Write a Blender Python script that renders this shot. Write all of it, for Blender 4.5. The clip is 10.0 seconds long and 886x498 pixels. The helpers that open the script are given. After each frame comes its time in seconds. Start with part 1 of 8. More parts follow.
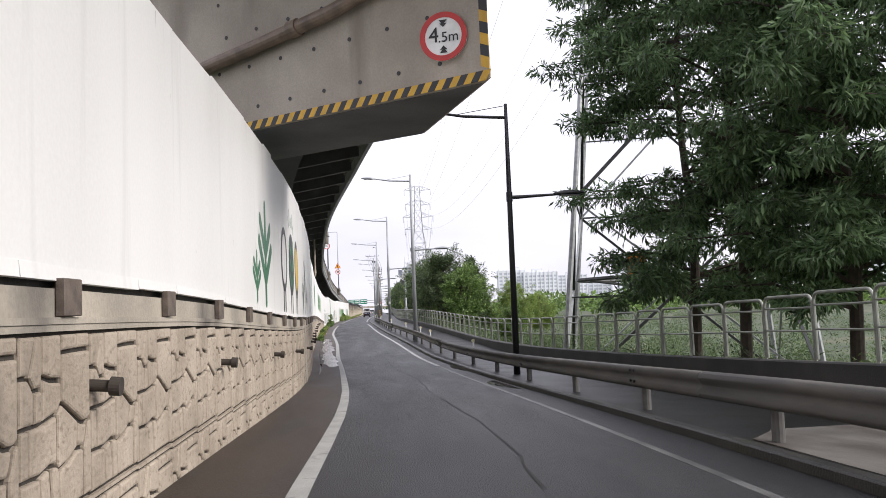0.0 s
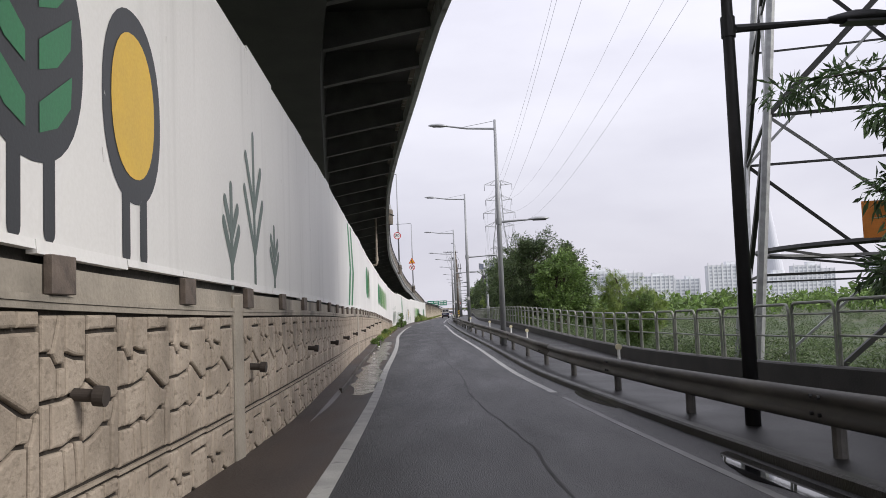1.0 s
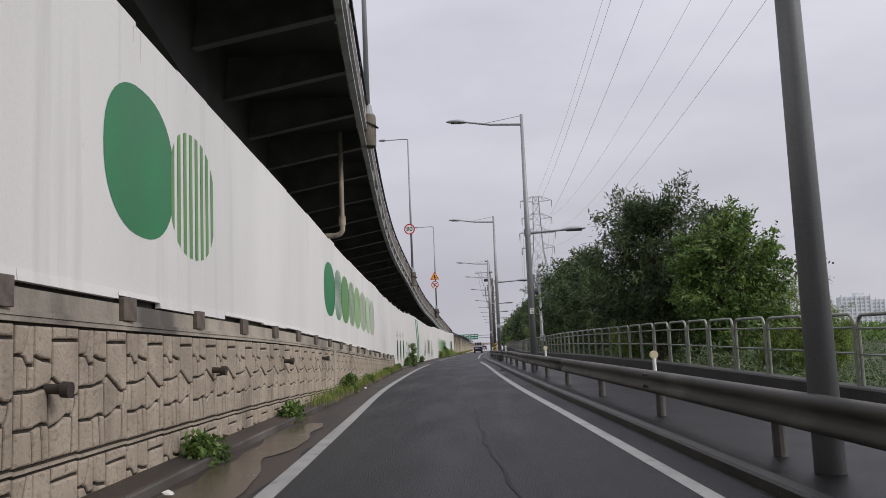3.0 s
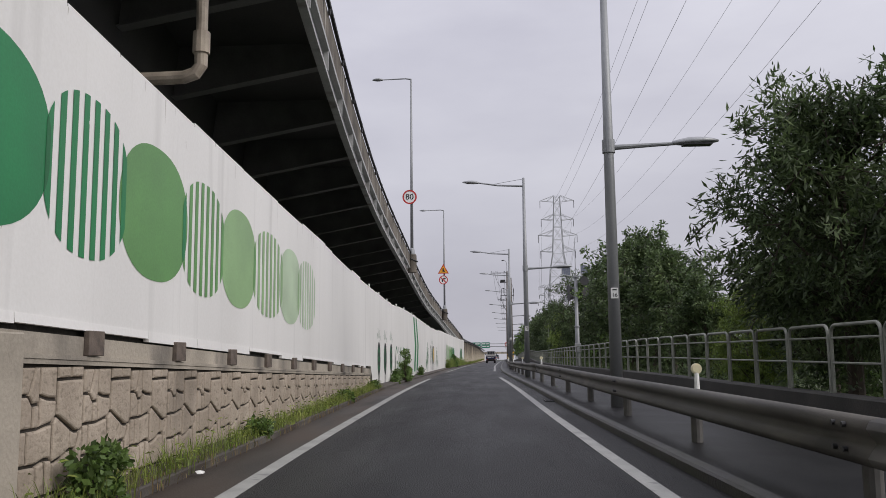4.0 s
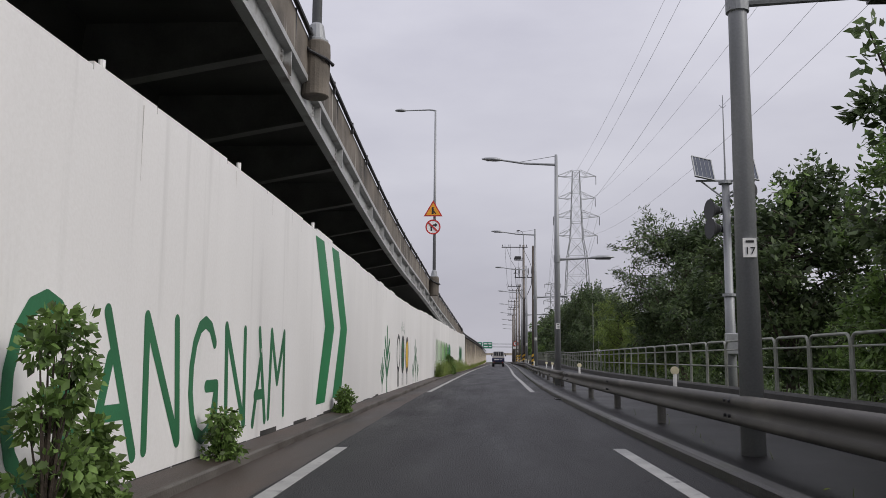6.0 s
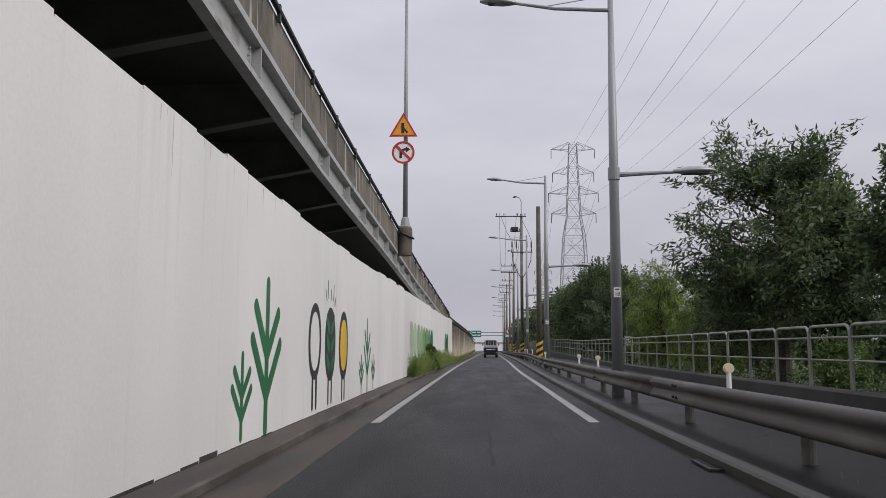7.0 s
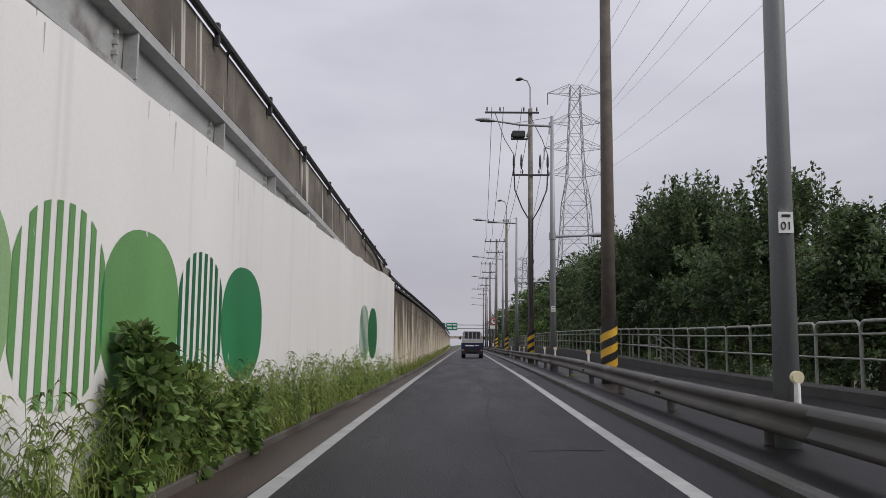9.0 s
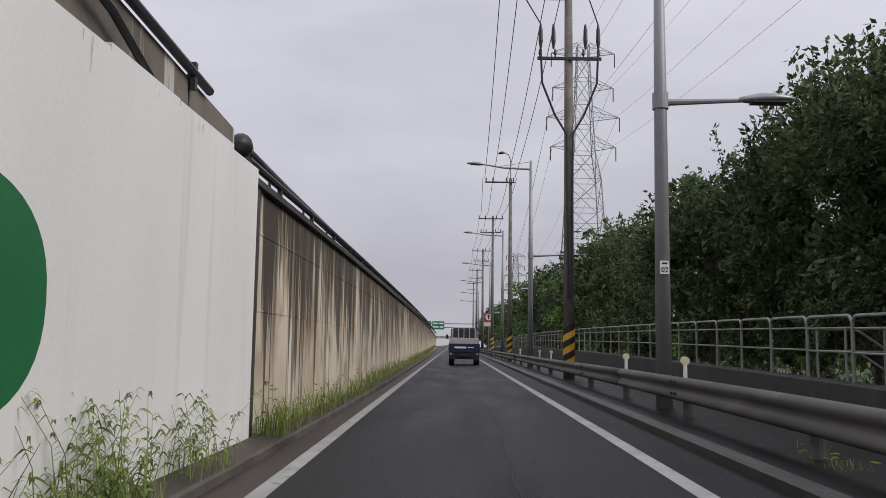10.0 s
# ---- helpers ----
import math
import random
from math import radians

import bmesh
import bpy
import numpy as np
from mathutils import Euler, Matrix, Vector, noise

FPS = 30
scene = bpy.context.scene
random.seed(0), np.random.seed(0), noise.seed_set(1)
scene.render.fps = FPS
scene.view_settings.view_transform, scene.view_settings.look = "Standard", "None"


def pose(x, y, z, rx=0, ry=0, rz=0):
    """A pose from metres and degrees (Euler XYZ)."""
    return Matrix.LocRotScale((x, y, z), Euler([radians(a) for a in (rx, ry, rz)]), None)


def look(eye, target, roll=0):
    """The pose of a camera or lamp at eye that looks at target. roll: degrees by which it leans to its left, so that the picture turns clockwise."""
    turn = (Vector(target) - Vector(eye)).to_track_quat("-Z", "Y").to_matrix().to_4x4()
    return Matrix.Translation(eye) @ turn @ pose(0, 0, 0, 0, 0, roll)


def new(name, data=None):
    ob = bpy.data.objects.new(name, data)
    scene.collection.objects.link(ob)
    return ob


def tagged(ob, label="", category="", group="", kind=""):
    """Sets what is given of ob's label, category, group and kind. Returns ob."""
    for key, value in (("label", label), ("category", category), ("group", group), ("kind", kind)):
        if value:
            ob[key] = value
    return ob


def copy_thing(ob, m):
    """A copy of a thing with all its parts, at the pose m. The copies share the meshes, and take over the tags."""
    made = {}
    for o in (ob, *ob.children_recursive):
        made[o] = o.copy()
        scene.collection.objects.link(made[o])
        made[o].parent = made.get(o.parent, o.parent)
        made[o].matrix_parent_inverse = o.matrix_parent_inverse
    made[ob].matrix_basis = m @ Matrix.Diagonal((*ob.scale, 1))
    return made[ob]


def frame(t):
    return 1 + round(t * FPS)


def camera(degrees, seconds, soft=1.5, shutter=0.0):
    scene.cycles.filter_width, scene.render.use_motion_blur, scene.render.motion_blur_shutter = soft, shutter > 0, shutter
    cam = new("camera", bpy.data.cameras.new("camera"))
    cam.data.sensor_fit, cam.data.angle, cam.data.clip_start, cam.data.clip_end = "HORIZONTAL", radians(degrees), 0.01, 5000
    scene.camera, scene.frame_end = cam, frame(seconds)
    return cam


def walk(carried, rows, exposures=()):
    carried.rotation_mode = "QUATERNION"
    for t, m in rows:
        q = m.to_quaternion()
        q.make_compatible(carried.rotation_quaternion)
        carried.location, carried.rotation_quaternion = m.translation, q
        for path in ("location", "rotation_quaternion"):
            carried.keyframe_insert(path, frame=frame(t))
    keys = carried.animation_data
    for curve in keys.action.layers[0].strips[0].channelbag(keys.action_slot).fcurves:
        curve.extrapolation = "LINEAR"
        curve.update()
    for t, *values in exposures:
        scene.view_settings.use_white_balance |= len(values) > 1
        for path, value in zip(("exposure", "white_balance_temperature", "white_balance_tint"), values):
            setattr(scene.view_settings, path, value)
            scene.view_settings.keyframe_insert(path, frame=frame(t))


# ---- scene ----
cam = camera(55.0, 10.0, soft=0.8, shutter=0.0)

# seconds, x, y, z, pitch, lean, yaw of the camera car
DRIVE = [
    (0, 1.744, 17.496, 1.938, 3.811, -2.211, -5.157),
    (0.5, 2.102, 24.234, 1.731, 4.593, -1.936, -2.072),
    (1, 2.174, 31.378, 1.463, 4.191, -2.199, 0.241),
    (1.5, 2.117, 38.835, 1.241, 4.880, -2.432, 1.487),
    (2, 2.002, 46.451, 1.087, 6.086, -2.735, 1.579),
    (2.5, 1.855, 54.344, 1.020, 6.542, -2.720, 1.838),
    (2.7, 1.730, 57.489, 1.038, 6.522, -2.80, 1.96),
    (3.8, 1.213, 74.778, 1.118, 7.242, -0.662, 2.904),
    (4, 1.100, 78.044, 1.128, 7.186, -0.595, 3.013),
    (4.5, 0.880, 86.28, 1.131, 6.897, -0.740, 3.411),
    (5, 0.625, 94.28, 1.180, 7.324, -0.277, 3.490),
    (5.5, 0.254, 102.391, 1.143, 7.611, 0.342, 3.303),
    (6, 0.000, 110.164, 1.175, 7.213, 0.424, 3.067),
    (6.2, -0.091, 113.258, 1.240, 6.926, 0.449, 2.814),
    (7.3, -0.429, 129.961, 1.211, 6.486, 0.188, 2.022),
    (7.5, -0.433, 133.208, 1.215, 6.464, 0.522, 2.016),
    (8, -0.400, 142.04, 1.243, 6.375, 0.667, 1.547),
    (8.5, -0.271, 151.063, 1.173, 6.247, 0.284, 1.103),
    (9, -0.199, 160.331, 1.198, 6.137, 0.475, 0.632),
    (9.5, -0.089, 169.779, 1.170, 6.114, 1.166, 0.223),
    (10, -0.000, 179.230, 1.176, 6.151, 0.825, -0.190),
]


def eye_pose(x, y, z, pitch, lean, yaw):
    return Matrix.Translation((x, y, z)) @ Euler((0, 0, radians(yaw))).to_matrix().to_4x4() @ Euler((radians(90 + pitch), 0, 0)).to_matrix().to_4x4() @ Euler((0, 0, radians(lean))).to_matrix().to_4x4()


walk(cam, [(t, eye_pose(*p)) for t, *p in DRIVE],
     exposures=[(0, 1.0), (0.5, 0.72), (1.0, 0.55), (1.5, 0.5), (2.0, 0.36), (2.5, 0.12), (4.0, 0.0), (6.5, 0.0), (8.0, -0.02), (10, -0.02)])

# ---- light: a bright overcast sky ----
world = bpy.data.worlds.new("overcast_sky")
scene.world = world
world.use_nodes = True
wn, wl = world.node_tree.nodes, world.node_tree.links
wn.clear()
w_out = wn.new("ShaderNodeOutputWorld")
w_bg = wn.new("ShaderNodeBackground")
w_sky = wn.new("ShaderNodeTexSky")
w_sky.sky_type = "NISHITA"
w_sky.sun_disc = False
w_sky.sun_elevation, w_sky.sun_rotation = radians(35), radians(115)
w_sky.dust_density = 4.0
w_co = wn.new("ShaderNodeTexCoord")
w_map = wn.new("ShaderNodeMapping")
w_map.inputs["Scale"].default_value = (1.2, 1.2, 3.5)
w_noise = wn.new("ShaderNodeTexNoise")
w_noise.inputs["Scale"].default_value = 2.2
w_noise.inputs["Detail"].default_value = 6
w_ramp = wn.new("ShaderNodeValToRGB")
w_ramp.color_ramp.elements[0].position, w_ramp.color_ramp.elements[0].color = 0.3, (0.5, 0.492, 0.565, 1)
w_ramp.color_ramp.elements[1].position, w_ramp.color_ramp.elements[1].color = 0.72, (0.66, 0.652, 0.718, 1)
w_scale = wn.new("ShaderNodeMixRGB")
w_scale.blend_type, w_scale.inputs[0].default_value = "MULTIPLY", 1.0
w_scale.inputs[2].default_value = (0.09, 0.09, 0.09, 1)
w_mix = wn.new("ShaderNodeMixRGB")
w_mix.inputs[0].default_value = 0.9
wl.new(w_co.outputs["Generated"], w_map.inputs["Vector"])
wl.new(w_map.outputs[0], w_noise.inputs["Vector"])
wl.new(w_noise.outputs["Fac"], w_ramp.inputs[0])
wl.new(w_sky.outputs[0], w_scale.inputs[1])
wl.new(w_scale.outputs[0], w_mix.inputs[1])
wl.new(w_ramp.outputs[0], w_mix.inputs[2])
# an overcast sky is brighter overhead than at its rim
w_sep = wn.new("ShaderNodeSeparateXYZ")
w_rise = wn.new("ShaderNodeMapRange")
w_rise.inputs["From Min"].default_value, w_rise.inputs["From Max"].default_value = 0.0, 1.0
w_rise.inputs["To Min"].default_value, w_rise.inputs["To Max"].default_value = 0.9, 1.75
w_up = wn.new("ShaderNodeMixRGB")
w_up.blend_type, w_up.inputs[0].default_value = "MULTIPLY", 1.0
wl.new(w_co.outputs["Generated"], w_sep.inputs[0])
wl.new(w_sep.outputs["Z"], w_rise.inputs["Value"])
wl.new(w_mix.outputs[0], w_up.inputs[1])
wl.new(w_rise.outputs[0], w_up.inputs[2])
wl.new(w_up.outputs[0], w_bg.inputs["Color"])
w_bg.inputs["Strength"].default_value = 1.0
wl.new(w_bg.outputs[0], w_out.inputs[0])

sun_data = bpy.data.lights.new("sun", "SUN")
sun_data.energy, sun_data.angle, sun_data.color = 1.75, radians(30), (1.0, 0.965, 0.925)
sun = new("sun", sun_data)
sun.matrix_world = look((130, -20, 100), (0, 40, 0))


# ---- plan: curves of the road and the wall, all as functions of y ----
def curve(ys, vs):
    Y, V = np.array(ys, float), np.array(vs, float)
    D = np.gradient(V, Y)

    def f(y):
        i = int(np.clip(np.searchsorted(Y, y) - 1, 0, len(Y) - 2))
        h = Y[i + 1] - Y[i]
        s = min(max((y - Y[i]) / h, -3), 4)
        if s > 1:
            return float(V[i + 1] + (y - Y[i + 1]) * D[i + 1])
        if s < 0:
            return float(V[i] + (y - Y[i]) * D[i])
        return float((2 * s**3 - 3 * s**2 + 1) * V[i] + (s**3 - 2 * s**2 + s) * h * D[i] + (3 * s**2 - 2 * s**3) * V[i + 1] + (s**3 - s**2) * h * D[i + 1])
    return f


lane_x = curve((-30, 0, 24, 31, 36, 41, 47.7, 54.5, 61.8, 67.2, 74, 85.3, 93.3, 110, 117.6, 140.2, 149.3, 167, 185.8, 215, 400),
               (2.3, 2.65, 2.95, 3.04, 2.98, 2.8, 2.52, 2.17, 1.9, 1.68, 1.33, 0.72, 0.46, 0.09, -0.05, -0.28, -0.2, 0.08, 0.47, 1.02, 3.9))
wall_x = curve((-30, 0, 20, 31, 36, 40.3, 44, 50, 58, 63.5, 70, 80, 89.4, 98, 107, 115, 129, 142, 150, 159, 172, 189.1, 215, 250, 330, 420),
               (-0.1, 0.03, 0.12, 0.16, 0.17, 0.07, -0.08, -0.4, -0.9, -1.15, -1.5, -1.93, -2.28, -2.59, -2.86, -2.98, -3.08, -3.1, -3.1, -3.0, -2.68, -2.15, -1.7, -1.3, -0.9, -0.6))
deck_x = curve((-60, -20, 10, 31, 40, 46.5, 52.4, 61, 76, 89.7, 98, 106, 125, 155, 165, 175, 188),
               (26.0, 16.0, 9.6, 6.1, 4.62, 3.66, 2.5, 1.27, -0.62, -1.75, -2.3, -2.75, -3.2, -3.1, -2.98, -2.75, -2.35))
deck_z = curve((-60, 10, 31, 40, 52, 61, 76, 90, 98, 106, 122, 141, 151, 162, 170, 188),
               (12.5, 11.2, 10.5, 9.9, 9.26, 8.77, 8.06, 7.2, 6.57, 6.25, 5.6, 4.4, 4.04, 3.53, 3.2, 2.2))
mural_bottom = curve((-30, 15, 22, 25.2, 31.6, 36, 40, 44, 48.6, 55, 60, 67, 78, 84, 92.5, 106.5), (2.2, 2.16, 2.155, 2.12, 1.93, 1.81, 1.77, 1.76, 1.74, 1.69, 1.695, 1.63, 1.51, 1.375, 1.146, 0.79))
mural_top = curve((-30, 15, 24.5, 28, 34, 41.8, 47.5, 51, 57, 62, 67, 78.6, 85, 89, 93.3, 96.9, 102.6, 108, 112, 115.5, 119, 122, 126, 131, 137, 143, 147, 151, 157.1, 163, 170, 185, 189.2),
                  (4.3, 4.3, 4.37, 4.5, 4.56, 4.37, 4.35, 4.33, 4.35, 4.3, 4.19, 4.0, 3.8, 3.71, 3.65, 3.6, 3.47, 3.4, 3.31, 3.31, 3.37, 3.39, 3.36, 3.31, 3.2, 3.15, 3.2, 3.26, 3.27, 3.25, 3.2, 3.12, 3.15))
road_z = curve((-30, 0, 17.5, 24.2, 31.4, 38.8, 46.4, 54.3, 60, 75, 88, 96, 104, 112, 122, 140, 190, 215, 400), (1.9, 1.2, 0.69, 0.49, 0.22, 0.0, -0.14, -0.2, -0.18, -0.08, 0.0, 0.02, 0.05, 0.05, 0.02, 0.0, 0.0, -0.08, -0.9))
road_bank = curve((-30, 25, 45, 62, 85, 100, 400), (-0.042, -0.042, -0.045, -0.045, -0.008, 0.0, 0.0))


kerb_off = curve((-30, 30, 50, 90, 120, 160, 400), (2.5, 2.48, 2.28, 2.33, 2.25, 2.2, 2.2))
plinth_top = curve((-30, 38, 50, 56, 62, 95, 130, 168, 185, 196, 400), (0.72, 0.75, 0.62, 0.55, 0.46, 0.44, 0.38, 0.28, 0.3, 0.45, 0.42))
line_in = curve((-30, 90, 106, 120, 158, 170, 400), (-1.75, -1.79, -1.79, -1.77, -1.72, -1.78, -1.78))
line_out = curve((-30, 70, 86, 106, 120, 154, 162, 188, 400), (1.75, 1.76, 1.81, 1.82, 1.74, 1.71, 1.62, 1.54, 1.6))
rail_top = curve((-30, 31, 50, 62, 90, 120, 141, 158, 170, 188, 210, 400), (0.75, 0.76, 0.7, 0.75, 0.73, 0.72, 0.66, 0.61, 0.57, 0.64, 0.6, 0.6))


def lay(y, off):
    """Height of the road plane beside the lane's middle."""
    return road_z(y) + road_bank(y) * off


def steps(a, b, d):
    n = max(1, round((b - a) / d))
    return [a + (b - a) * i / n for i in range(n + 1)]


# ---- materials ----
def surface(name, c1, c2, scale=3.0, rough=(0.6, 0.8), bump=0.1, grain=40.0, metal=0.0, stretch=(1, 1, 1), stain=None, stain_scale=0.6, stain_at=(0.5, 0.7), stain_stretch=(1, 1, 1), vary=0.0, spec=0.5):
    m = bpy.data.materials.new(name)
    m.use_nodes = True
    n, l = m.node_tree.nodes, m.node_tree.links
    p = n["Principled BSDF"]
    co = n.new("ShaderNodeTexCoord")

    def field(sc, st, detail=5.0):
        mp = n.new("ShaderNodeMapping")
        mp.inputs["Scale"].default_value = st
        tx = n.new("ShaderNodeTexNoise")
        tx.inputs["Scale"].default_value, tx.inputs["Detail"].default_value = sc, detail
        l.new(co.outputs["Object"], mp.inputs["Vector"])
        l.new(mp.outputs[0], tx.inputs["Vector"])
        return tx.outputs["Fac"]

    def ramp(fac, a, b, ca, cb):
        r = n.new("ShaderNodeValToRGB")
        r.color_ramp.elements[0].position, r.color_ramp.elements[1].position = a, b
        r.color_ramp.elements[0].color, r.color_ramp.elements[1].color = (*ca, 1), (*cb, 1)
        l.new(fac, r.inputs[0])
        return r.outputs[0]
    big = field(scale, stretch)
    fine = field(grain, (1, 1, 1), 3.0)
    col = ramp(big, 0.33, 0.67, c1, c2)
    g = n.new("ShaderNodeMixRGB")
    g.blend_type, g.inputs[0].default_value = "OVERLAY", 0.25
    l.new(col, g.inputs[1])
    l.new(ramp(fine, 0.3, 0.7, (0.35,) * 3, (0.65,) * 3), g.inputs[2])
    col = g.outputs[0]
    if stain:
        s = n.new("ShaderNodeMixRGB")
        l.new(ramp(field(stain_scale, stain_stretch, 7.0), stain_at[0], stain_at[1], (0, 0, 0), (1, 1, 1)), s.inputs[0])
        l.new(col, s.inputs[1])
        s.inputs[2].default_value = (*stain, 1)
        col = s.outputs[0]
    if vary:
        info = n.new("ShaderNodeObjectInfo")
        hs = n.new("ShaderNodeHueSaturation")
        mr = n.new("ShaderNodeMapRange")
        mr.inputs["To Min"].default_value, mr.inputs["To Max"].default_value = 1 - vary, 1 + vary
        l.new(info.outputs["Random"], mr.inputs["Value"])
        l.new(mr.outputs[0], hs.inputs["Value"])
        l.new(col, hs.inputs["Color"])
        col = hs.outputs[0]
    l.new(col, p.inputs["Base Color"])
    rr = n.new("ShaderNodeMapRange")
    rr.inputs["To Min"].default_value, rr.inputs["To Max"].default_value = rough
    l.new(big, rr.inputs["Value"])
    l.new(rr.outputs[0], p.inputs["Roughness"])
    p.inputs["Metallic"].default_value = metal
    p.inputs["Specular IOR Level"].default_value = spec
    if bump:
        b = n.new("ShaderNodeBump")
        b.inputs["Strength"].default_value, b.inputs["Distance"].default_value = bump, 0.02
        l.new(fine, b.inputs["Height"])
        l.new(b.outputs[0], p.inputs["Normal"])
    return m


ASPHALT = surface("wet_asphalt", (0.011, 0.0111, 0.0122), (0.027, 0.0266, 0.0285), 0.9, (0.3, 0.66), 1.0, 75, stretch=(1.5, 0.25, 1), stain=(0.013, 0.013, 0.0145), stain_scale=0.5, stain_at=(0.5, 0.62), stain_stretch=(2.2, 0.15, 1), spec=0.2)
PATH = surface("path_asphalt", (0.007, 0.007, 0.0076), (0.0145, 0.014, 0.014), 0.6, (0.3, 0.55), 0.3, 80, spec=0.18)
GUTTER = surface("gutter_concrete", (0.029, 0.02, 0.015), (0.06, 0.042, 0.031), 0.8, (0.4, 0.75), 0.3, 50, stretch=(2, 0.4, 1), stain=(0.02, 0.017, 0.015), stain_scale=0.7, stain_stretch=(2, 0.35, 1))
PAINT = surface("road_paint", (0.27, 0.27, 0.262), (0.4, 0.4, 0.385), 2.5, (0.5, 0.7), 0.2, 60, stain=(0.16, 0.16, 0.16), stain_scale=5, stain_at=(0.58, 0.72))
FADED = surface("faded_road_paint", (0.03, 0.03, 0.031), (0.16, 0.16, 0.155), 3.0, (0.4, 0.6), 0.2, 60, stretch=(1, 0.4, 1))
KERB = surface("kerb_concrete", (0.022, 0.021, 0.0185), (0.052, 0.049, 0.043), 1.2, (0.3, 0.6), 0.4, 40, stain=(0.03, 0.032, 0.017), stain_scale=1.5, stain_at=(0.48, 0.66))
# weathered concrete; on the gap strips its dark colour stands in for shade
DARKKERB = surface("weathered_concrete_gap_shade", (0.026, 0.025, 0.023), (0.058, 0.055, 0.05), 1.2, (0.6, 0.9), 0.3, 30)
EDGING = surface("edging_concrete", (0.065, 0.058, 0.05), (0.125, 0.114, 0.1), 1.0, (0.6, 0.85), 0.3, 40, stain=(0.05, 0.04, 0.032), stain_scale=1.2, stain_at=(0.45, 0.62), stain_stretch=(1, 0.5, 1))
MURAL = surface("white_wall_paint", (0.72, 0.71, 0.69), (0.8, 0.79, 0.77), 0.5, (0.45, 0.6), 0.05, 30, stretch=(1, 1, 0.3), stain=(0.63, 0.62, 0.6), stain_scale=1.6, stain_at=(0.58, 0.8), stain_stretch=(2.2, 2.2, 0.12))
STONE = surface("cast_stone", (0.33, 0.275, 0.215), (0.48, 0.405, 0.325), 2.0, (0.75, 0.9), 0.45, 34, stain=(0.15, 0.125, 0.098), stain_scale=1.1, stain_at=(0.56, 0.78), stain_stretch=(1, 1, 0.45), vary=0.14)
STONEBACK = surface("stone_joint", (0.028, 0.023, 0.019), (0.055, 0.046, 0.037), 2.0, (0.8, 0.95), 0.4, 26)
COPING = surface("coping_concrete", (0.3, 0.268, 0.22), (0.45, 0.4, 0.33), 1.2, (0.7, 0.9), 0.3, 30, stain=(0.11, 0.1, 0.088), stain_scale=0.9, stain_at=(0.5, 0.7), stain_stretch=(1, 1, 0.5))


def add_pits(m, colour, scale, low, high, relief):
    """Small rough pits: dark flecks with relief of their own."""
    n, l = m.node_tree.nodes, m.node_tree.links
    p = n["Principled BSDF"]
    src = p.inputs["Base Color"].links[0].from_socket
    co = n.new("ShaderNodeTexCoord")
    mp = n.new("ShaderNodeMapping")
    mp.inputs["Scale"].default_value = (scale, scale, scale * 1.7)
    tx = n.new("ShaderNodeTexNoise")
    tx.inputs["Scale"].default_value, tx.inputs["Detail"].default_value = 1.0, 4.0
    st = n.new("ShaderNodeMapRange")
    st.inputs["From Min"].default_value, st.inputs["From Max"].default_value = low, high
    st.inputs["To Max"].default_value = 0.75
    mx = n.new("ShaderNodeMixRGB")
    mx.inputs[2].default_value = (*colour, 1)
    bp = n.new("ShaderNodeBump")
    bp.invert = True
    bp.inputs["Strength"].default_value, bp.inputs["Distance"].default_value = relief, 0.02
    l.new(co.outputs["Object"], mp.inputs["Vector"])
    l.new(mp.outputs[0], tx.inputs["Vector"])
    l.new(tx.outputs["Fac"], st.inputs["Value"])
    l.new(st.outputs[0], mx.inputs[0])
    l.new(src, mx.inputs[1])
    l.new(mx.outputs[0], p.inputs["Base Color"])
    l.new(tx.outputs["Fac"], bp.inputs["Height"])
    l.new(p.inputs["Normal"].links[0].from_socket, bp.inputs["Normal"])
    l.new(bp.outputs[0], p.inputs["Normal"])


add_pits(STONE, (0.2, 0.165, 0.125), 15.0, 0.56, 0.7, 0.32)
def add_wet_stretch(m, wet, damp, start, end):
    """More gloss where the road lies wet, easing off along its length."""
    n, l = m.node_tree.nodes, m.node_tree.links
    co = n.new("ShaderNodeTexCoord")
    ax = n.new("ShaderNodeSeparateXYZ")
    mr = n.new("ShaderNodeMapRange")
    mr.interpolation_type = "SMOOTHSTEP"
    mr.inputs["From Min"].default_value, mr.inputs["From Max"].default_value = start, end
    mr.inputs["To Min"].default_value, mr.inputs["To Max"].default_value = wet, damp
    l.new(co.outputs["Object"], ax.inputs[0])
    l.new(ax.outputs["Y"], mr.inputs["Value"])
    l.new(mr.outputs[0], n["Principled BSDF"].inputs["Specular IOR Level"])


add_wet_stretch(ASPHALT, 0.5, 0.17, 45, 85)
add_pits(ASPHALT, (0.05, 0.049, 0.05), 38.0, 0.57, 0.72, 0.3)


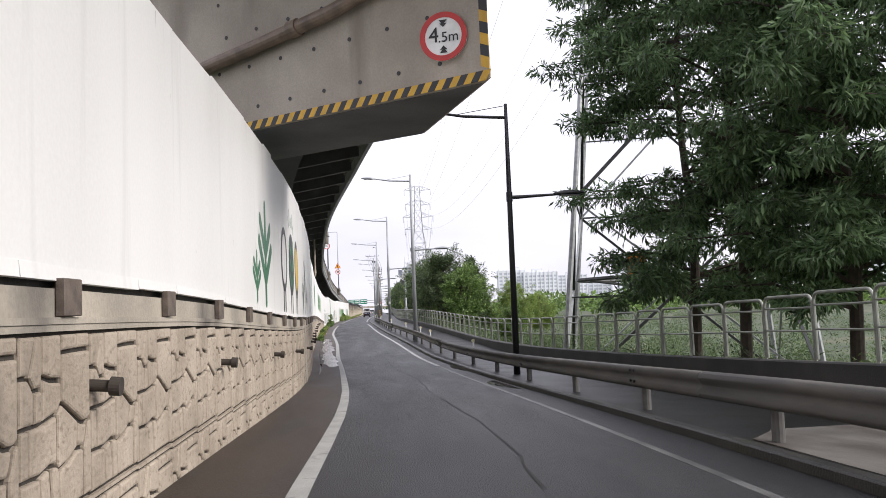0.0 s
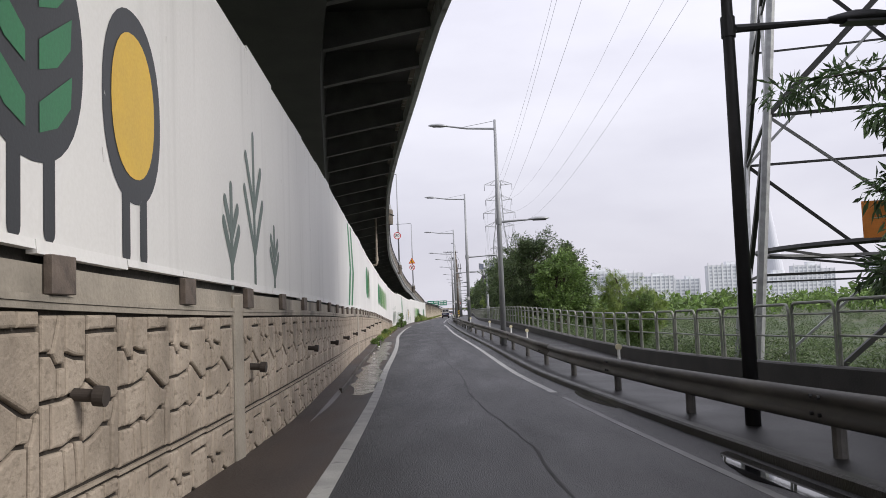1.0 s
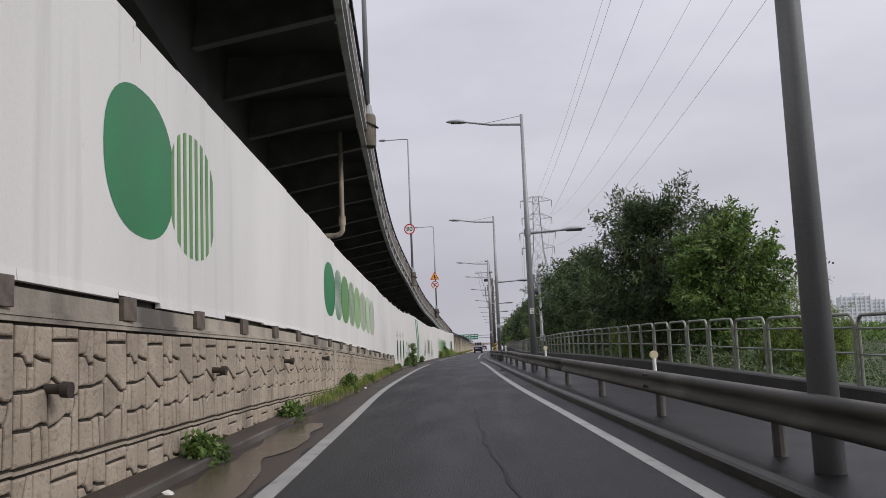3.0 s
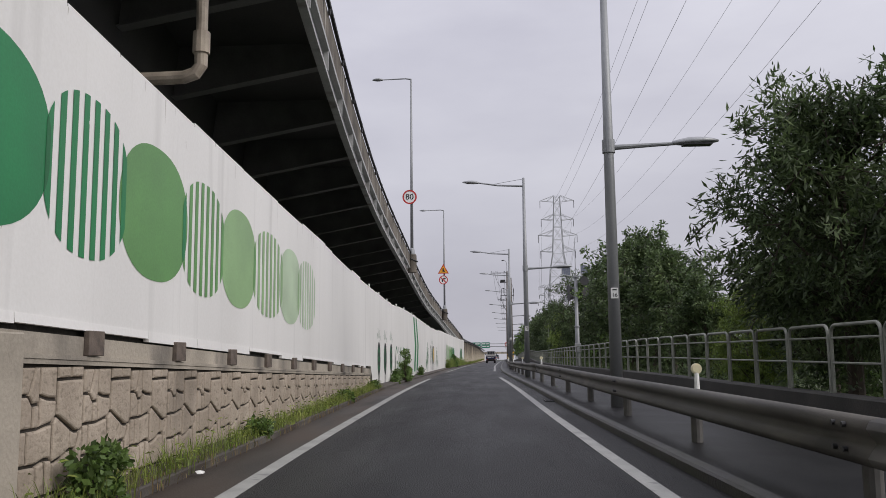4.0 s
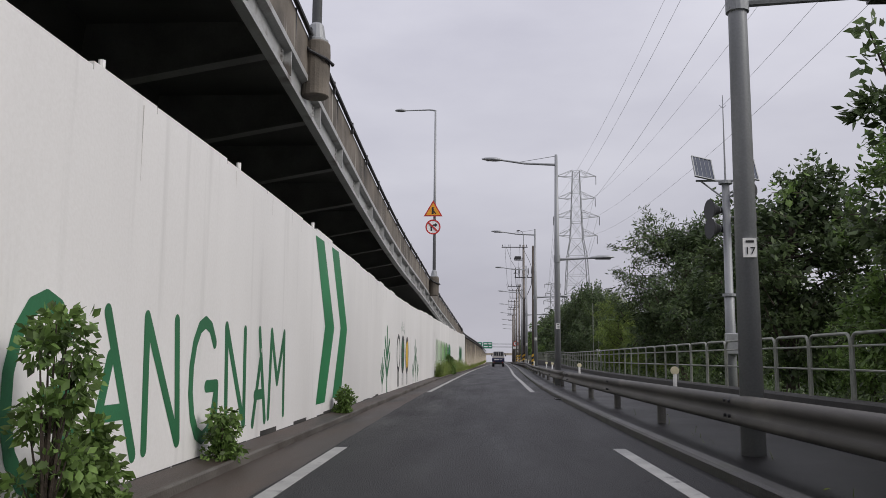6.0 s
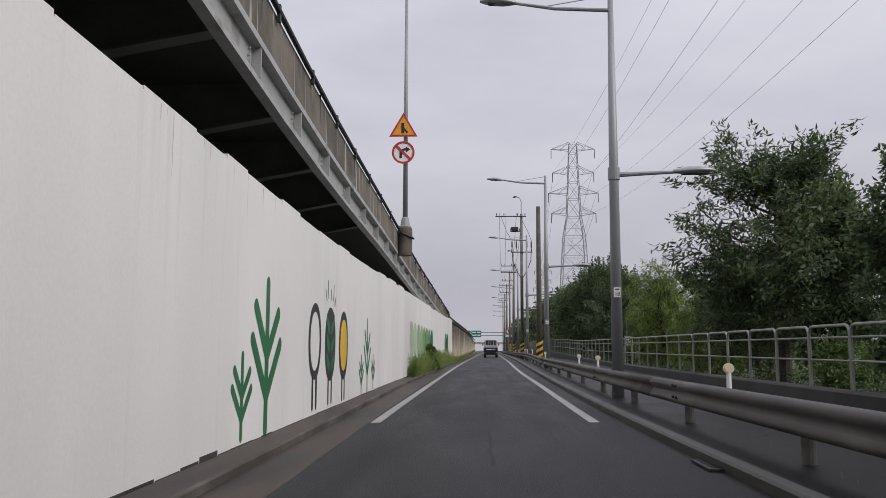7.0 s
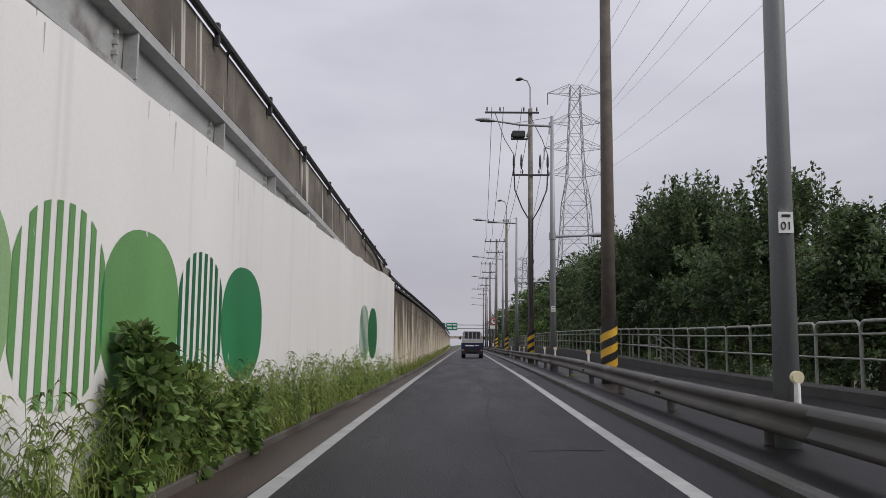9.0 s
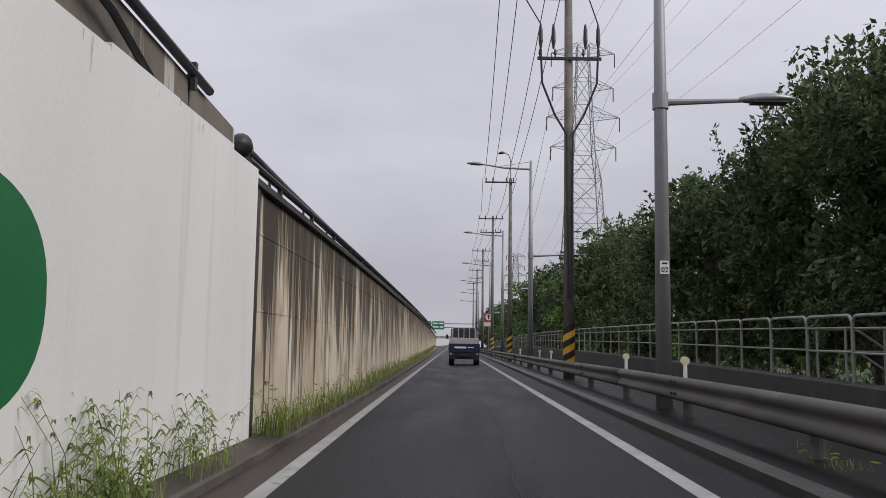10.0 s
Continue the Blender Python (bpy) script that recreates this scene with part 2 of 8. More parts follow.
def add_runs(m, colour, across, low, high, reach, seed):
    """Dark water runs that start at the top of a wall and thin out downwards."""
    n, l = m.node_tree.nodes, m.node_tree.links
    p = n["Principled BSDF"]
    src = p.inputs["Base Color"].links[0].from_socket
    co = n.new("ShaderNodeTexCoord")
    total = None
    for k, (sc, wt) in enumerate(((across, 0.62), (across * 3.3, 0.38))):
        mp = n.new("ShaderNodeMapping")
        mp.inputs["Scale"].default_value = (0.3, sc, 0.16 * (1 + k))
        mp.inputs["Location"].default_value = (seed, seed * 2.1, k)
        tx = n.new("ShaderNodeTexNoise")
        tx.inputs["Scale"].default_value, tx.inputs["Detail"].default_value = 1.0, 3.0
        ml = n.new("ShaderNodeMath")
        ml.operation = "MULTIPLY"
        ml.inputs[1].default_value = wt
        l.new(co.outputs["Object"], mp.inputs["Vector"])
        l.new(mp.outputs[0], tx.inputs["Vector"])
        l.new(tx.outputs["Fac"], ml.inputs[0])
        if total is None:
            total = ml.outputs[0]
        else:
            ad = n.new("ShaderNodeMath")
            l.new(total, ad.inputs[0])
            l.new(ml.outputs[0], ad.inputs[1])
            total = ad.outputs[0]
    sep = n.new("ShaderNodeSeparateXYZ")
    rise = n.new("ShaderNodeMapRange")
    rise.inputs["From Min"].default_value, rise.inputs["From Max"].default_value = reach
    rise.inputs["To Min"].default_value, rise.inputs["To Max"].default_value = -0.11, 0.08
    l.new(co.outputs["Object"], sep.inputs[0])
    l.new(sep.outputs["Z"], rise.inputs["Value"])
    ad = n.new("ShaderNodeMath")
    l.new(total, ad.inputs[0])
    l.new(rise.outputs[0], ad.inputs[1])
    step = n.new("ShaderNodeMapRange")
    step.inputs["From Min"].default_value, step.inputs["From Max"].default_value = low, high
    step.inputs["To Max"].default_value = 0.88
    l.new(ad.outputs[0], step.inputs["Value"])
    mx = n.new("ShaderNodeMixRGB")
    l.new(step.outputs[0], mx.inputs[0])
    l.new(src, mx.inputs[1])
    mx.inputs[2].default_value = (*colour, 1)
    l.new(mx.outputs[0], p.inputs["Base Color"])


STREAKED = surface("streaked_concrete", (0.46, 0.385, 0.27), (0.66, 0.6, 0.49), 0.8, (0.75, 0.92), 0.3, 25, stretch=(1, 1.5, 0.4), stain=(0.34, 0.26, 0.17), stain_scale=1.0, stain_at=(0.5, 0.7))
add_runs(STREAKED, (0.17, 0.125, 0.08), 1.4, 0.5, 0.56, (-0.6, 3.3), 11.0)
add_runs(STREAKED, (0.03, 0.025, 0.02), 3.4, 0.475, 0.515, (0.5, 3.1), 3.0)
PARAPET = surface("parapet_concrete", (0.105, 0.09, 0.073), (0.19, 0.165, 0.135), 1.5, (0.75, 0.9), 0.3, 30, stain=(0.06, 0.052, 0.043), stain_scale=0.7, stain_at=(0.5, 0.68))
add_runs(PARAPET, (0.5, 0.48, 0.43), 3.2, 0.465, 0.495, (40, 60), 7.0)
CONCRETE = surface("pier_concrete", (0.33, 0.285, 0.235), (0.45, 0.4, 0.335), 0.8, (0.7, 0.9), 0.25, 30, stain=(0.2, 0.17, 0.135), stain_scale=0.8, stain_at=(0.52, 0.75), stain_stretch=(1.4, 1.4, 0.25))
# darker copy of the pier concrete with the underside's shade in its colour
UNDERSIDE_SHADE = surface("pier_underside_shade", (0.1, 0.1, 0.1), (0.17, 0.165, 0.16), 0.8, (0.7, 0.9), 0.25, 30)
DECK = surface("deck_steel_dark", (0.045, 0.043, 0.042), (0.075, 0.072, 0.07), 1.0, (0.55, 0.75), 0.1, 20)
FASCIA = surface("fascia_steel_paint", (0.3, 0.305, 0.3), (0.42, 0.425, 0.42), 1.5, (0.4, 0.6), 0.08, 30, stain=(0.14, 0.125, 0.11), stain_scale=1.5, stain_at=(0.56, 0.72))
GALV = surface("galvanised_rail", (0.055, 0.052, 0.047), (0.115, 0.108, 0.098), 2.0, (0.5, 0.75), 0.15, 60, metal=0.1, stretch=(1, 0.3, 1), stain=(0.17, 0.158, 0.138), stain_scale=1.6, stain_at=(0.54, 0.76), stain_stretch=(1, 0.4, 1.5))
FENCE = surface("fence_paint", (0.22, 0.23, 0.2), (0.33, 0.34, 0.3), 3.0, (0.45, 0.65), 0.05, 60, metal=0.25)
POLE = surface("lamp_pole_paint", (0.23, 0.24, 0.248), (0.33, 0.34, 0.35), 1.5, (0.4, 0.6), 0.05, 40, metal=0.2, stretch=(1, 1, 0.2))
GRASSLAND = surface("grass_ground", (0.022, 0.036, 0.013), (0.05, 0.07, 0.026), 0.3, (0.8, 0.95), 0.4, 8, stain=(0.1, 0.09, 0.05), stain_scale=0.12)


# ---- building blocks ----
def mesh_from(name, bm, material):
    me = bpy.data.meshes.new(name)
    bm.normal_update()
    bm.to_mesh(me)
    bm.free()
    me.materials.append(material)
    return me


def part(name, bm, material, parent=None, label=""):
    ob = new(name, mesh_from(name, bm, material))
    if parent:
        ob.parent = parent
    if label:
        ob["label"] = label
    return ob


def share(name, me, parent, m=None):
    ob = new(name, me)
    ob.parent = parent
    if m is not None:
        ob.matrix_basis = m
    return ob


def thing(name, label, category, group="", kind="", at=None):
    ob = new(name)
    if at is not None:
        ob.matrix_basis = at
    return tagged(ob, label, category, group, kind)


def ring_strip(bm, rings, closed=True, caps=True):
    """Joins equal rings of places by faces."""
    vs = [[bm.verts.new(p) for p in r] for r in rings]
    n = len(rings[0])
    for a, b in zip(vs, vs[1:]):
        for i in range(n if closed else n - 1):
            j = (i + 1) % n
            bm.faces.new((a[i], a[j], b[j], b[i]))
    if caps and closed:
        bm.faces.new(vs[0][::-1])
        bm.faces.new(vs[-1])
    return vs


def loft(shape, ys):
    """A profile of (offset from the lane's middle, height over the road) that changes along y."""
    bm = bmesh.new()
    ring_strip(bm, [[(lane_x(y) + o, y, z + lay(y, min(7, o))) for o, z in shape(y)] for y in ys])
    bmesh.ops.recalc_face_normals(bm, faces=bm.faces)
    return bm


def sweep(profile, line, ys, bm=None, zline=None, closed=True, caps=True):
    """A profile of (offset across, height) drawn along y beside a plan curve."""
    bm = bm or bmesh.new()
    rings = [[(line(y) + o, y, z + (zline(y) if zline else lay(y, max(-3.5, min(7, line(y) + o - lane_x(y)))))) for o, z in profile] for y in ys]
    ring_strip(bm, rings, closed, caps)
    bmesh.ops.recalc_face_normals(bm, faces=bm.faces)
    return bm


def box(bm, c, s, m=None):
    """A box with centre c and size s."""
    r = bmesh.ops.create_cube(bm, size=1.0, matrix=Matrix.Translation(c) @ Matrix.Diagonal((*s, 1)))
    if m is not None:
        bmesh.ops.transform(bm, matrix=m, verts=r["verts"])
    return r["verts"]


def tube(bm, path, radii, n=10, cap=True):
    """A round tube through places, with a radius for each."""
    pts = [Vector(p) for p in path]
    if not hasattr(radii, "__len__"):
        radii = [radii] * len(pts)
    rings = []
    up = None
    for i, p in enumerate(pts):
        d = (pts[min(i + 1, len(pts) - 1)] - pts[max(i - 1, 0)]).normalized()
        if up is None:
            up = d.orthogonal().normalized()
        up = (up - d * up.dot(d)).normalized()
        side = d.cross(up)
        rings.append([p + radii[i] * (math.cos(a) * up + math.sin(a) * side) for a in (2 * math.pi * k / n for k in range(n))])
    ring_strip(bm, rings, True, cap)
    return bm


def smooth(ob):
    for f in ob.data.polygons:
        f.use_smooth = True
    return ob


# ---- ground and road ----
far_ys = steps(-60, 20, 10) + steps(22, 240, 4)[0:] + steps(260, 700, 40) + [1000, 1600, 2600]
part_ground = part("ground", sweep([(-2200, -3.5), (-40, -3.5), (-14, -0.6), (-3.4, -0.25), (6.2, -0.25), (7.2, 0.0), (12, -2.2), (40, -3.2), (2600, -3.5)], lane_x, far_ys, closed=False), GRASSLAND)
tagged(part_ground, "overgrown green riverside ground falling away beside the road", "ground", kind="structure")

road_ys = steps(-30, 240, 3) + steps(250, 640, 15)
road = part("road", loft(lambda y: [(-2.35, 0.0), (-2.35, -0.3), (kerb_off(y), -0.3), (kerb_off(y), 0.0), (0.9, 0.02), (-0.9, 0.02)], road_ys), ASPHALT)
tagged(road, "dark wet asphalt single-lane road with faint wheel tracks", "road", kind="structure")


def line_strip(name, off, w, a, b, label, material=PAINT):
    bm = loft(lambda y: [(off(y) - w / 2, -0.01), (off(y) - w / 2, 0.013), (off(y) + w / 2, 0.013), (off(y) + w / 2, -0.01)], steps(a, b, 3))
    ob = part(name, bm, material)
    return tagged(ob, label, "road marking", kind="structure")


line_strip("edge_line_inner", line_in, 0.16, -30, 121.2, "worn white painted edge line on asphalt")
line_strip("edge_line_outer", line_out, 0.16, 48.5, 121.1, "worn white painted edge line on asphalt")
line_strip("edge_line_faded", line_out, 0.1, -30, 47.5, "faded edge line almost worn off the asphalt", FADED)
line_strip("edge_line_inner_far", line_in, 0.16, 139.2, 620, "worn white painted edge line on asphalt")
line_strip("edge_line_outer_far", line_out, 0.16, 138.9, 620, "worn white painted edge line on asphalt")

gutter = part("gutter", sweep([(0.02, -0.3), (0.02, 0.02), (0.8, 0.01), (1.5, 0.002), (1.5, -0.3)], wall_x, steps(-30, 43, 3)), GUTTER)
ledge_bm = bmesh.new()
ledge_rings = []
for y in steps(43, 420, 2.4):
    grown = min(1.0, (y - 43) / 5.0)
    brim = float(np.interp(y, (60, 78, 90), (0.27, 0.3, 0.36)))
    ledge_rings.append([(wall_x(y) + o, y, lay(y, wall_x(y) + o - lane_x(y)) + z) for o, z in ((0.02, -0.3), (0.02, 0.02 + 0.09 * grown), (brim, 0.014 + 0.075 * grown), (brim + 0.05, 0.012), (1.5, 0.002), (1.5, -0.3))])
ring_strip(ledge_bm, ledge_rings)
bmesh.ops.recalc_face_normals(ledge_bm, faces=ledge_bm.faces)
ledge = part("gutter_ledge", ledge_bm, GUTTER)
tagged(ledge, "muddy brown gutter with a raised earth ledge at the wall", "gutter", kind="structure")
edge_bm = bmesh.new()
edge_rings = []
for y in steps(48, 420, 2.4):
    brim = float(np.interp(y, (60, 78, 90), (0.27, 0.3, 0.36)))
    edge_rings.append([(wall_x(y) + brim + o, y, lay(y, wall_x(y) + brim + o - lane_x(y)) + z) for o, z in ((0.005, -0.1), (0.005, 0.088), (0.02, 0.1), (0.055, 0.1), (0.065, 0.085), (0.065, -0.1))])
ring_strip(edge_bm, edge_rings)
bmesh.ops.recalc_face_normals(edge_bm, faces=edge_bm.faces)
edging = part("gutter_edging", edge_bm, EDGING)
tagged(edging, "narrow pale concrete edging between weeds and gutter", "kerb", kind="structure")
tagged(gutter, "muddy brown concrete gutter along the foot of the wall", "gutter", kind="structure")
kerb = part("kerb", loft(lambda y: [(kerb_off(y) + o, z) for o, z in ((0, -0.3), (0.0, 0.09), (0.025, 0.115), (0.14, 0.12), (0.17, 0.1), (0.17, -0.3))], road_ys), KERB)
tagged(kerb, "low worn concrete kerb under the guard rail", "kerb", kind="structure")
path = part("footpath", loft(lambda y: [(kerb_off(y) + 0.17, -0.3), (kerb_off(y) + 0.17, 0.06), (6.3, 0.06), (6.3, -0.3)], road_ys), PATH)
tagged(path, "dark damp asphalt footpath behind the guard rail", "path", kind="structure")
plinth = part("fence_plinth", loft(lambda y: [(6.3, -0.3), (6.3, plinth_top(y) - 0.03), (6.34, plinth_top(y)), (6.66, plinth_top(y)), (6.7, plinth_top(y) - 0.03), (6.7, -0.6)], road_ys), DARKKERB)
tagged(plinth, "dark weathered concrete plinth carrying the railing", "plinth", kind="structure")

# ---- retaining wall with the mural ----
def upright_wall(a, b, d, front, back, z0, z1):
    bm = bmesh.new()
    rings = [[(wall_x(y) + front, y, z0(y)), (wall_x(y) + front, y, z1(y)), (wall_x(y) + back, y, z1(y)), (wall_x(y) + back, y, z0(y))] for y in steps(a, b, d)]
    ring_strip(bm, rings)
    bmesh.ops.recalc_face_normals(bm, faces=bm.faces)
    return bm


zero = lambda v: (lambda y: v)
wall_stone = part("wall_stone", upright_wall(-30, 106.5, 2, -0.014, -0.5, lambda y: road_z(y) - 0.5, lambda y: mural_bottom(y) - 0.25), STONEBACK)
tagged(wall_stone, "beige cast-stone retaining wall with irregular raised blocks", "wall", kind="structure")
coping = part("wall_coping", upright_wall(-30, 106.5, 2, 0.0, -0.5, lambda y: mural_bottom(y) - 0.25, lambda y: mural_bottom(y) - 0.05), COPING)
tagged(coping, "stained concrete coping band above the stone blocks", "wall", kind="structure")
# backing strip whose dark colour holds the shade below the panels
backing = part("panel_gap", upright_wall(-30, 106.5, 2, -0.07, -0.45, lambda y: mural_bottom(y) - 0.1, lambda y: mural_bottom(y) + 0.025), DARKKERB)
tagged(backing, "backing strip coloured dark for the shade between mural panels and coping", "wall", kind="structure")
wall_mural = part("wall_mural", upright_wall(-30, 189.1, 1.2, 0.0, -0.45, lambda y: mural_bottom(y) + 0.03 if y < 106.6 else -0.4, mural_top), MURAL)
tagged(wall_mural, "white painted panel wall carrying a green mural", "wall", kind="structure")
wall_old = part("wall_streaked", upright_wall(189.12, 420, 4, -0.1, -0.6, lambda y: road_z(y) - 0.4, lambda y: road_z(y) + 3.0), STREAKED)
tagged(wall_old, "old concrete retaining wall with dark vertical water streaks", "wall", kind="structure")

# ---- viaduct deck ----
deck_ys = steps(-58, 30, 4)[:-1] + steps(30, 188.6, 3)
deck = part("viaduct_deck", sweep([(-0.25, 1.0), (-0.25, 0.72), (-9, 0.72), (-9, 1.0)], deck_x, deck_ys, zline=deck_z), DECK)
tagged(deck, "dark steel viaduct deck over the wall", "bridge", kind="structure")
parapet = part("viaduct_parapet", sweep([(0.0, 1.34), (-0.22, 1.34), (-0.3, 0.62), (0.02, 0.62)], deck_x, deck_ys, zline=deck_z), PARAPET)
tagged(parapet, "stained concrete parapet of the viaduct", "bridge", kind="structure")
girder = part("edge_girder", sweep([(0.03, 0.6), (0.03, 0.5), (-0.1, 0.48), (-0.12, 0.1), (0.0, 0.08), (0.0, 0.0), (-0.16, 0.0), (-0.16, 0.6)], deck_x, deck_ys, zline=deck_z), FASCIA)
tagged(girder, "grey painted steel edge girder below the parapet", "bridge", kind="structure")
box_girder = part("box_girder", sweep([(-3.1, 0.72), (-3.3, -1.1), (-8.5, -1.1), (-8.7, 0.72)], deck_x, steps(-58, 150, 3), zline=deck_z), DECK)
tagged(box_girder, "dark steel box girder under the viaduct", "bridge", kind="structure")

# ---- more materials ----
def plain(name, col, rough=0.5, metal=0.0, spread=0.12, scale=4.0, bump=0.03):
    c1 = tuple(v * (1 - spread) for v in col)
    c2 = tuple(min(1, v * (1 + spread)) for v in col)
    return surface(name, c1, c2, scale, (rough * 0.85, min(1, rough * 1.15)), bump, 60, metal)


GREENS = {k: surface("mural_" + k, tuple(v * 0.88 for v in c), tuple(v * 1.1 for v in c), 1.2, (0.42, 0.6), 0.04, 45, stain=(0.6, 0.6, 0.58), stain_scale=9.0, stain_at=(0.735, 0.755), stain_stretch=(1, 1, 0.5)) for k, c in dict(
    dark_green=(0.012, 0.13, 0.042), green=(0.022, 0.2, 0.072), mid_green=(0.13, 0.3, 0.1), light_green=(0.27, 0.43, 0.21), pale_green=(0.46, 0.58, 0.41), yellow=(0.72, 0.46, 0.05),
    charcoal=(0.035, 0.037, 0.04), leaf_green=(0.035, 0.17, 0.075), plant_green=(0.03, 0.15, 0.065), grey_green=(0.11, 0.15, 0.13)).items()}
BLACK = plain("black_paint", (0.012, 0.012, 0.013), 0.45)
YELLOW = plain("hazard_yellow", (0.62, 0.36, 0.03), 0.5)
RED = plain("sign_red", (0.5, 0.03, 0.025), 0.4)
WHITE = plain("sign_white", (0.8, 0.8, 0.78), 0.4)
CREAM = plain("reflector_cream", (0.72, 0.66, 0.45), 0.4)
SIGNYELLOW = plain("sign_yellow", (0.75, 0.33, 0.02), 0.4)
SIGNGREEN = plain("sign_green", (0.01, 0.17, 0.1), 0.4)
BROWNPIPE = plain("brown_pipe", (0.19, 0.14, 0.105), 0.55, 0.0, 0.3)
DARKMETAL = plain("dark_metal", (0.04, 0.04, 0.042), 0.5, 0.4)
LATTICE = plain("lattice_steel", (0.3, 0.31, 0.31), 0.5, 0.5, 0.2)
CABLE = plain("cable_black", (0.02, 0.02, 0.022), 0.5)
OLDPOLE = plain("old_concrete_pole", (0.17, 0.15, 0.13), 0.8, 0.0, 0.25)
LAMPGLASS = plain("lamp_housing", (0.33, 0.34, 0.35), 0.4, 0.3)
LENS_DARK = plain("lamp_underside", (0.03, 0.03, 0.032), 0.3)
BARK = plain("bark", (0.055, 0.042, 0.032), 0.9, 0.0, 0.4, 6.0, 0.5)
BRACKET = plain("brown_bracket", (0.12, 0.095, 0.078), 0.7, 0.0, 0.35, 7.0, 0.2)
DRAIN_TAN = plain("stained_drain_pipe", (0.3, 0.255, 0.205), 0.6, 0, 0.35, 3.0)
STAIN = plain("drip_stain", (0.5, 0.48, 0.45), 0.7, 0, 0.25, 3.0)
PIPE_STUB = plain("weathered_pipe", (0.045, 0.036, 0.03), 0.7, 0.0, 0.3)


# ---- mural paint laid on the wall ----
def on_wall(y, z, lift):
    return (wall_x(y) + lift, y, z)


lift_step = [0]


def lift_next():
    lift_step[0] = (lift_step[0] + 1) % 9
    return 0.002 + 0.0003 * lift_step[0]


def paint_poly(name, pts, colour, lift=None, parent=None, label=""):
    """One painted shape with an outline of (y, z)."""
    lift = lift or lift_next()
    bm = bmesh.new()
    vs = [bm.verts.new(on_wall(y, z, lift)) for y, z in pts]
    f = bm.faces.new(vs)
    f.normal_update()
    if f.normal.x < 0:
        f.normal_flip()
    bmesh.ops.triangulate(bm, faces=[f])
    return part(name, bm, GREENS[colour], parent or wall_mural, label)


def oval(y0, y1, z0, z1, n=40, p=2.3):
    """Outline of a hand-cut oval, a little squarer than an ellipse."""
    cy, cz, a, b = (y0 + y1) / 2, (z0 + z1) / 2, (y1 - y0) / 2, (z1 - z0) / 2
    out = []
    for k in range(n):
        c, s = math.cos(2 * math.pi * k / n), math.sin(2 * math.pi * k / n)
        out.append((cy + a * math.copysign(abs(c) ** (2 / p), c), cz + b * math.copysign(abs(s) ** (2 / p), s)))
    return out


def ribbon(bm, pts, w, lift, taper=1.0):
    """A brush stroke with round ends through (y, z) points."""
    n = len(pts)
    for k in range(n - 1):
        (ya, za), (yb, zb) = pts[k], pts[k + 1]
        d = math.hypot(yb - ya, zb - za)
        ny, nz = -(zb - za) / d, (yb - ya) / d
        wa, wb = (w / 2 * (1 + (taper - 1) * i / (n - 1)) for i in (k, k + 1))
        base = math.atan2(nz, ny)
        arc_a = [(ya + wa * math.cos(base + math.pi * i / 6), za + wa * math.sin(base + math.pi * i / 6)) for i in range(7)]
        arc_b = [(yb + wb * math.cos(base + math.pi + math.pi * i / 6), zb + wb * math.sin(base + math.pi + math.pi * i / 6)) for i in range(7)]
        vs = [bm.verts.new(on_wall(y, z, lift + 0.0002 * k)) for y, z in arc_a + arc_b]
        f = bm.faces.new(vs)
        f.normal_update()
        if f.normal.x < 0:
            f.normal_flip()


def paint_strokes(name, strokes, w, colour, label="", parent=None, taper=1.0):
    bm = bmesh.new()
    for i, s in enumerate(strokes):
        ribbon(bm, s, w, 0.002 + 0.0006 * i, taper)
    return part(name, bm, GREENS[colour], parent or wall_mural, label)


def striped_oval(y0, y1, z0, z1, colour, n=8):
    o = part("painted_stripes", bmesh.new(), GREENS[colour], wall_mural, "oval of painted upright stripes")
    bm = bmesh.new()
    cy, cz, a, b = (y0 + y1) / 2, (z0 + z1) / 2, (y1 - y0) / 2, (z1 - z0) / 2
    step = (y1 - y0) / n
    for k in range(n):
        ya = y0 + step * (k + 0.22)
        yb = ya + step * 0.5
        h = [b * (1 - min(0.999, abs((y - cy) / a)) ** 2.4) ** (1 / 2.4) for y in (ya, (ya + yb) / 2, yb)]
        pts = [(ya, cz - h[0]), ((ya + yb) / 2, cz - h[1]), (yb, cz - h[2]), (yb, cz + h[2]), ((ya + yb) / 2, cz + h[1]), (ya, cz + h[0])]
        bm.faces.new([bm.verts.new(on_wall(y, z, 0.0052)) for y, z in pts])
    bmesh.ops.recalc_face_normals(bm, faces=bm.faces)
    for f in bm.faces:
        if f.normal.x < 0:
            f.normal_flip()
    bm.to_mesh(o.data)
    bm.free()
    return o


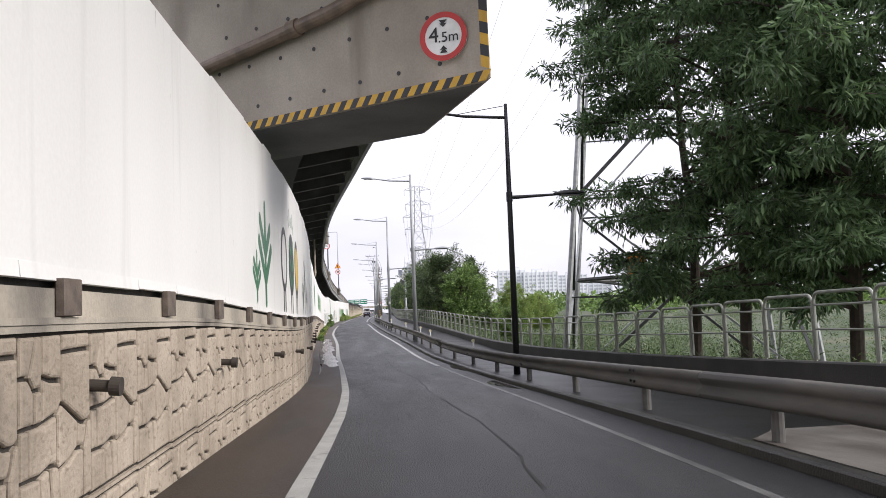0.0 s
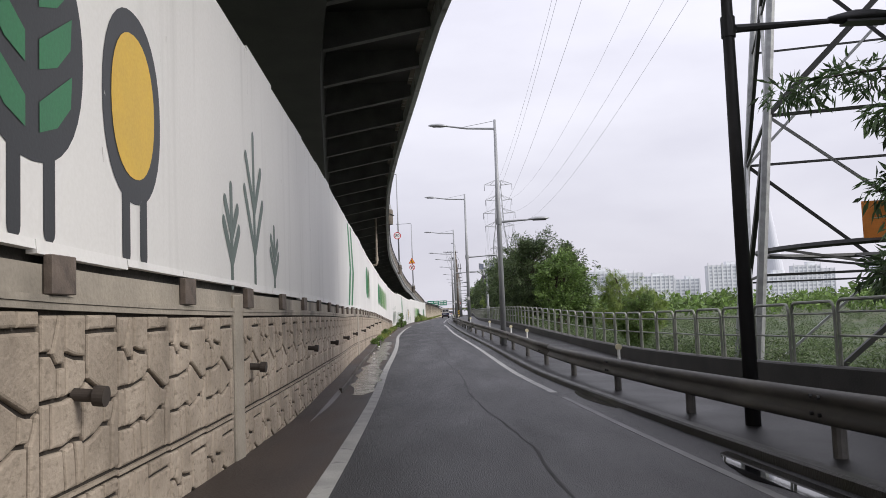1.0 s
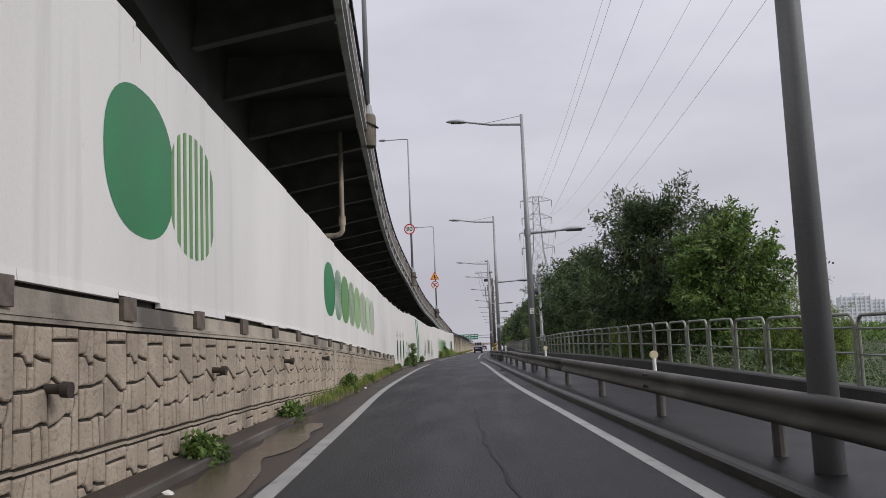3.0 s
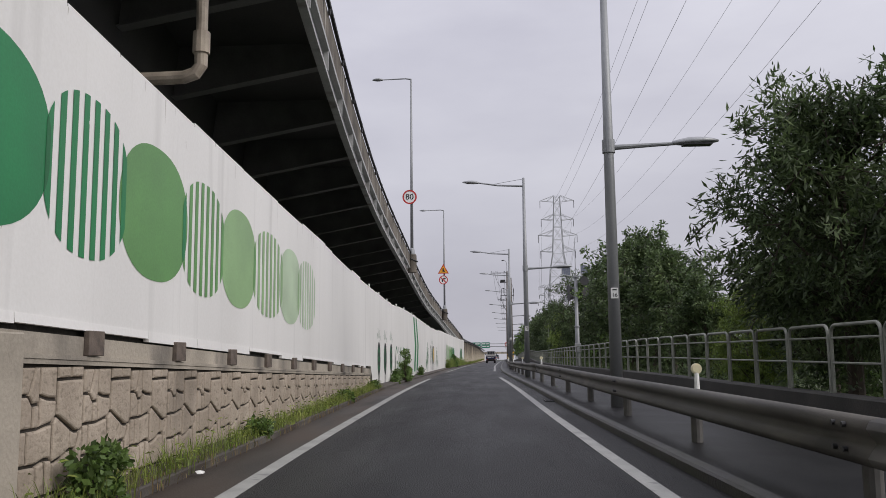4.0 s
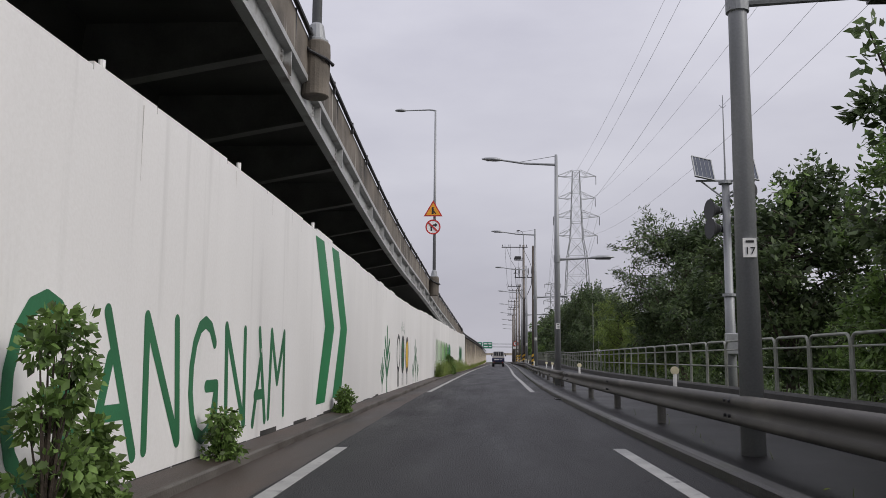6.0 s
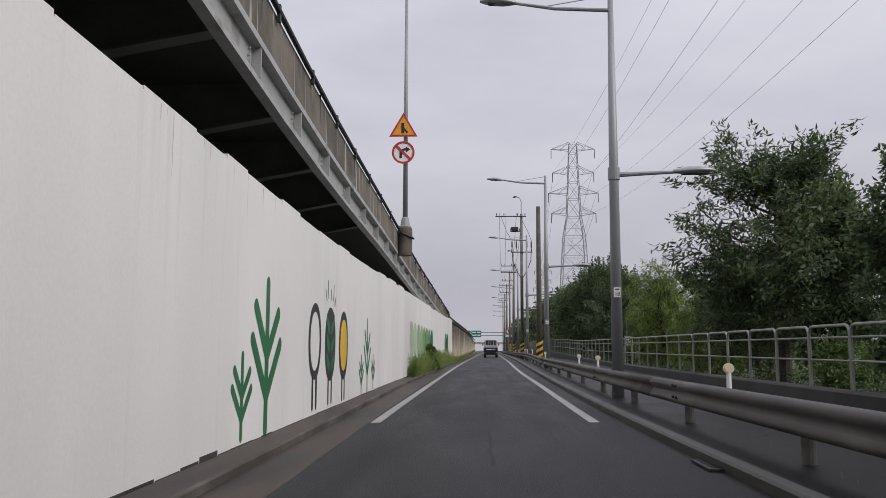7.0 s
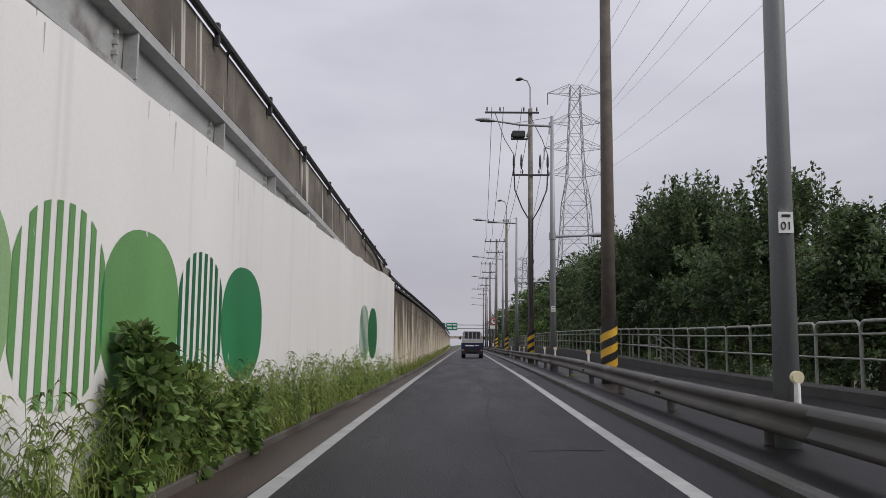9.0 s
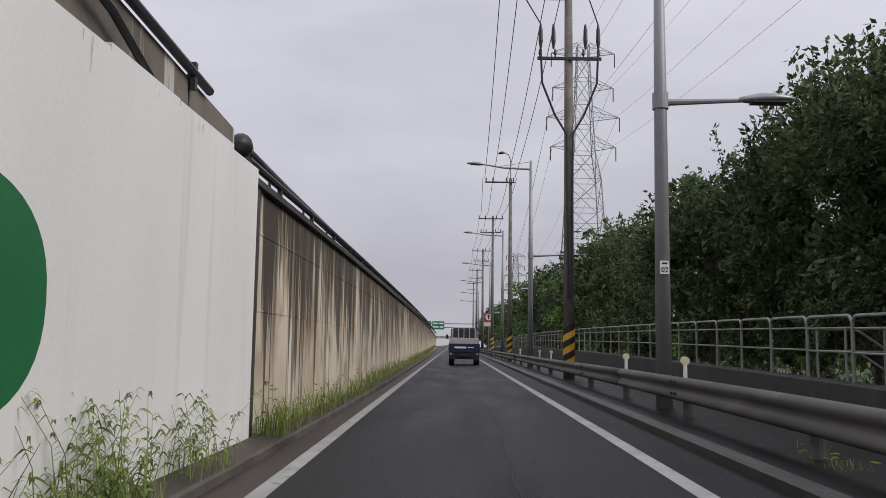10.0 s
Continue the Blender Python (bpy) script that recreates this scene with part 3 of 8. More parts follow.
def stripe_overlap(a, b, colour):
    """Where the stripes of one oval cross a neighbouring full oval they are darker."""
    (y0, y1, z0, z1), n = a, 8
    step, bm = (y1 - y0) / n, bmesh.new()

    def half(o, y):
        return (o[3] - o[2]) / 2 * (1 - min(0.999, abs((y - (o[0] + o[1]) / 2) / ((o[1] - o[0]) / 2))) ** 2.35) ** (1 / 2.35)
    for k in range(n):
        ya, yb = max(y0 + step * (k + 0.22), b[0] + 0.01), min(y0 + step * (k + 0.72), b[1] - 0.01)
        if yb - ya < 0.015:
            continue
        ys = [ya + (yb - ya) * i / 4 for i in range(5)]
        top = [(y, min((a[2] + a[3]) / 2 + half(a, y), (b[2] + b[3]) / 2 + half(b, y))) for y in ys]
        low = [(y, max((a[2] + a[3]) / 2 - half(a, y), (b[2] + b[3]) / 2 - half(b, y))) for y in ys]
        f = bm.faces.new([bm.verts.new(on_wall(y, z, 0.0062)) for y, z in low + top[::-1]])
        f.normal_update()
        if f.normal.x < 0:
            f.normal_flip()
    if bm.faces:
        part("painted_overlap", bm, GREENS[colour], wall_mural, "darker stripes where two ovals overlap")


def overlaps(row):
    darker = dict(pale_green="light_green", light_green="mid_green", mid_green="green", green="dark_green", dark_green="dark_green")
    for p, q in zip(row, row[1:]):
        if p[0] != q[0]:
            st, fu = (p, q) if p[0] else (q, p)
            stripe_overlap(st[1], fu[1], darker[fu[2]])


def full_oval(y0, y1, z0, z1, colour):
    return paint_poly("painted_oval", oval(y0, y1, z0, z1), colour, None, None, "painted oval")


def mural_plant(yc, zb, zt, w, colour, th):
    h = zt - zb
    s = [[(yc, zb), (yc, zt)]]
    for f0, f1, k in ((0.22, 0.58, 1.0), (0.5, 0.8, 0.82)):
        s += [[(yc, zb + f0 * h), (yc - k * w / 2, zb + (f1 + 0.03) * h)], [(yc, zb + f0 * h), (yc + k * w / 2, zb + f1 * h)]]
    return paint_strokes("painted_plant", s, th, colour, "painted plant with upright forked stems")


def mural_ring_tree(y0, y1, z0, z1, zb, colour="charcoal"):
    out, yc = oval(y0, y1, z0, z1, 32, 2.1), (y0 + y1) / 2
    t = (y1 - y0) * 0.13
    loop = oval(y0 + t / 2, y1 - t / 2, z0 + t / 2, z1 - t / 2, 28, 2.1)
    loop = loop[22:] + loop[:22]
    paint_strokes("painted_ring_tree", [loop[0:] + loop[:1], [(yc - 0.16, z0 + 0.05), (yc - 0.16, zb)], [(yc + 0.16, z0 + 0.05), (yc + 0.16, zb)]], t, colour, "painted tree outline with two stems")


def mural_leaf_tree(y0, y1, z0, z1, zb, rays=True, inner="leaf_green", outer="charcoal"):
    yc, a, h = (y0 + y1) / 2, (y1 - y0) / 2, z1 - z0
    body = paint_poly("painted_leaf_tree", oval(y0, y1, z0, z1, 36, 2.2), outer, 0.002, None, "dark painted oval tree with green leaves")
    for s in (-1, 1):
        paint_strokes("painted_stem", [[(yc + s * 0.15 * a * 2, z0 + 0.06), (yc + s * 0.15 * a * 2, zb)]], 0.13, outer, "", body)
        for f in (0.12, 0.37, 0.62):
            zc = z0 + f * h
            paint_poly("painted_leaf", [(yc + s * 0.12 * a, zc), (yc + s * 0.12 * a, zc + 0.12 * h), (yc + s * 0.75 * a, zc + 0.3 * h), (yc + s * 0.72 * a, zc + 0.16 * h), (yc + s * 0.45 * a, zc + 0.05 * h)][::s], inner, 0.0048, body)
    if rays:
        for k, (dy, dz, ln) in enumerate(((-0.95, 0.12, 0.17), (-0.55, 0.17, 0.3), (0.05, 0.16, 0.17), (0.6, 0.15, 0.28), (0.95, 0.05, 0.15))):
            paint_strokes("painted_ray", [[(yc + dy * a * 0.8, z1 + dz), (yc + dy * a * 0.8 + (dy - 0.1) * 0.12, z1 + dz + ln)]], 0.055, "plant_green", "", body)


def mural_yellow_tree(y0, y1, z0, z1, zb):
    yc = (y0 + y1) / 2
    body = paint_poly("painted_yellow_tree", oval(y0, y1, z0, z1, 36, 2.2), "charcoal", 0.002, None, "dark painted oval tree filled with yellow")
    t = (y1 - y0) * 0.13
    paint_poly("painted_yellow_fill", oval(y0 + t, y1 - t, z0 + 1.2 * t, z1 - 1.1 * t, 32, 2.2), "yellow", 0.0048, body)
    for s in (-0.16, 0.16):
        paint_strokes("painted_stem", [[(yc + s, z0 + 0.06), (yc + s, zb)]], 0.14, "charcoal", "", body)


def chevrons(edges):
    """Stripes bent at mid height; each has three (left, right, z) rows."""
    for rows in edges:
        pts = [(l, z) for l, r, z in rows] + [(r, z) for l, r, z in rows[::-1]]
        paint_poly("painted_chevron", pts, "green", None, None, "tall green painted arrow stripe")


def paint_mural():
    # first stretch, above the stone wall
    mural_plant(30.0, 2.14, 2.8, 0.78, "plant_green", 0.12)
    mural_plant(31.05, 2.1, 3.6, 1.46, "plant_green", 0.22)
    mural_ring_tree(33.36, 34.44, 2.32, 3.56, 1.98)
    mural_leaf_tree(34.86, 36.06, 2.27, 3.55, 1.94)
    mural_yellow_tree(36.33, 37.4, 2.23, 3.51, 1.9)
    for yc, zt, w in ((40.75, 3.48, 1.0), (39.6, 2.75, 0.65), (42.05, 2.57, 0.6)):
        mural_plant(yc, 1.81, zt, w, "grey_green", 0.13)
    chevrons([[(57.42, 58.12, 4.31), (58.20, 58.92, 2.94), (57.18, 57.89, 1.74)], [(58.74, 59.33, 4.31), (59.51, 60.23, 2.87), (58.51, 59.20, 1.73)]])
    full_oval(68.9, 70.8, 2.2, 3.6, "green")
    striped_oval(70.65, 72.4, 2.17, 3.57, "mid_green")
    row = []
    for k, (y, y1, kind, colour) in enumerate(((82.0, 83.97, 0, "green"), (83.85, 85.45, 1, "green"), (85.25, 87.15, 0, "mid_green"), (86.94, 88.65, 1, "mid_green"), (88.5, 90.35, 0, "light_green"), (90.15, 92.35, 1, "light_green"), (92.03, 93.97, 0, "pale_green"), (93.6, 95.66, 1, "pale_green"))):
        zl = 1.97 - 0.042 * k
        (striped_oval if kind else full_oval)(y, y1, zl, zl + 1.33, colour)
        row.append((kind, (y, y1, zl, zl + 1.33), colour))
    overlaps(row)
    # second stretch, down to the road
    mural_leaf_tree(108.53, 109.48, 0.47, 1.67, 0.11)
    mural_leaf_tree(110.68, 111.66, 0.45, 1.66, 0.1)
    mural_leaf_tree(112.92, 113.91, 0.48, 1.67, 0.14)
    z0, z1 = 0.33, 1.5
    zm = (z0 + z1) / 2

    def arc(yc, zc, a, b, t0, t1, n=12):
        return [(yc + a * math.cos(radians(t0 + (t1 - t0) * i / n)), zc + b * math.sin(radians(t0 + (t1 - t0) * i / n))) for i in range(n + 1)]
    letters = {
        "letter_g": [[arc(115.79, zm, 0.44, 0.63, 40, 345), [(115.87, 0.89), (116.23, 0.89), (116.23, 0.56)]],
                     [arc(119.18, zm, 0.42, 0.61, 40, 345), [(119.27, 0.84), (119.62, 0.84), (119.62, 0.57)]]],
        "letter_a": [[[(116.53, 0.33), (116.84, 1.15)], [(116.75, 1.51), (117.37, 0.33)], [(116.67, 0.71), (117.15, 0.71)]],
                     [[(121.19, 0.3), (121.49, 1.11)], [(121.41, 1.5), (121.8, 0.31)], [(121.27, 0.66), (121.67, 0.66)]]],
        "letter_n": [[[(117.61, 0.35), (117.56, 1.5)], [(117.56, 1.5), (118.42, 0.35)], [(118.44, 0.35), (118.3, 1.5)]],
                     [[(120.02, 0.35), (119.93, 1.5)], [(119.93, 1.5), (120.75, 0.34)], [(120.77, 0.34), (120.71, 1.48)]]],
        "letter_m": [[[(121.99, 0.34), (122.07, 1.5)], [(122.07, 1.5), (122.45, 0.8)], [(122.45, 0.8), (122.82, 1.5)], [(122.82, 1.5), (122.88, 0.33)]]]}
    for name, many in letters.items():
        for s in many:
            paint_strokes(name, s, 0.135, "plant_green", "painted green capital letter")
    chevrons([[(124.99, 125.8, 3.3), (126.1, 127.08, 1.73), (125.37, 126.23, 0.31)], [(126.61, 127.42, 3.3), (127.84, 128.69, 1.75), (127.04, 128.01, 0.35)]])
    mural_plant(135.2, 0.16, 1.1, 0.8, "plant_green", 0.12)
    mural_plant(136.35, 0.15, 2.02, 1.45, "plant_green", 0.2)
    mural_ring_tree(139.11, 140.25, 0.65, 1.94, 0.21)
    mural_leaf_tree(140.64, 141.79, 0.57, 1.93, 0.19)
    mural_yellow_tree(142.23, 143.41, 0.53, 1.92, 0.17)
    for yc, zt, w in ((146.75, 1.85, 1.2), (145.65, 0.96, 0.75), (147.98, 0.96, 0.7)):
        mural_plant(yc, 0.12, zt, w, "plant_green", 0.15 if zt > 1 else 0.11)
    row = []
    for y0, y1, kind, colour in ((159.05, 160.8, 1, "pale_green"), (160.7, 162.35, 0, "pale_green"), (162.36, 164.0, 1, "light_green"), (163.94, 165.44, 0, "light_green"), (165.38, 166.76, 1, "mid_green"),
                                 (166.66, 168.35, 0, "mid_green"), (168.3, 169.76, 1, "dark_green"), (169.72, 171.5, 0, "green"), (180.73, 182.4, 1, "green"), (182.35, 184.2, 0, "dark_green")):
        top = 2.22 - 0.016 * (y0 - 159.3) if y0 < 175 else 2.05
        (striped_oval if kind else full_oval)(y0, y1, 0.7, top, colour)
        row.append((kind, (y0, y1, 0.7, top), colour))
    overlaps(row)


paint_mural()


# ---- wall details ----
def wall_bits():
    rng = random.Random(5)
    # dark blocks hanging below the mural panels
    bm = bmesh.new()
    box(bm, (0, 0, 0), (0.05, 0.27, 0.2))
    bmesh.ops.bevel(bm, geom=bm.edges[:], offset=0.005, segments=1, affect="EDGES")
    me = mesh_from("bracket_block", bm, BRACKET)
    for y in np.interp(np.arange(-2, 38), (-2, 0, 10, 17, 28, 38), (17.8, 22.2, 44.7, 60.6, 84.8, 106.0)).tolist():
        ob = share("bracket_block", me, None, pose(wall_x(y) + 0.028, y, mural_bottom(y) - 0.095, 0, 0, 0))
        tagged(ob, "rusty brown bracket block under the mural panels", "bracket", "wall brackets")
    # weep pipes
    bm = bmesh.new()
    tube(bm, [(0, 0, 0), (0.17, 0, -0.015)], 0.035, 18)
    tube(bm, [(0.12, 0, -0.01), (0.18, 0, -0.016)], 0.055, 18)
    me = mesh_from("weep_pipe", bm, PIPE_STUB)
    for y, z in ((22.6, 1.56), (26.85, 1.43), (31.8, 1.25), (35.9, 1.1), (40.3, 0.97), (45.2, 0.96), (49.5, 0.9), (53.9, 0.88), (58.6, 0.87), (63.4, 0.87), (67.9, 0.91), (72.2, 0.93), (76.8, 0.97), (81.3, 0.97)):
        ob = share("weep_pipe", me, None, pose(wall_x(y) + 0.0, y, z))
        tagged(ob, "short grey drain pipe stub sticking out of the stone wall", "drain pipe", "wall drain pipes")
    # ragged lower edge of the mural panels
    bm = bmesh.new()
    y = 15.0
    while y < 105:
        w = rng.uniform(1.0, 2.6)
        dz = rng.choice((0.0, 0.03, 0.05, 0.02))
        y2 = min(106.3, y + w)
        rings = [[on_wall(v, mural_bottom(v) + 0.07, -0.045), on_wall(v, mural_bottom(v) + 0.07, 0.004), on_wall(v, mural_bottom(v) + 0.02 - dz, 0.012), on_wall(v, mural_bottom(v) + 0.02 - dz, -0.045)] for v in (y, (y + y2) / 2, y2 - 0.012)]
        ring_strip(bm, rings)
        y = y2
    bmesh.ops.recalc_face_normals(bm, faces=bm.faces)
    part("panel_lip", bm, MURAL, wall_mural, "uneven lower edge of the white panels")
    # ragged upper edge
    bm = bmesh.new()
    y = 15.0
    while y < 188:
        y2 = min(189, y + rng.uniform(0.7, 2.4))
        dz = rng.uniform(0.01, 0.075)
        rings = [[on_wall(v, mural_top(v) - 0.05, -0.002), on_wall(v, mural_top(v) + dz, -0.002), on_wall(v, mural_top(v) + dz, -0.06), on_wall(v, mural_top(v) - 0.05, -0.06)] for v in (y, y2 - 0.02)]
        ring_strip(bm, rings)
        y = y2
    bmesh.ops.recalc_face_normals(bm, faces=bm.faces)
    part("panel_crest", bm, MURAL, wall_mural, "uneven upper edge of the white panels")
    # dark drips below the upper edge
    bm = bmesh.new()
    for _ in range(150):
        y = rng.uniform(16, 187)
        z, ln = mural_top(y) - 0.01, rng.uniform(0.08, 0.75) * rng.random()
        ribbon(bm, [(y, z), (y + rng.uniform(-0.01, 0.01), z - ln - 0.05)], rng.uniform(0.008, 0.03), 0.0012, 0.25)
    for _ in range(90):
        y = rng.uniform(20, 106)
        z = rng.uniform(mural_bottom(y) + 0.3, mural_top(y) - 0.1)
        ribbon(bm, [(y, z), (y + rng.uniform(-0.02, 0.02), z - rng.uniform(0.02, 0.09))], rng.uniform(0.006, 0.014), 0.0012, 0.4)
    drips = part("drip_stains", bm, STAIN, wall_mural)
    tagged(drips, "thin grey drip stains below the wall's upper edge", kind="stuff")
    # dark uneven strip imitating the shaded gap under panels that stand on the ledge
    bm = bmesh.new()
    y = 106.8
    while y < 158:
        y2 = y + rng.uniform(0.35, 1.3)
        high = rng.uniform(0.008, 0.022) if not 121 < y < 134 else rng.choice((0.012, 0.03, 0.06, 0.075))
        foot = lay(y, wall_x(y) - lane_x(y)) + 0.1
        rings = [[on_wall(v, foot, -0.02), on_wall(v, foot, 0.004), on_wall(v, foot + high, 0.004), on_wall(v, foot + high, -0.02)] for v in (y, y2 - 0.03)]
        ring_strip(bm, rings)
        y = y2
    bmesh.ops.recalc_face_normals(bm, faces=bm.faces)
    part("foot_gap", bm, DARKKERB, wall_mural, "dark uneven strip imitating the shaded gap under the panels")
    # pilasters between the stone fields
    for y in (18.4, 39.7, 61.3, 83.5):
        bm = bmesh.new()
        h = mural_bottom(y) - road_z(y) - 0.07
        box(bm, (0, 0, h / 2 - 0.2), (0.07, 0.34, h + 0.4))
        bmesh.ops.bevel(bm, geom=bm.edges[:], offset=0.012, segments=1, affect="EDGES")
        ob = part("pilaster", bm, COPING, wall_stone, "plain concrete pilaster between the stone fields")
        ob.matrix_basis = pose(wall_x(y) + 0.0, y, road_z(y))
    # moulding under the coping
    bm = bmesh.new()
    for dz, f in ((-0.235, 0.03), (-0.272, 0.022)):
        rings = [[on_wall(y, mural_bottom(y) + dz, -0.02), on_wall(y, mural_bottom(y) + dz, f), on_wall(y, mural_bottom(y) + dz + 0.035, f), on_wall(y, mural_bottom(y) + dz + 0.035, -0.02)] for y in steps(-20, 106.4, 1.5)]
        ring_strip(bm, rings)
    bmesh.ops.recalc_face_normals(bm, faces=bm.faces)
    part("moulding", bm, COPING, coping, "thin concrete moulding")
    # little white posts standing on the wall
    bm = bmesh.new()
    tube(bm, [(0, 0, -0.1), (0, 0, 0.17)], 0.03, 8)
    me = mesh_from("wall_stub", bm, WHITE)
    for y in (106.8, 109.8, 112.7, 116.6, 120.5, 125.2):
        tagged(share("wall_stub", me, None, pose(wall_x(y) - 0.1, y, mural_top(y) + 0.02)), "short white steel stub on top of the wall", "post", "wall stubs")


wall_bits()


# ---- viaduct details ----
def viaduct_bits():
    # cantilever ribs
    y = -20.0
    while y < 150:
        bm = bmesh.new()
        z, x = deck_z(y), deck_x(y)
        for a, b, lo in ((-0.06, 0.06, 0.0),):
            pts = [(x - 0.2, z + 0.72), (x - 0.2, z + 0.2), (x - 3.2, z - 0.35), (x - 3.2, z + 0.72)]
            ring_strip(bm, [[(px, y - 0.012, pz) for px, pz in pts], [(px, y + 0.012, pz) for px, pz in pts]])
            fl = [(x - 0.2, z + 0.2), (x - 3.2, z - 0.35)]
            ring_strip(bm, [[(px, y - 0.13, pz) for px, pz in (fl[0], fl[1])] + [(px, y - 0.13, pz - 0.03) for px, pz in (fl[1], fl[0])], [(px, y + 0.13, pz) for px, pz in (fl[0], fl[1])] + [(px, y + 0.13, pz - 0.03) for px, pz in (fl[1], fl[0])]])
        bmesh.ops.recalc_face_normals(bm, faces=bm.faces)
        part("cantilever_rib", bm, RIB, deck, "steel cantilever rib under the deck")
        y += 3.1
    # stiffeners and bolt rows on the edge girder
    y = 92.0
    while y < 186:
        bm = bmesh.new()
        z, x = deck_z(y), deck_x(y)
        box(bm, (x - 0.04, y, z + 0.3), (0.12, 0.04, 0.42))
        for k in range(4):
            for dy in (-0.22, 0.22):
                box(bm, (x - 0.1, y + dy, z + 0.16 + 0.09 * k), (0.06, 0.035, 0.035))
        part("stiffener", bm, FASCIA, girder, "bolted plate stiffener")
        y += 2.6
    # parapet hand rail with stanchions
    rail = thing("parapet_rail", "dark steel pipe rail along the top of the viaduct parapet", "railing")
    bm = bmesh.new()
    tube(bm, [(deck_x(y) + 0.05, y, deck_z(y) + 1.38) for y in steps(60, 187.5, 3)], 0.045, 8)
    part("rail_pipe", bm, DARKMETAL, rail)
    bm = bmesh.new()
    box(bm, (0, 0, 0), (0.05, 0.07, 0.26))
    me = mesh_from("stanchion", bm, DARKMETAL)
    for y in steps(62, 187, 2.5):
        share("stanchion", me, rail, pose(deck_x(y) + 0.05, y, deck_z(y) + 1.35))
    # vertical joints in the parapet
    bm = bmesh.new()
    box(bm, (0, 0, 0), (0.03, 0.035, 0.74))
    me = mesh_from("parapet_joint", bm, DARKMETAL)
    for y in steps(60, 187, 4.2):
        share("parapet_joint", me, parapet, pose(deck_x(y) + 0.0, y, deck_z(y) + 1.0))
    # drain pipe below the deck
    dr = thing("deck_drain", "grey elbowed drain pipe hanging from the viaduct", "drain pipe")
    bm = bmesh.new()
    x0, y0 = -2.53, 88.4
    tube(bm, [(x0, y0, 8.2), (x0, y0, 5.0)], 0.075, 12)
    part("pipe", bm, DRAIN_TAN, dr)
    bm = bmesh.new()
    tube(bm, [(x0, y0, 5.3), (x0, y0, 5.02)], 0.11, 12)
    part("coupling", bm, DRAIN_TAN, dr)
    bm = bmesh.new()
    tube(bm, [(x0, y0, 5.05), (x0, y0, 4.86), (x0 - 0.07, y0, 4.76), (x0 - 0.22, y0, 4.71), (x0 - 1.9, y0, 4.68)], 0.085, 12)
    part("elbow", bm, DRAIN_TAN, dr)


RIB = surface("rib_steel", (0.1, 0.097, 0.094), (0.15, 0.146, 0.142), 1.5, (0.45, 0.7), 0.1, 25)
viaduct_bits()


def round_disc(r, d, n=40):
    """A disc that faces -y, centred at the origin."""
    bm = bmesh.new()
    ring_strip(bm, [[(r * math.cos(2 * math.pi * k / n), 0, r * math.sin(2 * math.pi * k / n)) for k in range(n)], [(r * math.cos(2 * math.pi * k / n), d, r * math.sin(2 * math.pi * k / n)) for k in range(n)]])
    bmesh.ops.recalc_face_normals(bm, faces=bm.faces)
    return bm


def ring_plate(r0, r1, y, n=48):
    bm = bmesh.new()
    a = [[bm.verts.new((r * math.cos(2 * math.pi * k / n), yy, r * math.sin(2 * math.pi * k / n))) for k in range(n)] for r, yy in ((r0, y), (r1, y), (r1, y + 0.01), (r0, y + 0.01))]
    for p in range(4):
        q = (p + 1) % 4
        for k in range(n):
            bm.faces.new((a[p][k], a[p][(k + 1) % n], a[q][(k + 1) % n], a[q][k]))
    bmesh.ops.recalc_face_normals(bm, faces=bm.faces)
    return bm


def lettering(name, text, size, material, parent, m, label=""):
    """Text as a mesh that faces -y."""
    cu = bpy.data.curves.new(name, "FONT")
    cu.body, cu.size, cu.align_x, cu.align_y, cu.extrude = text, size, "CENTER", "CENTER", 0.003
    tmp = bpy.data.objects.new(name + "_curve", cu)
    scene.collection.objects.link(tmp)
    me = bpy.data.meshes.new_from_object(tmp.evaluated_get(bpy.context.evaluated_depsgraph_get()))
    bpy.data.objects.remove(tmp)
    me.materials.clear()
    me.materials.append(material)
    ob = new(name, me)
    ob.parent = parent
    ob.matrix_basis = m @ pose(0, 0, 0, 90)
    if label:
        ob["label"] = label
    return ob


def flat_shape(pts, d=0.008):
    bm = bmesh.new()
    ring_strip(bm, [[(x, 0, z) for x, z in pts], [(x, d, z) for x, z in pts]])
    bmesh.ops.recalc_face_normals(bm, faces=bm.faces)
    return bm


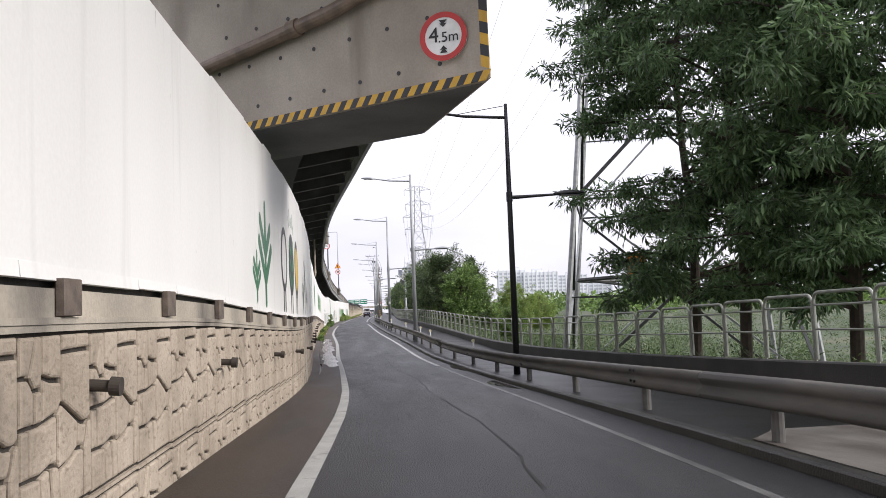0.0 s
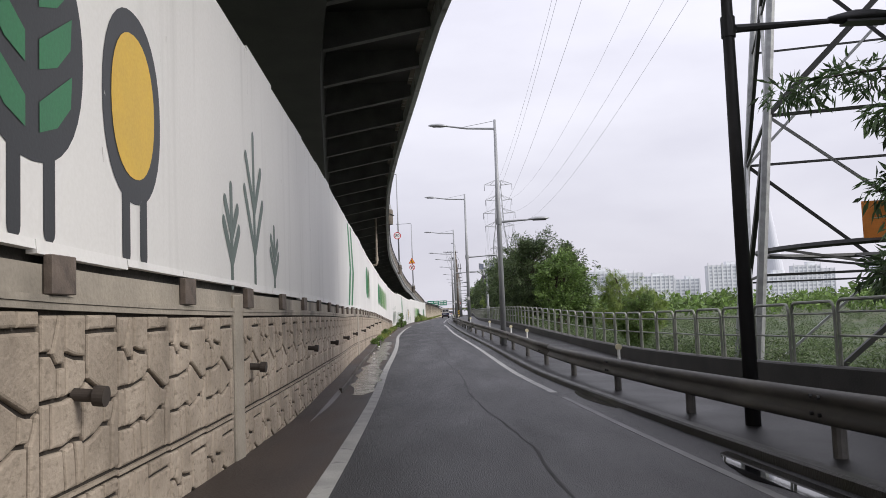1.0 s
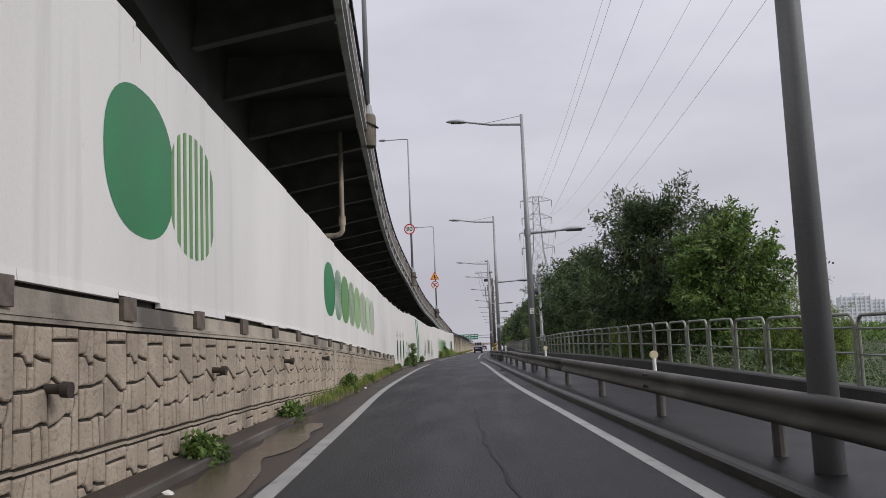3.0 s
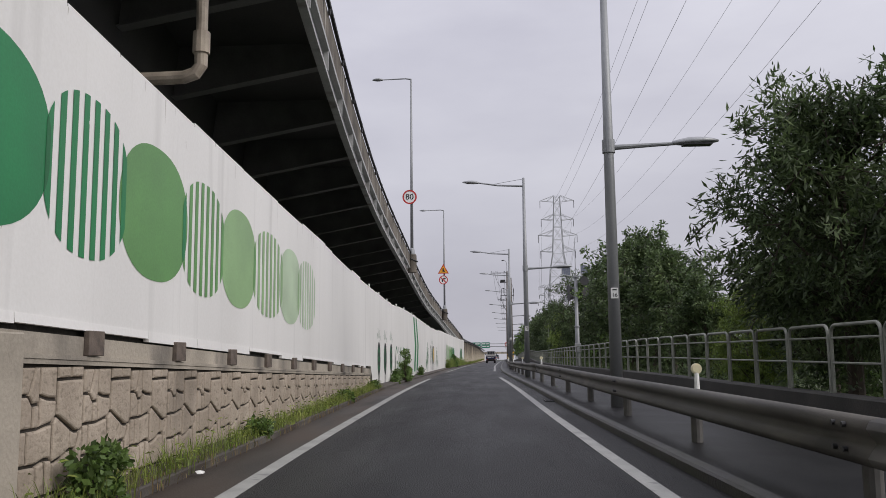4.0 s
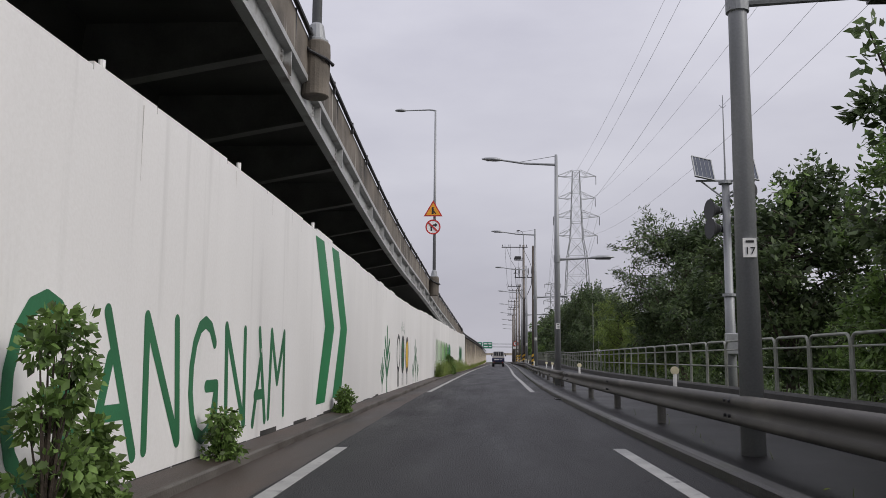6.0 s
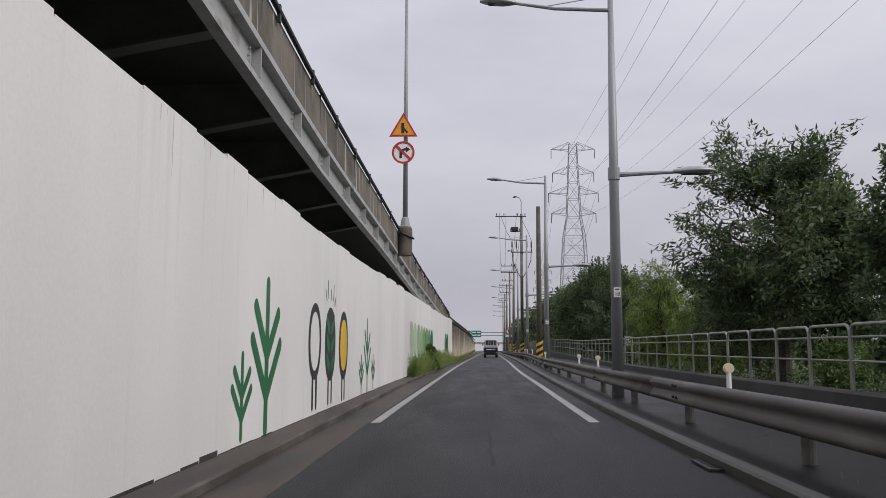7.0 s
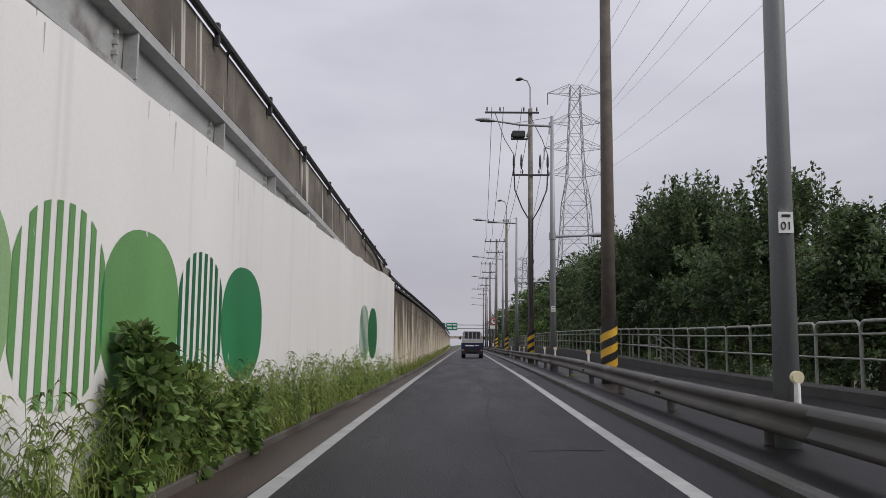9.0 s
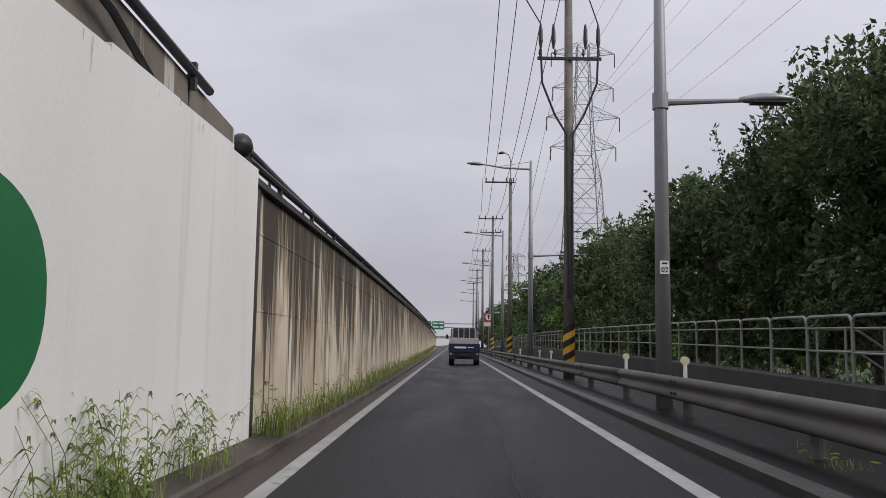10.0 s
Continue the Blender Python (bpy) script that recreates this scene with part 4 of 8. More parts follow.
# pier cap with the height limit
def pier_cap():
    cap = thing("pier_cap", "grey concrete viaduct pier cap with yellow-black hazard edges", "pier cap")
    f0, f1 = Vector((-0.25, 32.73, 0)), Vector((3.64, 29.53, 0))
    along = (f1 - f0).normalized()
    back = Vector((-0.185, 0.983, 0))
    face_n = Vector((along.y, -along.x, 0))
    if face_n.y > 0:
        face_n = -face_n
    zb, zt, dp = 5.19, 8.6, 3.85

    def P(u, v, z):
        q = f1 - along * u + (back * v if v >= 0 else face_n * -v)
        return (q.x, q.y, z)
    bm = bmesh.new()
    ring_strip(bm, [[P(0, 0, zb), P(12.5, 0, zb), P(12.5, 0, zt), P(0.1, 0, zt)], [P(0, dp, zb), P(12.5, dp, zb), P(12.5, dp, zt), P(0.1, dp, zt)]])
    bmesh.ops.recalc_face_normals(bm, faces=bm.faces)
    bmesh.ops.bevel(bm, geom=bm.edges[:], offset=0.03, segments=1, affect="EDGES")
    part("beam", bm, CONCRETE, cap)
    # thin sheet added below the beam, darker concrete standing in for underside shade
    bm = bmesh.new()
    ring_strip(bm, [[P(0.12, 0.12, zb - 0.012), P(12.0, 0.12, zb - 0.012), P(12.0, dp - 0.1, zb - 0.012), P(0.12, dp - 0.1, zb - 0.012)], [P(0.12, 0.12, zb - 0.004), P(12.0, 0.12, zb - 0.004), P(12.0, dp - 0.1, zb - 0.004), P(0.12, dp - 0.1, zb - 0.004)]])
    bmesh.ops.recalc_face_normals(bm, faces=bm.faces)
    part("soffit", bm, UNDERSIDE_SHADE, cap, "underside sheet coloured dark for its shade")
    # shaft below, behind the wall
    bm = bmesh.new()
    ring_strip(bm, [[P(9.4, 0.2, -0.2), P(12.2, 0.2, -0.2), P(12.2, dp - 0.2, -0.2), P(9.4, dp - 0.2, -0.2)], [P(9.4, 0.2, zb), P(12.2, 0.2, zb), P(12.2, dp - 0.2, zb), P(9.4, dp - 0.2, zb)]])
    bmesh.ops.recalc_face_normals(bm, faces=bm.faces)
    part("shaft", bm, CONCRETE, cap)
    # hazard stripes along the lower edge and up the free end
    u, k = 0.0, 0
    while u < 5.4:
        bm = bmesh.new()
        w, sl, h = 0.13, 0.1, 0.15
        quad = [(u + sl, zb + 0.0), (u + sl + w, zb + 0.0), (u + w, zb + h), (u, zb + h)]
        ring_strip(bm, [[P(a, -0.006, z) for a, z in quad], [P(a, -0.016, z) for a, z in quad]])
        bmesh.ops.recalc_face_normals(bm, faces=bm.faces)
        part("hazard_stripe", bm, BLACK if k % 2 else YELLOW, cap)
        u, k = u + w, k + 1
    z = zb + 0.16
    while z < zt - 0.3:
        bm = bmesh.new()
        h, sl = 0.17, 0.06
        quad = [(0.03, z), (0.17, z + sl), (0.17, z + sl + h), (0.03, z + h)]
        ring_strip(bm, [[P(a, -0.006, v) for a, v in quad], [P(a, -0.016, v) for a, v in quad]])
        bmesh.ops.recalc_face_normals(bm, faces=bm.faces)
        part("hazard_stripe", bm, BLACK if k % 2 else YELLOW, cap)
        z, k = z + h, k + 1
    # form-tie holes
    bm0 = bmesh.new()
    tube(bm0, [(0, 0, 0), (0, 0, 0.012)], 0.035, 10)
    me = mesh_from("tie_hole", bm0, DARKMETAL)
    face = Matrix(((along.x, 0, face_n.x, 0), (along.y, 0, face_n.y, 0), (0, 1, 0, 0), (0, 0, 0, 1)))
    for row, zz in enumerate((5.59, 6.34, 6.99, 7.64)):
        for a in steps(0.9, 5.6, 0.78):
            p = P(a + 0.2 * (row % 2), 0.002, zz)
            share("tie_hole", me, cap, Matrix.Translation(p) @ face)
    # brown pipe across the face
    pipe = thing("brown_drain_pipe", "brown painted drain pipe fixed across the pier cap face", "drain pipe")
    bm = bmesh.new()
    pts = [P(7.0, -0.16, 6.37), P(4.6, -0.16, 6.61), P(2.9, -0.16, 6.81), P(1.6, -0.16, 7.09), P(0.9, -0.16, 7.28)]
    tube(bm, pts, 0.12, 14)
    part("pipe", bm, BROWNPIPE, pipe)
    bm = bmesh.new()
    for a, b in (((pts[1]), (pts[2])), ):
        q = Vector(a).lerp(Vector(b), 0.45)
        r = Vector(a).lerp(Vector(b), 0.57)
        tube(bm, [q, r], 0.15, 14)
    part("clamp", bm, BROWNPIPE, pipe)
    # round sign
    s = thing("height_limit_sign", "round white sign with red rim, height limit 4.5m", "road sign")
    yaw = math.degrees(math.atan2(along.y, along.x))
    c = P(0.74, -0.12, 5.95)
    s.matrix_basis = Matrix.Translation(c) @ pose(0, 0, 0, 0, 0, yaw * 0.6)
    part("plate", round_disc(0.37, 0.02), WHITE, s)
    part("rim", ring_plate(0.29, 0.372, -0.012), RED, s, "red rim")
    lettering("text", "4", 0.33, BLACK, s, pose(-0.15, -0.008, 0.02), "tall black figure")
    lettering("text", ".5m", 0.22, BLACK, s, pose(0.08, -0.008, -0.02), "black figures")
    for sg in (1, -1):
        part("arrow", flat_shape([(-0.06, sg * 0.25), (0.06, sg * 0.25), (0.02, sg * 0.2), (0.055, sg * 0.2), (0, sg * 0.14), (-0.055, sg * 0.2), (-0.02, sg * 0.2)]), BLACK, s, "black arrow").location = (0, -0.01, 0)


pier_cap()


# ---- guard rail ----
POSTSTEEL = plain("post_steel", (0.13, 0.125, 0.118), 0.55, 0.3, 0.3)
def rail_z(y):
    """Height from which the guard rail is set out."""
    return lay(y, 2.95) + rail_top(y) - 0.76


def guard_rail():
    prof = [(2.93, 0.76), (2.86, 0.735), (2.835, 0.683), (2.87, 0.63), (2.905, 0.585), (2.87, 0.54), (2.835, 0.487), (2.86, 0.435), (2.93, 0.41), (2.937, 0.415), (2.872, 0.44), (2.85, 0.487), (2.882, 0.537), (2.917, 0.585), (2.882, 0.633), (2.85, 0.683), (2.872, 0.73), (2.937, 0.755)]
    rail = thing("guard_rail", "grey galvanised steel guard rail on round posts beside the road", "guard rail")
    for a in range(-28, 420, 28):
        ob = part("beam", sweep(prof, lane_x, steps(a, a + 28.0, 2.8), zline=rail_z), GALV, rail)
        smooth(ob)
    # lapped splices with bolts
    bm = bmesh.new()
    tube(bm, [(0, 0, -0.35), (0, 0, 0.71)], 0.07, 12)
    me_post = mesh_from("post", bm, POSTSTEEL)
    bm = bmesh.new()
    box(bm, (-0.075, 0, 0.605), (0.09, 0.11, 0.26))
    bmesh.ops.bevel(bm, geom=bm.edges[:], offset=0.012, segments=1, affect="EDGES")
    me_block = mesh_from("spacer", bm, GALV)
    bm = bmesh.new()
    tube(bm, [(-0.235, 0, 0), (-0.205, 0, 0)], 0.02, 8)
    me_bolt = mesh_from("splice_bolt", bm, DARKMETAL)
    for k, y in enumerate(np.interp(np.arange(-3, 68), (-3, 0, 5, 13, 30, 36, 68), (12.9, 26.3, 48.7, 84.4, 160.6, 187.3, 330)).tolist()):
        m = pose(lane_x(y) + 3.05, y, rail_z(y))
        share("post", me_post, rail, m)
        share("spacer", me_block, rail, m)
        if k % 2 == 0:
            for dy in (-0.09, 0.09):
                for dz in (0.69, 0.52):
                    share("splice_bolt", me_bolt, rail, m @ pose(0, dy, dz))


guard_rail()


def delineators():
    first = thing("delineator", "white delineator post with a round cream reflector on the guard rail", "delineator", "delineators on the guard rail")
    bm = bmesh.new()
    tube(bm, [(0, 0, 0.7), (0, 0, 0.98)], [0.033, 0.028], 10)
    part("stalk", bm, WHITE, first)
    bm = bmesh.new()
    tube(bm, [(0, -0.02, 0.99), (0, 0.02, 0.99)], 0.064, 20)
    disc = part("reflector", bm, CREAM, first, "round cream reflector")
    bm = bmesh.new()
    tube(bm, [(0, -0.028, 0.99), (0, -0.021, 0.99)], 0.05, 20)
    part("lens", bm, CREAM, disc)
    ys = (48.3, 61.7, 66.7, 75.5, 88.6, 110.8, 123.5, 136, 147.7, 152.2, 168.6, 183.0, 191.7, 196, 209, 213, 223)
    first.matrix_basis = pose(lane_x(ys[0]) + 3.0, ys[0], rail_z(ys[0]))
    for y in ys[1:]:
        copy_thing(first, pose(lane_x(y) + 3.0, y, rail_z(y)))


delineators()


# ---- railing behind the footpath ----
def railing():
    fence = thing("railing", "grey-green tubular steel railing with rounded panels on a concrete plinth", "railing")
    L = 1.9

    def hoop(l):
        bm = bmesh.new()
        r = 0.16
        pts = [(0, 0, 0)] + [(0, 0, 1.17 - r)] + [(0, r - r * math.cos(radians(a)), 1.17 - r + r * math.sin(radians(a))) for a in (22, 45, 68, 90)] + [(0, l - r + r * math.sin(radians(a)), 1.17 - r + r * math.cos(radians(a))) for a in (0, 22, 45, 68, 90)] + [(0, l, 0)]
        tube(bm, pts, 0.03, 8)
        return bm
    me_hoop = mesh_from("panel", hoop(L - 0.065), FENCE)
    bm = bmesh.new()
    for z in (0.95, 0.53):
        tube(bm, [(0, 0.02, z), (0, L - 0.085, z)], 0.02, 6)
    me_bar = mesh_from("cross_bar", bm, FENCE)
    posts = np.interp(np.arange(-9, 158), (-9, 0, 12, 32, 71, 158), (15.2, 31.9, 54.1, 91.3, 165.4, 331)).tolist()
    for y, y2 in zip(posts, posts[1:]):
        a, b = Vector((lane_x(y), y, lay(y, 6.5) + plinth_top(y))), Vector((lane_x(y2), y2, lay(y2, 6.5) + plinth_top(y2)))
        d = b - a
        m = Matrix.Translation(a + Vector((6.5, 0, -0.01))) @ Matrix(((1, d.x / L, 0, 0), (0, d.y / L, 0, 0), (0, d.z / L, 1, 0), (0, 0, 0, 1)))
        share("panel", me_hoop, fence, m)
        share("cross_bar", me_bar, fence, m)


railing()


# ---- street lamps on the right ----
def lamp_head(bm, tip, d, up=0.06, ln=0.75):
    """A flat cobra-head housing along direction d."""
    rings = []
    for s, w, h in ((0, 0.06, 0.05), (0.12, 0.11, 0.075), (0.35, 0.17, 0.115), (0.6, 0.18, 0.105), (0.85, 0.13, 0.07), (1.0, 0.04, 0.03)):
        c = Vector(tip) + Vector((d * ln * s, 0, up * s))
        rings.append([c + Vector((0, w * math.cos(a), h * math.sin(a) * (0.55 if math.sin(a) < 0 else 1))) for a in (2 * math.pi * k / 12 for k in range(12))])
    ring_strip(bm, rings)
    bmesh.ops.recalc_face_normals(bm, faces=bm.faces)


def street_lamp(x, y, number, dark=False, top=10.3, low=5.3):
    off = x - lane_x(y)
    lamp = thing("street_lamp", "tall grey street lamp with a high and a low arm" if not dark else "tall dark street lamp with a low arm over the path", "street lamp", "street lamps along the guard rail", at=pose(x, y, lay(y, 3.1) + 0.02))
    paint = DARKMETAL if dark else POLE
    bm = bmesh.new()
    tube(bm, [(0, 0, 0), (0, 0, 5.5), (0, 0, top)], [0.1, 0.075, 0.05] if dark else [0.135, 0.105, 0.06], 16)
    smooth(part("pole", bm, paint, lamp))
    bm = bmesh.new()
    tube(bm, [(0, 0, low - 0.12), (0, 0, low + 0.16)], 0.095 if dark else 0.135, 16)
    part("collar", bm, paint, lamp)
    bm = bmesh.new()
    tube(bm, [(0.1, 0, low), (0.8, 0, low + 0.03), (1.5, 0, low + 0.06)], [0.06, 0.045, 0.035], 8)
    arm = part("low_arm", bm, paint, lamp)
    bm = bmesh.new()
    lamp_head(bm, (1.35, 0, low + 0.06), 1, 0.03, 0.95)
    smooth(part("lamp_head", bm, LAMPGLASS if not dark else DARKMETAL, arm, "flat lamp housing"))
    bm = bmesh.new()
    box(bm, (1.85, 0, low + 0.02), (0.6, 0.24, 0.03))
    part("lens", bm, LENS_DARK, arm)
    bm = bmesh.new()
    tube(bm, [(0, 0, top - 0.42), (-1.3, 0, top - 0.36), (-2.35, 0, top - 0.2)], [0.05, 0.045, 0.035], 8)
    arm = part("high_arm", bm, paint, lamp)
    bm = bmesh.new()
    tube(bm, [(0, 0, top - 0.05), (-1.5, 0, top - 0.3)], 0.012, 5)
    part("stay", bm, paint, arm)
    bm = bmesh.new()
    lamp_head(bm, (-2.2, 0, top - 0.22), -1, 0.05, 0.85)
    smooth(part("lamp_head", bm, LAMPGLASS if not dark else DARKMETAL, arm, "flat lamp housing"))
    bm = bmesh.new()
    box(bm, (-2.65, 0, top - 0.235), (0.4, 0.15, 0.02))
    part("lens", bm, LENS_DARK, arm)
    if number:
        bm = bmesh.new()
        box(bm, (0, -0.13, 2.35), (0.15, 0.02, 0.22))
        plate = part("plate", bm, WHITE, lamp, "small white number plate")
        lettering("text", number, 0.12, BLACK, plate, pose(0, -0.144, 2.31), "black figures")
        bm = bmesh.new()
        box(bm, (0, -0.143, 2.42), (0.09, 0.006, 0.025))
        part("print_bar", bm, BLACK, plate)


for x, y, number, low, top in ((6.07, 42.6, "", 5.3, 8.15), (4.6, 69.95, "", 5.63, 10.35), (3.7, 95.85, "16", 5.45, 10.3), (2.95, 120.0, "17", 5.3, 9.87), (2.78, 144.6, "18", 5.05, 9.38), (3.26, 169.25, "01", 5.2, 9.98),
                               (3.71, 193.35, "02", 5.18, 10.0), (4.25, 219.0, "", 5.2, 9.75), (4.8, 244, "", 5.2, 9.75), (5.3, 268.5, "", 5.2, 9.75), (5.85, 293, "", 5.2, 9.75), (6.4, 318, "", 5.2, 9.75), (6.95, 343, "", 5.2, 9.75)):
    street_lamp(x, y, number, y < 50, top, low)


# ---- lamps and signs standing on the viaduct ----
def viaduct_lamp(x, y, zbox, top, sign=""):
    lamp = thing("viaduct_lamp", "slim grey lamp post on a pedestal outside the viaduct parapet", "street lamp", "lamps on the viaduct", at=pose(x, y, 0))
    bm = bmesh.new()
    tube(bm, [(0, 0, zbox - 0.02), (0, 0, zbox), (0, 0, zbox + 0.75), (0, 0, zbox + 0.95), (0, 0, zbox + 1.0)], [0.22, 0.245, 0.26, 0.25, 0.21], 20)
    part("pedestal", bm, PARAPET, lamp, "stained concrete drum")
    bm = bmesh.new()
    tube(bm, [(0, 0, zbox + 0.95), (0, 0, zbox + 1.02), (0, 0, zbox + 1.05), (0, 0, zbox + 1.3), (0, 0, zbox + 1.34)], [0.22, 0.22, 0.17, 0.13, 0.1], 14)
    part("base", bm, POLE, lamp)
    bm = bmesh.new()
    tube(bm, [(-0.25, -0.2, zbox + 0.95), (-0.05, -0.3, zbox + 0.74), (0.22, -0.22, zbox + 0.62), (0.31, 0, zbox + 0.58), (0.25, 0.25, zbox + 0.66)], 0.03, 7)
    part("cable", bm, CABLE, lamp)
    bm = bmesh.new()
    tube(bm, [(0, 0, zbox + 1.2), (0, 0, top)], [0.09, 0.05], 12)
    smooth(part("pole", bm, POLE, lamp))
    bm = bmesh.new()
    tube(bm, [(0, 0, top - 0.03), (-0.3, 0, top + 0.02), (-1.7, 0, top - 0.02)], [0.045, 0.04, 0.03], 8)
    arm = part("arm", bm, POLE, lamp)
    bm = bmesh.new()
    lamp_head(bm, (-1.6, 0, top - 0.02), -1, 0.0, 0.6)
    smooth(part("lamp_head", bm, LAMPGLASS, arm))
    return lamp


viaduct_lamp(-1.58, 88.0, 7.4, 18.5)
viaduct_lamp(-3.08, 124.7, 5.75, 16.8)
viaduct_lamp(-2.85, 154.8, 4.36, 14.4)


def speed_sign(x, y, z):
    s = thing("speed_limit_sign", "round white sign with red rim, speed limit 80", "road sign", at=pose(x, y, z))
    part("plate", round_disc(0.4, 0.02), WHITE, s)
    part("rim", ring_plate(0.32, 0.402, -0.012), RED, s, "red rim")
    lettering("text", "80", 0.46, BLACK, s, pose(0, -0.008, 0), "black figures")


speed_sign(-3.18, 124.55, 9.95)


def merge_signs(x, y, z):
    s = thing("merge_warning_sign", "yellow triangular merge warning sign with a red border", "road sign", at=pose(x, y, z + 0.86))

    def tri(r):
        return [(r * math.sin(radians(a)), r * math.cos(radians(a))) for a in (0, 120, 240)]
    part("plate", flat_shape(tri(0.58), 0.02), RED, s, "red border plate")
    part("face", flat_shape(tri(0.45), 0.008), SIGNYELLOW, s, "yellow face").location = (0, -0.009, 0)
    part("symbol", flat_shape([(-0.07, -0.17), (0.03, -0.17), (0.03, -0.06), (0.13, -0.17), (0.17, -0.13), (0.03, 0.03), (0.03, 0.2), (-0.07, 0.2)], 0.006), BLACK, s, "black merging symbol").location = (0, -0.016, 0)
    t = thing("no_right_turn_sign", "round no-right-turn sign with red rim and bar", "road sign", at=pose(x, y, z))
    part("plate", round_disc(0.4, 0.02), WHITE, t)
    part("rim", ring_plate(0.33, 0.402, -0.012), RED, t, "red rim")
    part("arrow", flat_shape([(-0.13, -0.2), (-0.04, -0.2), (-0.04, 0.02), (0.04, 0.07), (0.1, 0.07), (0.1, 0.0), (0.24, 0.11), (0.1, 0.22), (0.1, 0.15), (0.02, 0.15), (-0.13, 0.06)], 0.005), BLACK, t, "black arrow").location = (0, -0.008, 0)
    part("bar", flat_shape([(-0.27, 0.2), (-0.21, 0.26), (0.27, -0.2), (0.21, -0.26)], 0.006), RED, t, "red bar").location = (0, -0.016, 0)


merge_signs(-2.92, 154.6, 7.98)


# ---- utility poles, wires and lattice towers ----
def hazard_band(parent, r, h=1.35, z0=0.25):
    k, z = 0, z0
    n = 24
    while z < z0 + h:
        bm = bmesh.new()
        rings = []
        for i in range(n + 1):
            a = 2 * math.pi * i / n
            zz = z + 0.3 * abs((a / math.pi) % 2 - 1)
            rings.append([(r * math.cos(a), r * math.sin(a), zz), (r * math.cos(a), r * math.sin(a), zz + 0.2), ((r + 0.01) * math.cos(a), (r + 0.01) * math.sin(a), zz + 0.2), ((r + 0.01) * math.cos(a), (r + 0.01) * math.sin(a), zz)])
        ring_strip(bm, rings, True, False)
        bmesh.ops.recalc_face_normals(bm, faces=bm.faces)
        part("hazard_stripe", bm, BLACK if k % 2 else YELLOW, parent)
        z, k = z + 0.2, k + 1


def utility_pole(x, y, top, arms=(), r=0.16, band=False, lamp=0, material=None, insul=True):
    p = thing("utility_pole", "concrete utility pole with steel crossarms and insulators" if arms else "bare brown concrete pole with a yellow-and-black band at its foot", "utility pole", "utility poles along the road", at=pose(x, y, 0))
    bm = bmesh.new()
    tube(bm, [(0, 0, -0.2), (0, 0, top)], [r, r * 0.68], 14)
    smooth(part("pole", bm, material or OLDPOLE, p))
    for z, w, sh in arms:
        bm = bmesh.new()
        box(bm, (sh, -r, z), (w, 0.08, 0.09))
        arm = part("crossarm", bm, DARKMETAL, p)
        if insul:
            for k in (-0.46, -0.22, 0.22, 0.46):
                bm = bmesh.new()
                tube(bm, [(sh + k * w, -r, z), (sh + k * w, -r, z + 0.1), (sh + k * w, -r, z + 0.14), (sh + k * w, -r, z + 0.3)], [0.025, 0.025, 0.05, 0.03], 8)
                part("insulator", bm, DARKMETAL, arm)
    if band:
        hazard_band(p, r + 0.006, 1.0, 0.35)
    if lamp:
        bm = bmesh.new()
        tube(bm, [(0, 0, top), (0, 0, top + 1.2), (-0.15, 0, top + 1.55), (-0.45, 0, top + 1.65)], 0.04, 8)
        part("lamp_arm", bm, POLE, p)
        bm = bmesh.new()
        lamp_head(bm, (-0.4, 0, top + 1.65), -1, -0.05, 0.4)
        part("lamp_head", bm, DARKMETAL, p)
    return p


utility_pole(3.85, 182.4, 10.6, (), 0.2, True, material=plain("brown_pole", (0.09, 0.075, 0.06), 0.85, 0, 0.25))
big = utility_pole(3.95, 205.2, 13.65, ((13.4, 2.9, -1.0), (10.0, 2.0, 0.0), (11.95, 0.9, -0.6)), 0.17, True, 1)
bm = bmesh.new()
box(bm, (-0.65, -0.2, 12.2), (0.7, 0.4, 0.34))
bmesh.ops.bevel(bm, geom=bm.edges[:], offset=0.04, segments=2, affect="EDGES")
part("switch_box", bm, DARKMETAL, big, "dark switchgear box")
for sx in (-1, 1):
    bm = bmesh.new()
    tube(bm, [(sx * 0.9, -0.2, 10.3), (sx * 0.85, -0.2, 9.2), (sx * 0.45, -0.15, 8.2), (sx * 0.1, -0.18, 7.6), (sx * 0.06, -0.19, 2.5)], 0.035, 6)
    part("cable", bm, CABLE, big)
    for q in (0.5, 0.9):
        bm = bmesh.new()
        tube(bm, [(sx * q, -0.2, 10.3), (sx * q, -0.2, 10.55), (sx * q, -0.2, 10.9), (sx * q, -0.2, 11.1)], [0.03, 0.07, 0.06, 0.03], 8)
        part("insulator", bm, DARKMETAL, big)
    bm = bmesh.new()
    tube(bm, [(sx * 0.9, -0.2, 11.1), (sx * 1.0 - 0.4, -0.3, 11.9), (-1.0 + sx * 0.9, -0.2, 13.35)], 0.02, 6)
    part("cable", bm, CABLE, big)
utility_pole(4.45, 233.0, 11.6, ((11.3, 1.9, -0.7),), 0.15, True, 1)
utility_pole(4.95, 259.0, 13.0, ((12.7, 2.4, -0.2), (11.4, 2.0, -0.2)), 0.15, True)
utility_pole(5.5, 288.0, 13.0, ((12.7, 2.4, -0.2), (11.4, 2.0, -0.2)), 0.15)
utility_pole(6.1, 318.0, 13.0, ((12.7, 2.4, -0.2), (11.4, 2.0, -0.2)), 0.15)
utility_pole(6.8, 350.0, 13.0, ((12.7, 2.4, -0.2), (11.4, 2.0, -0.2)), 0.15)


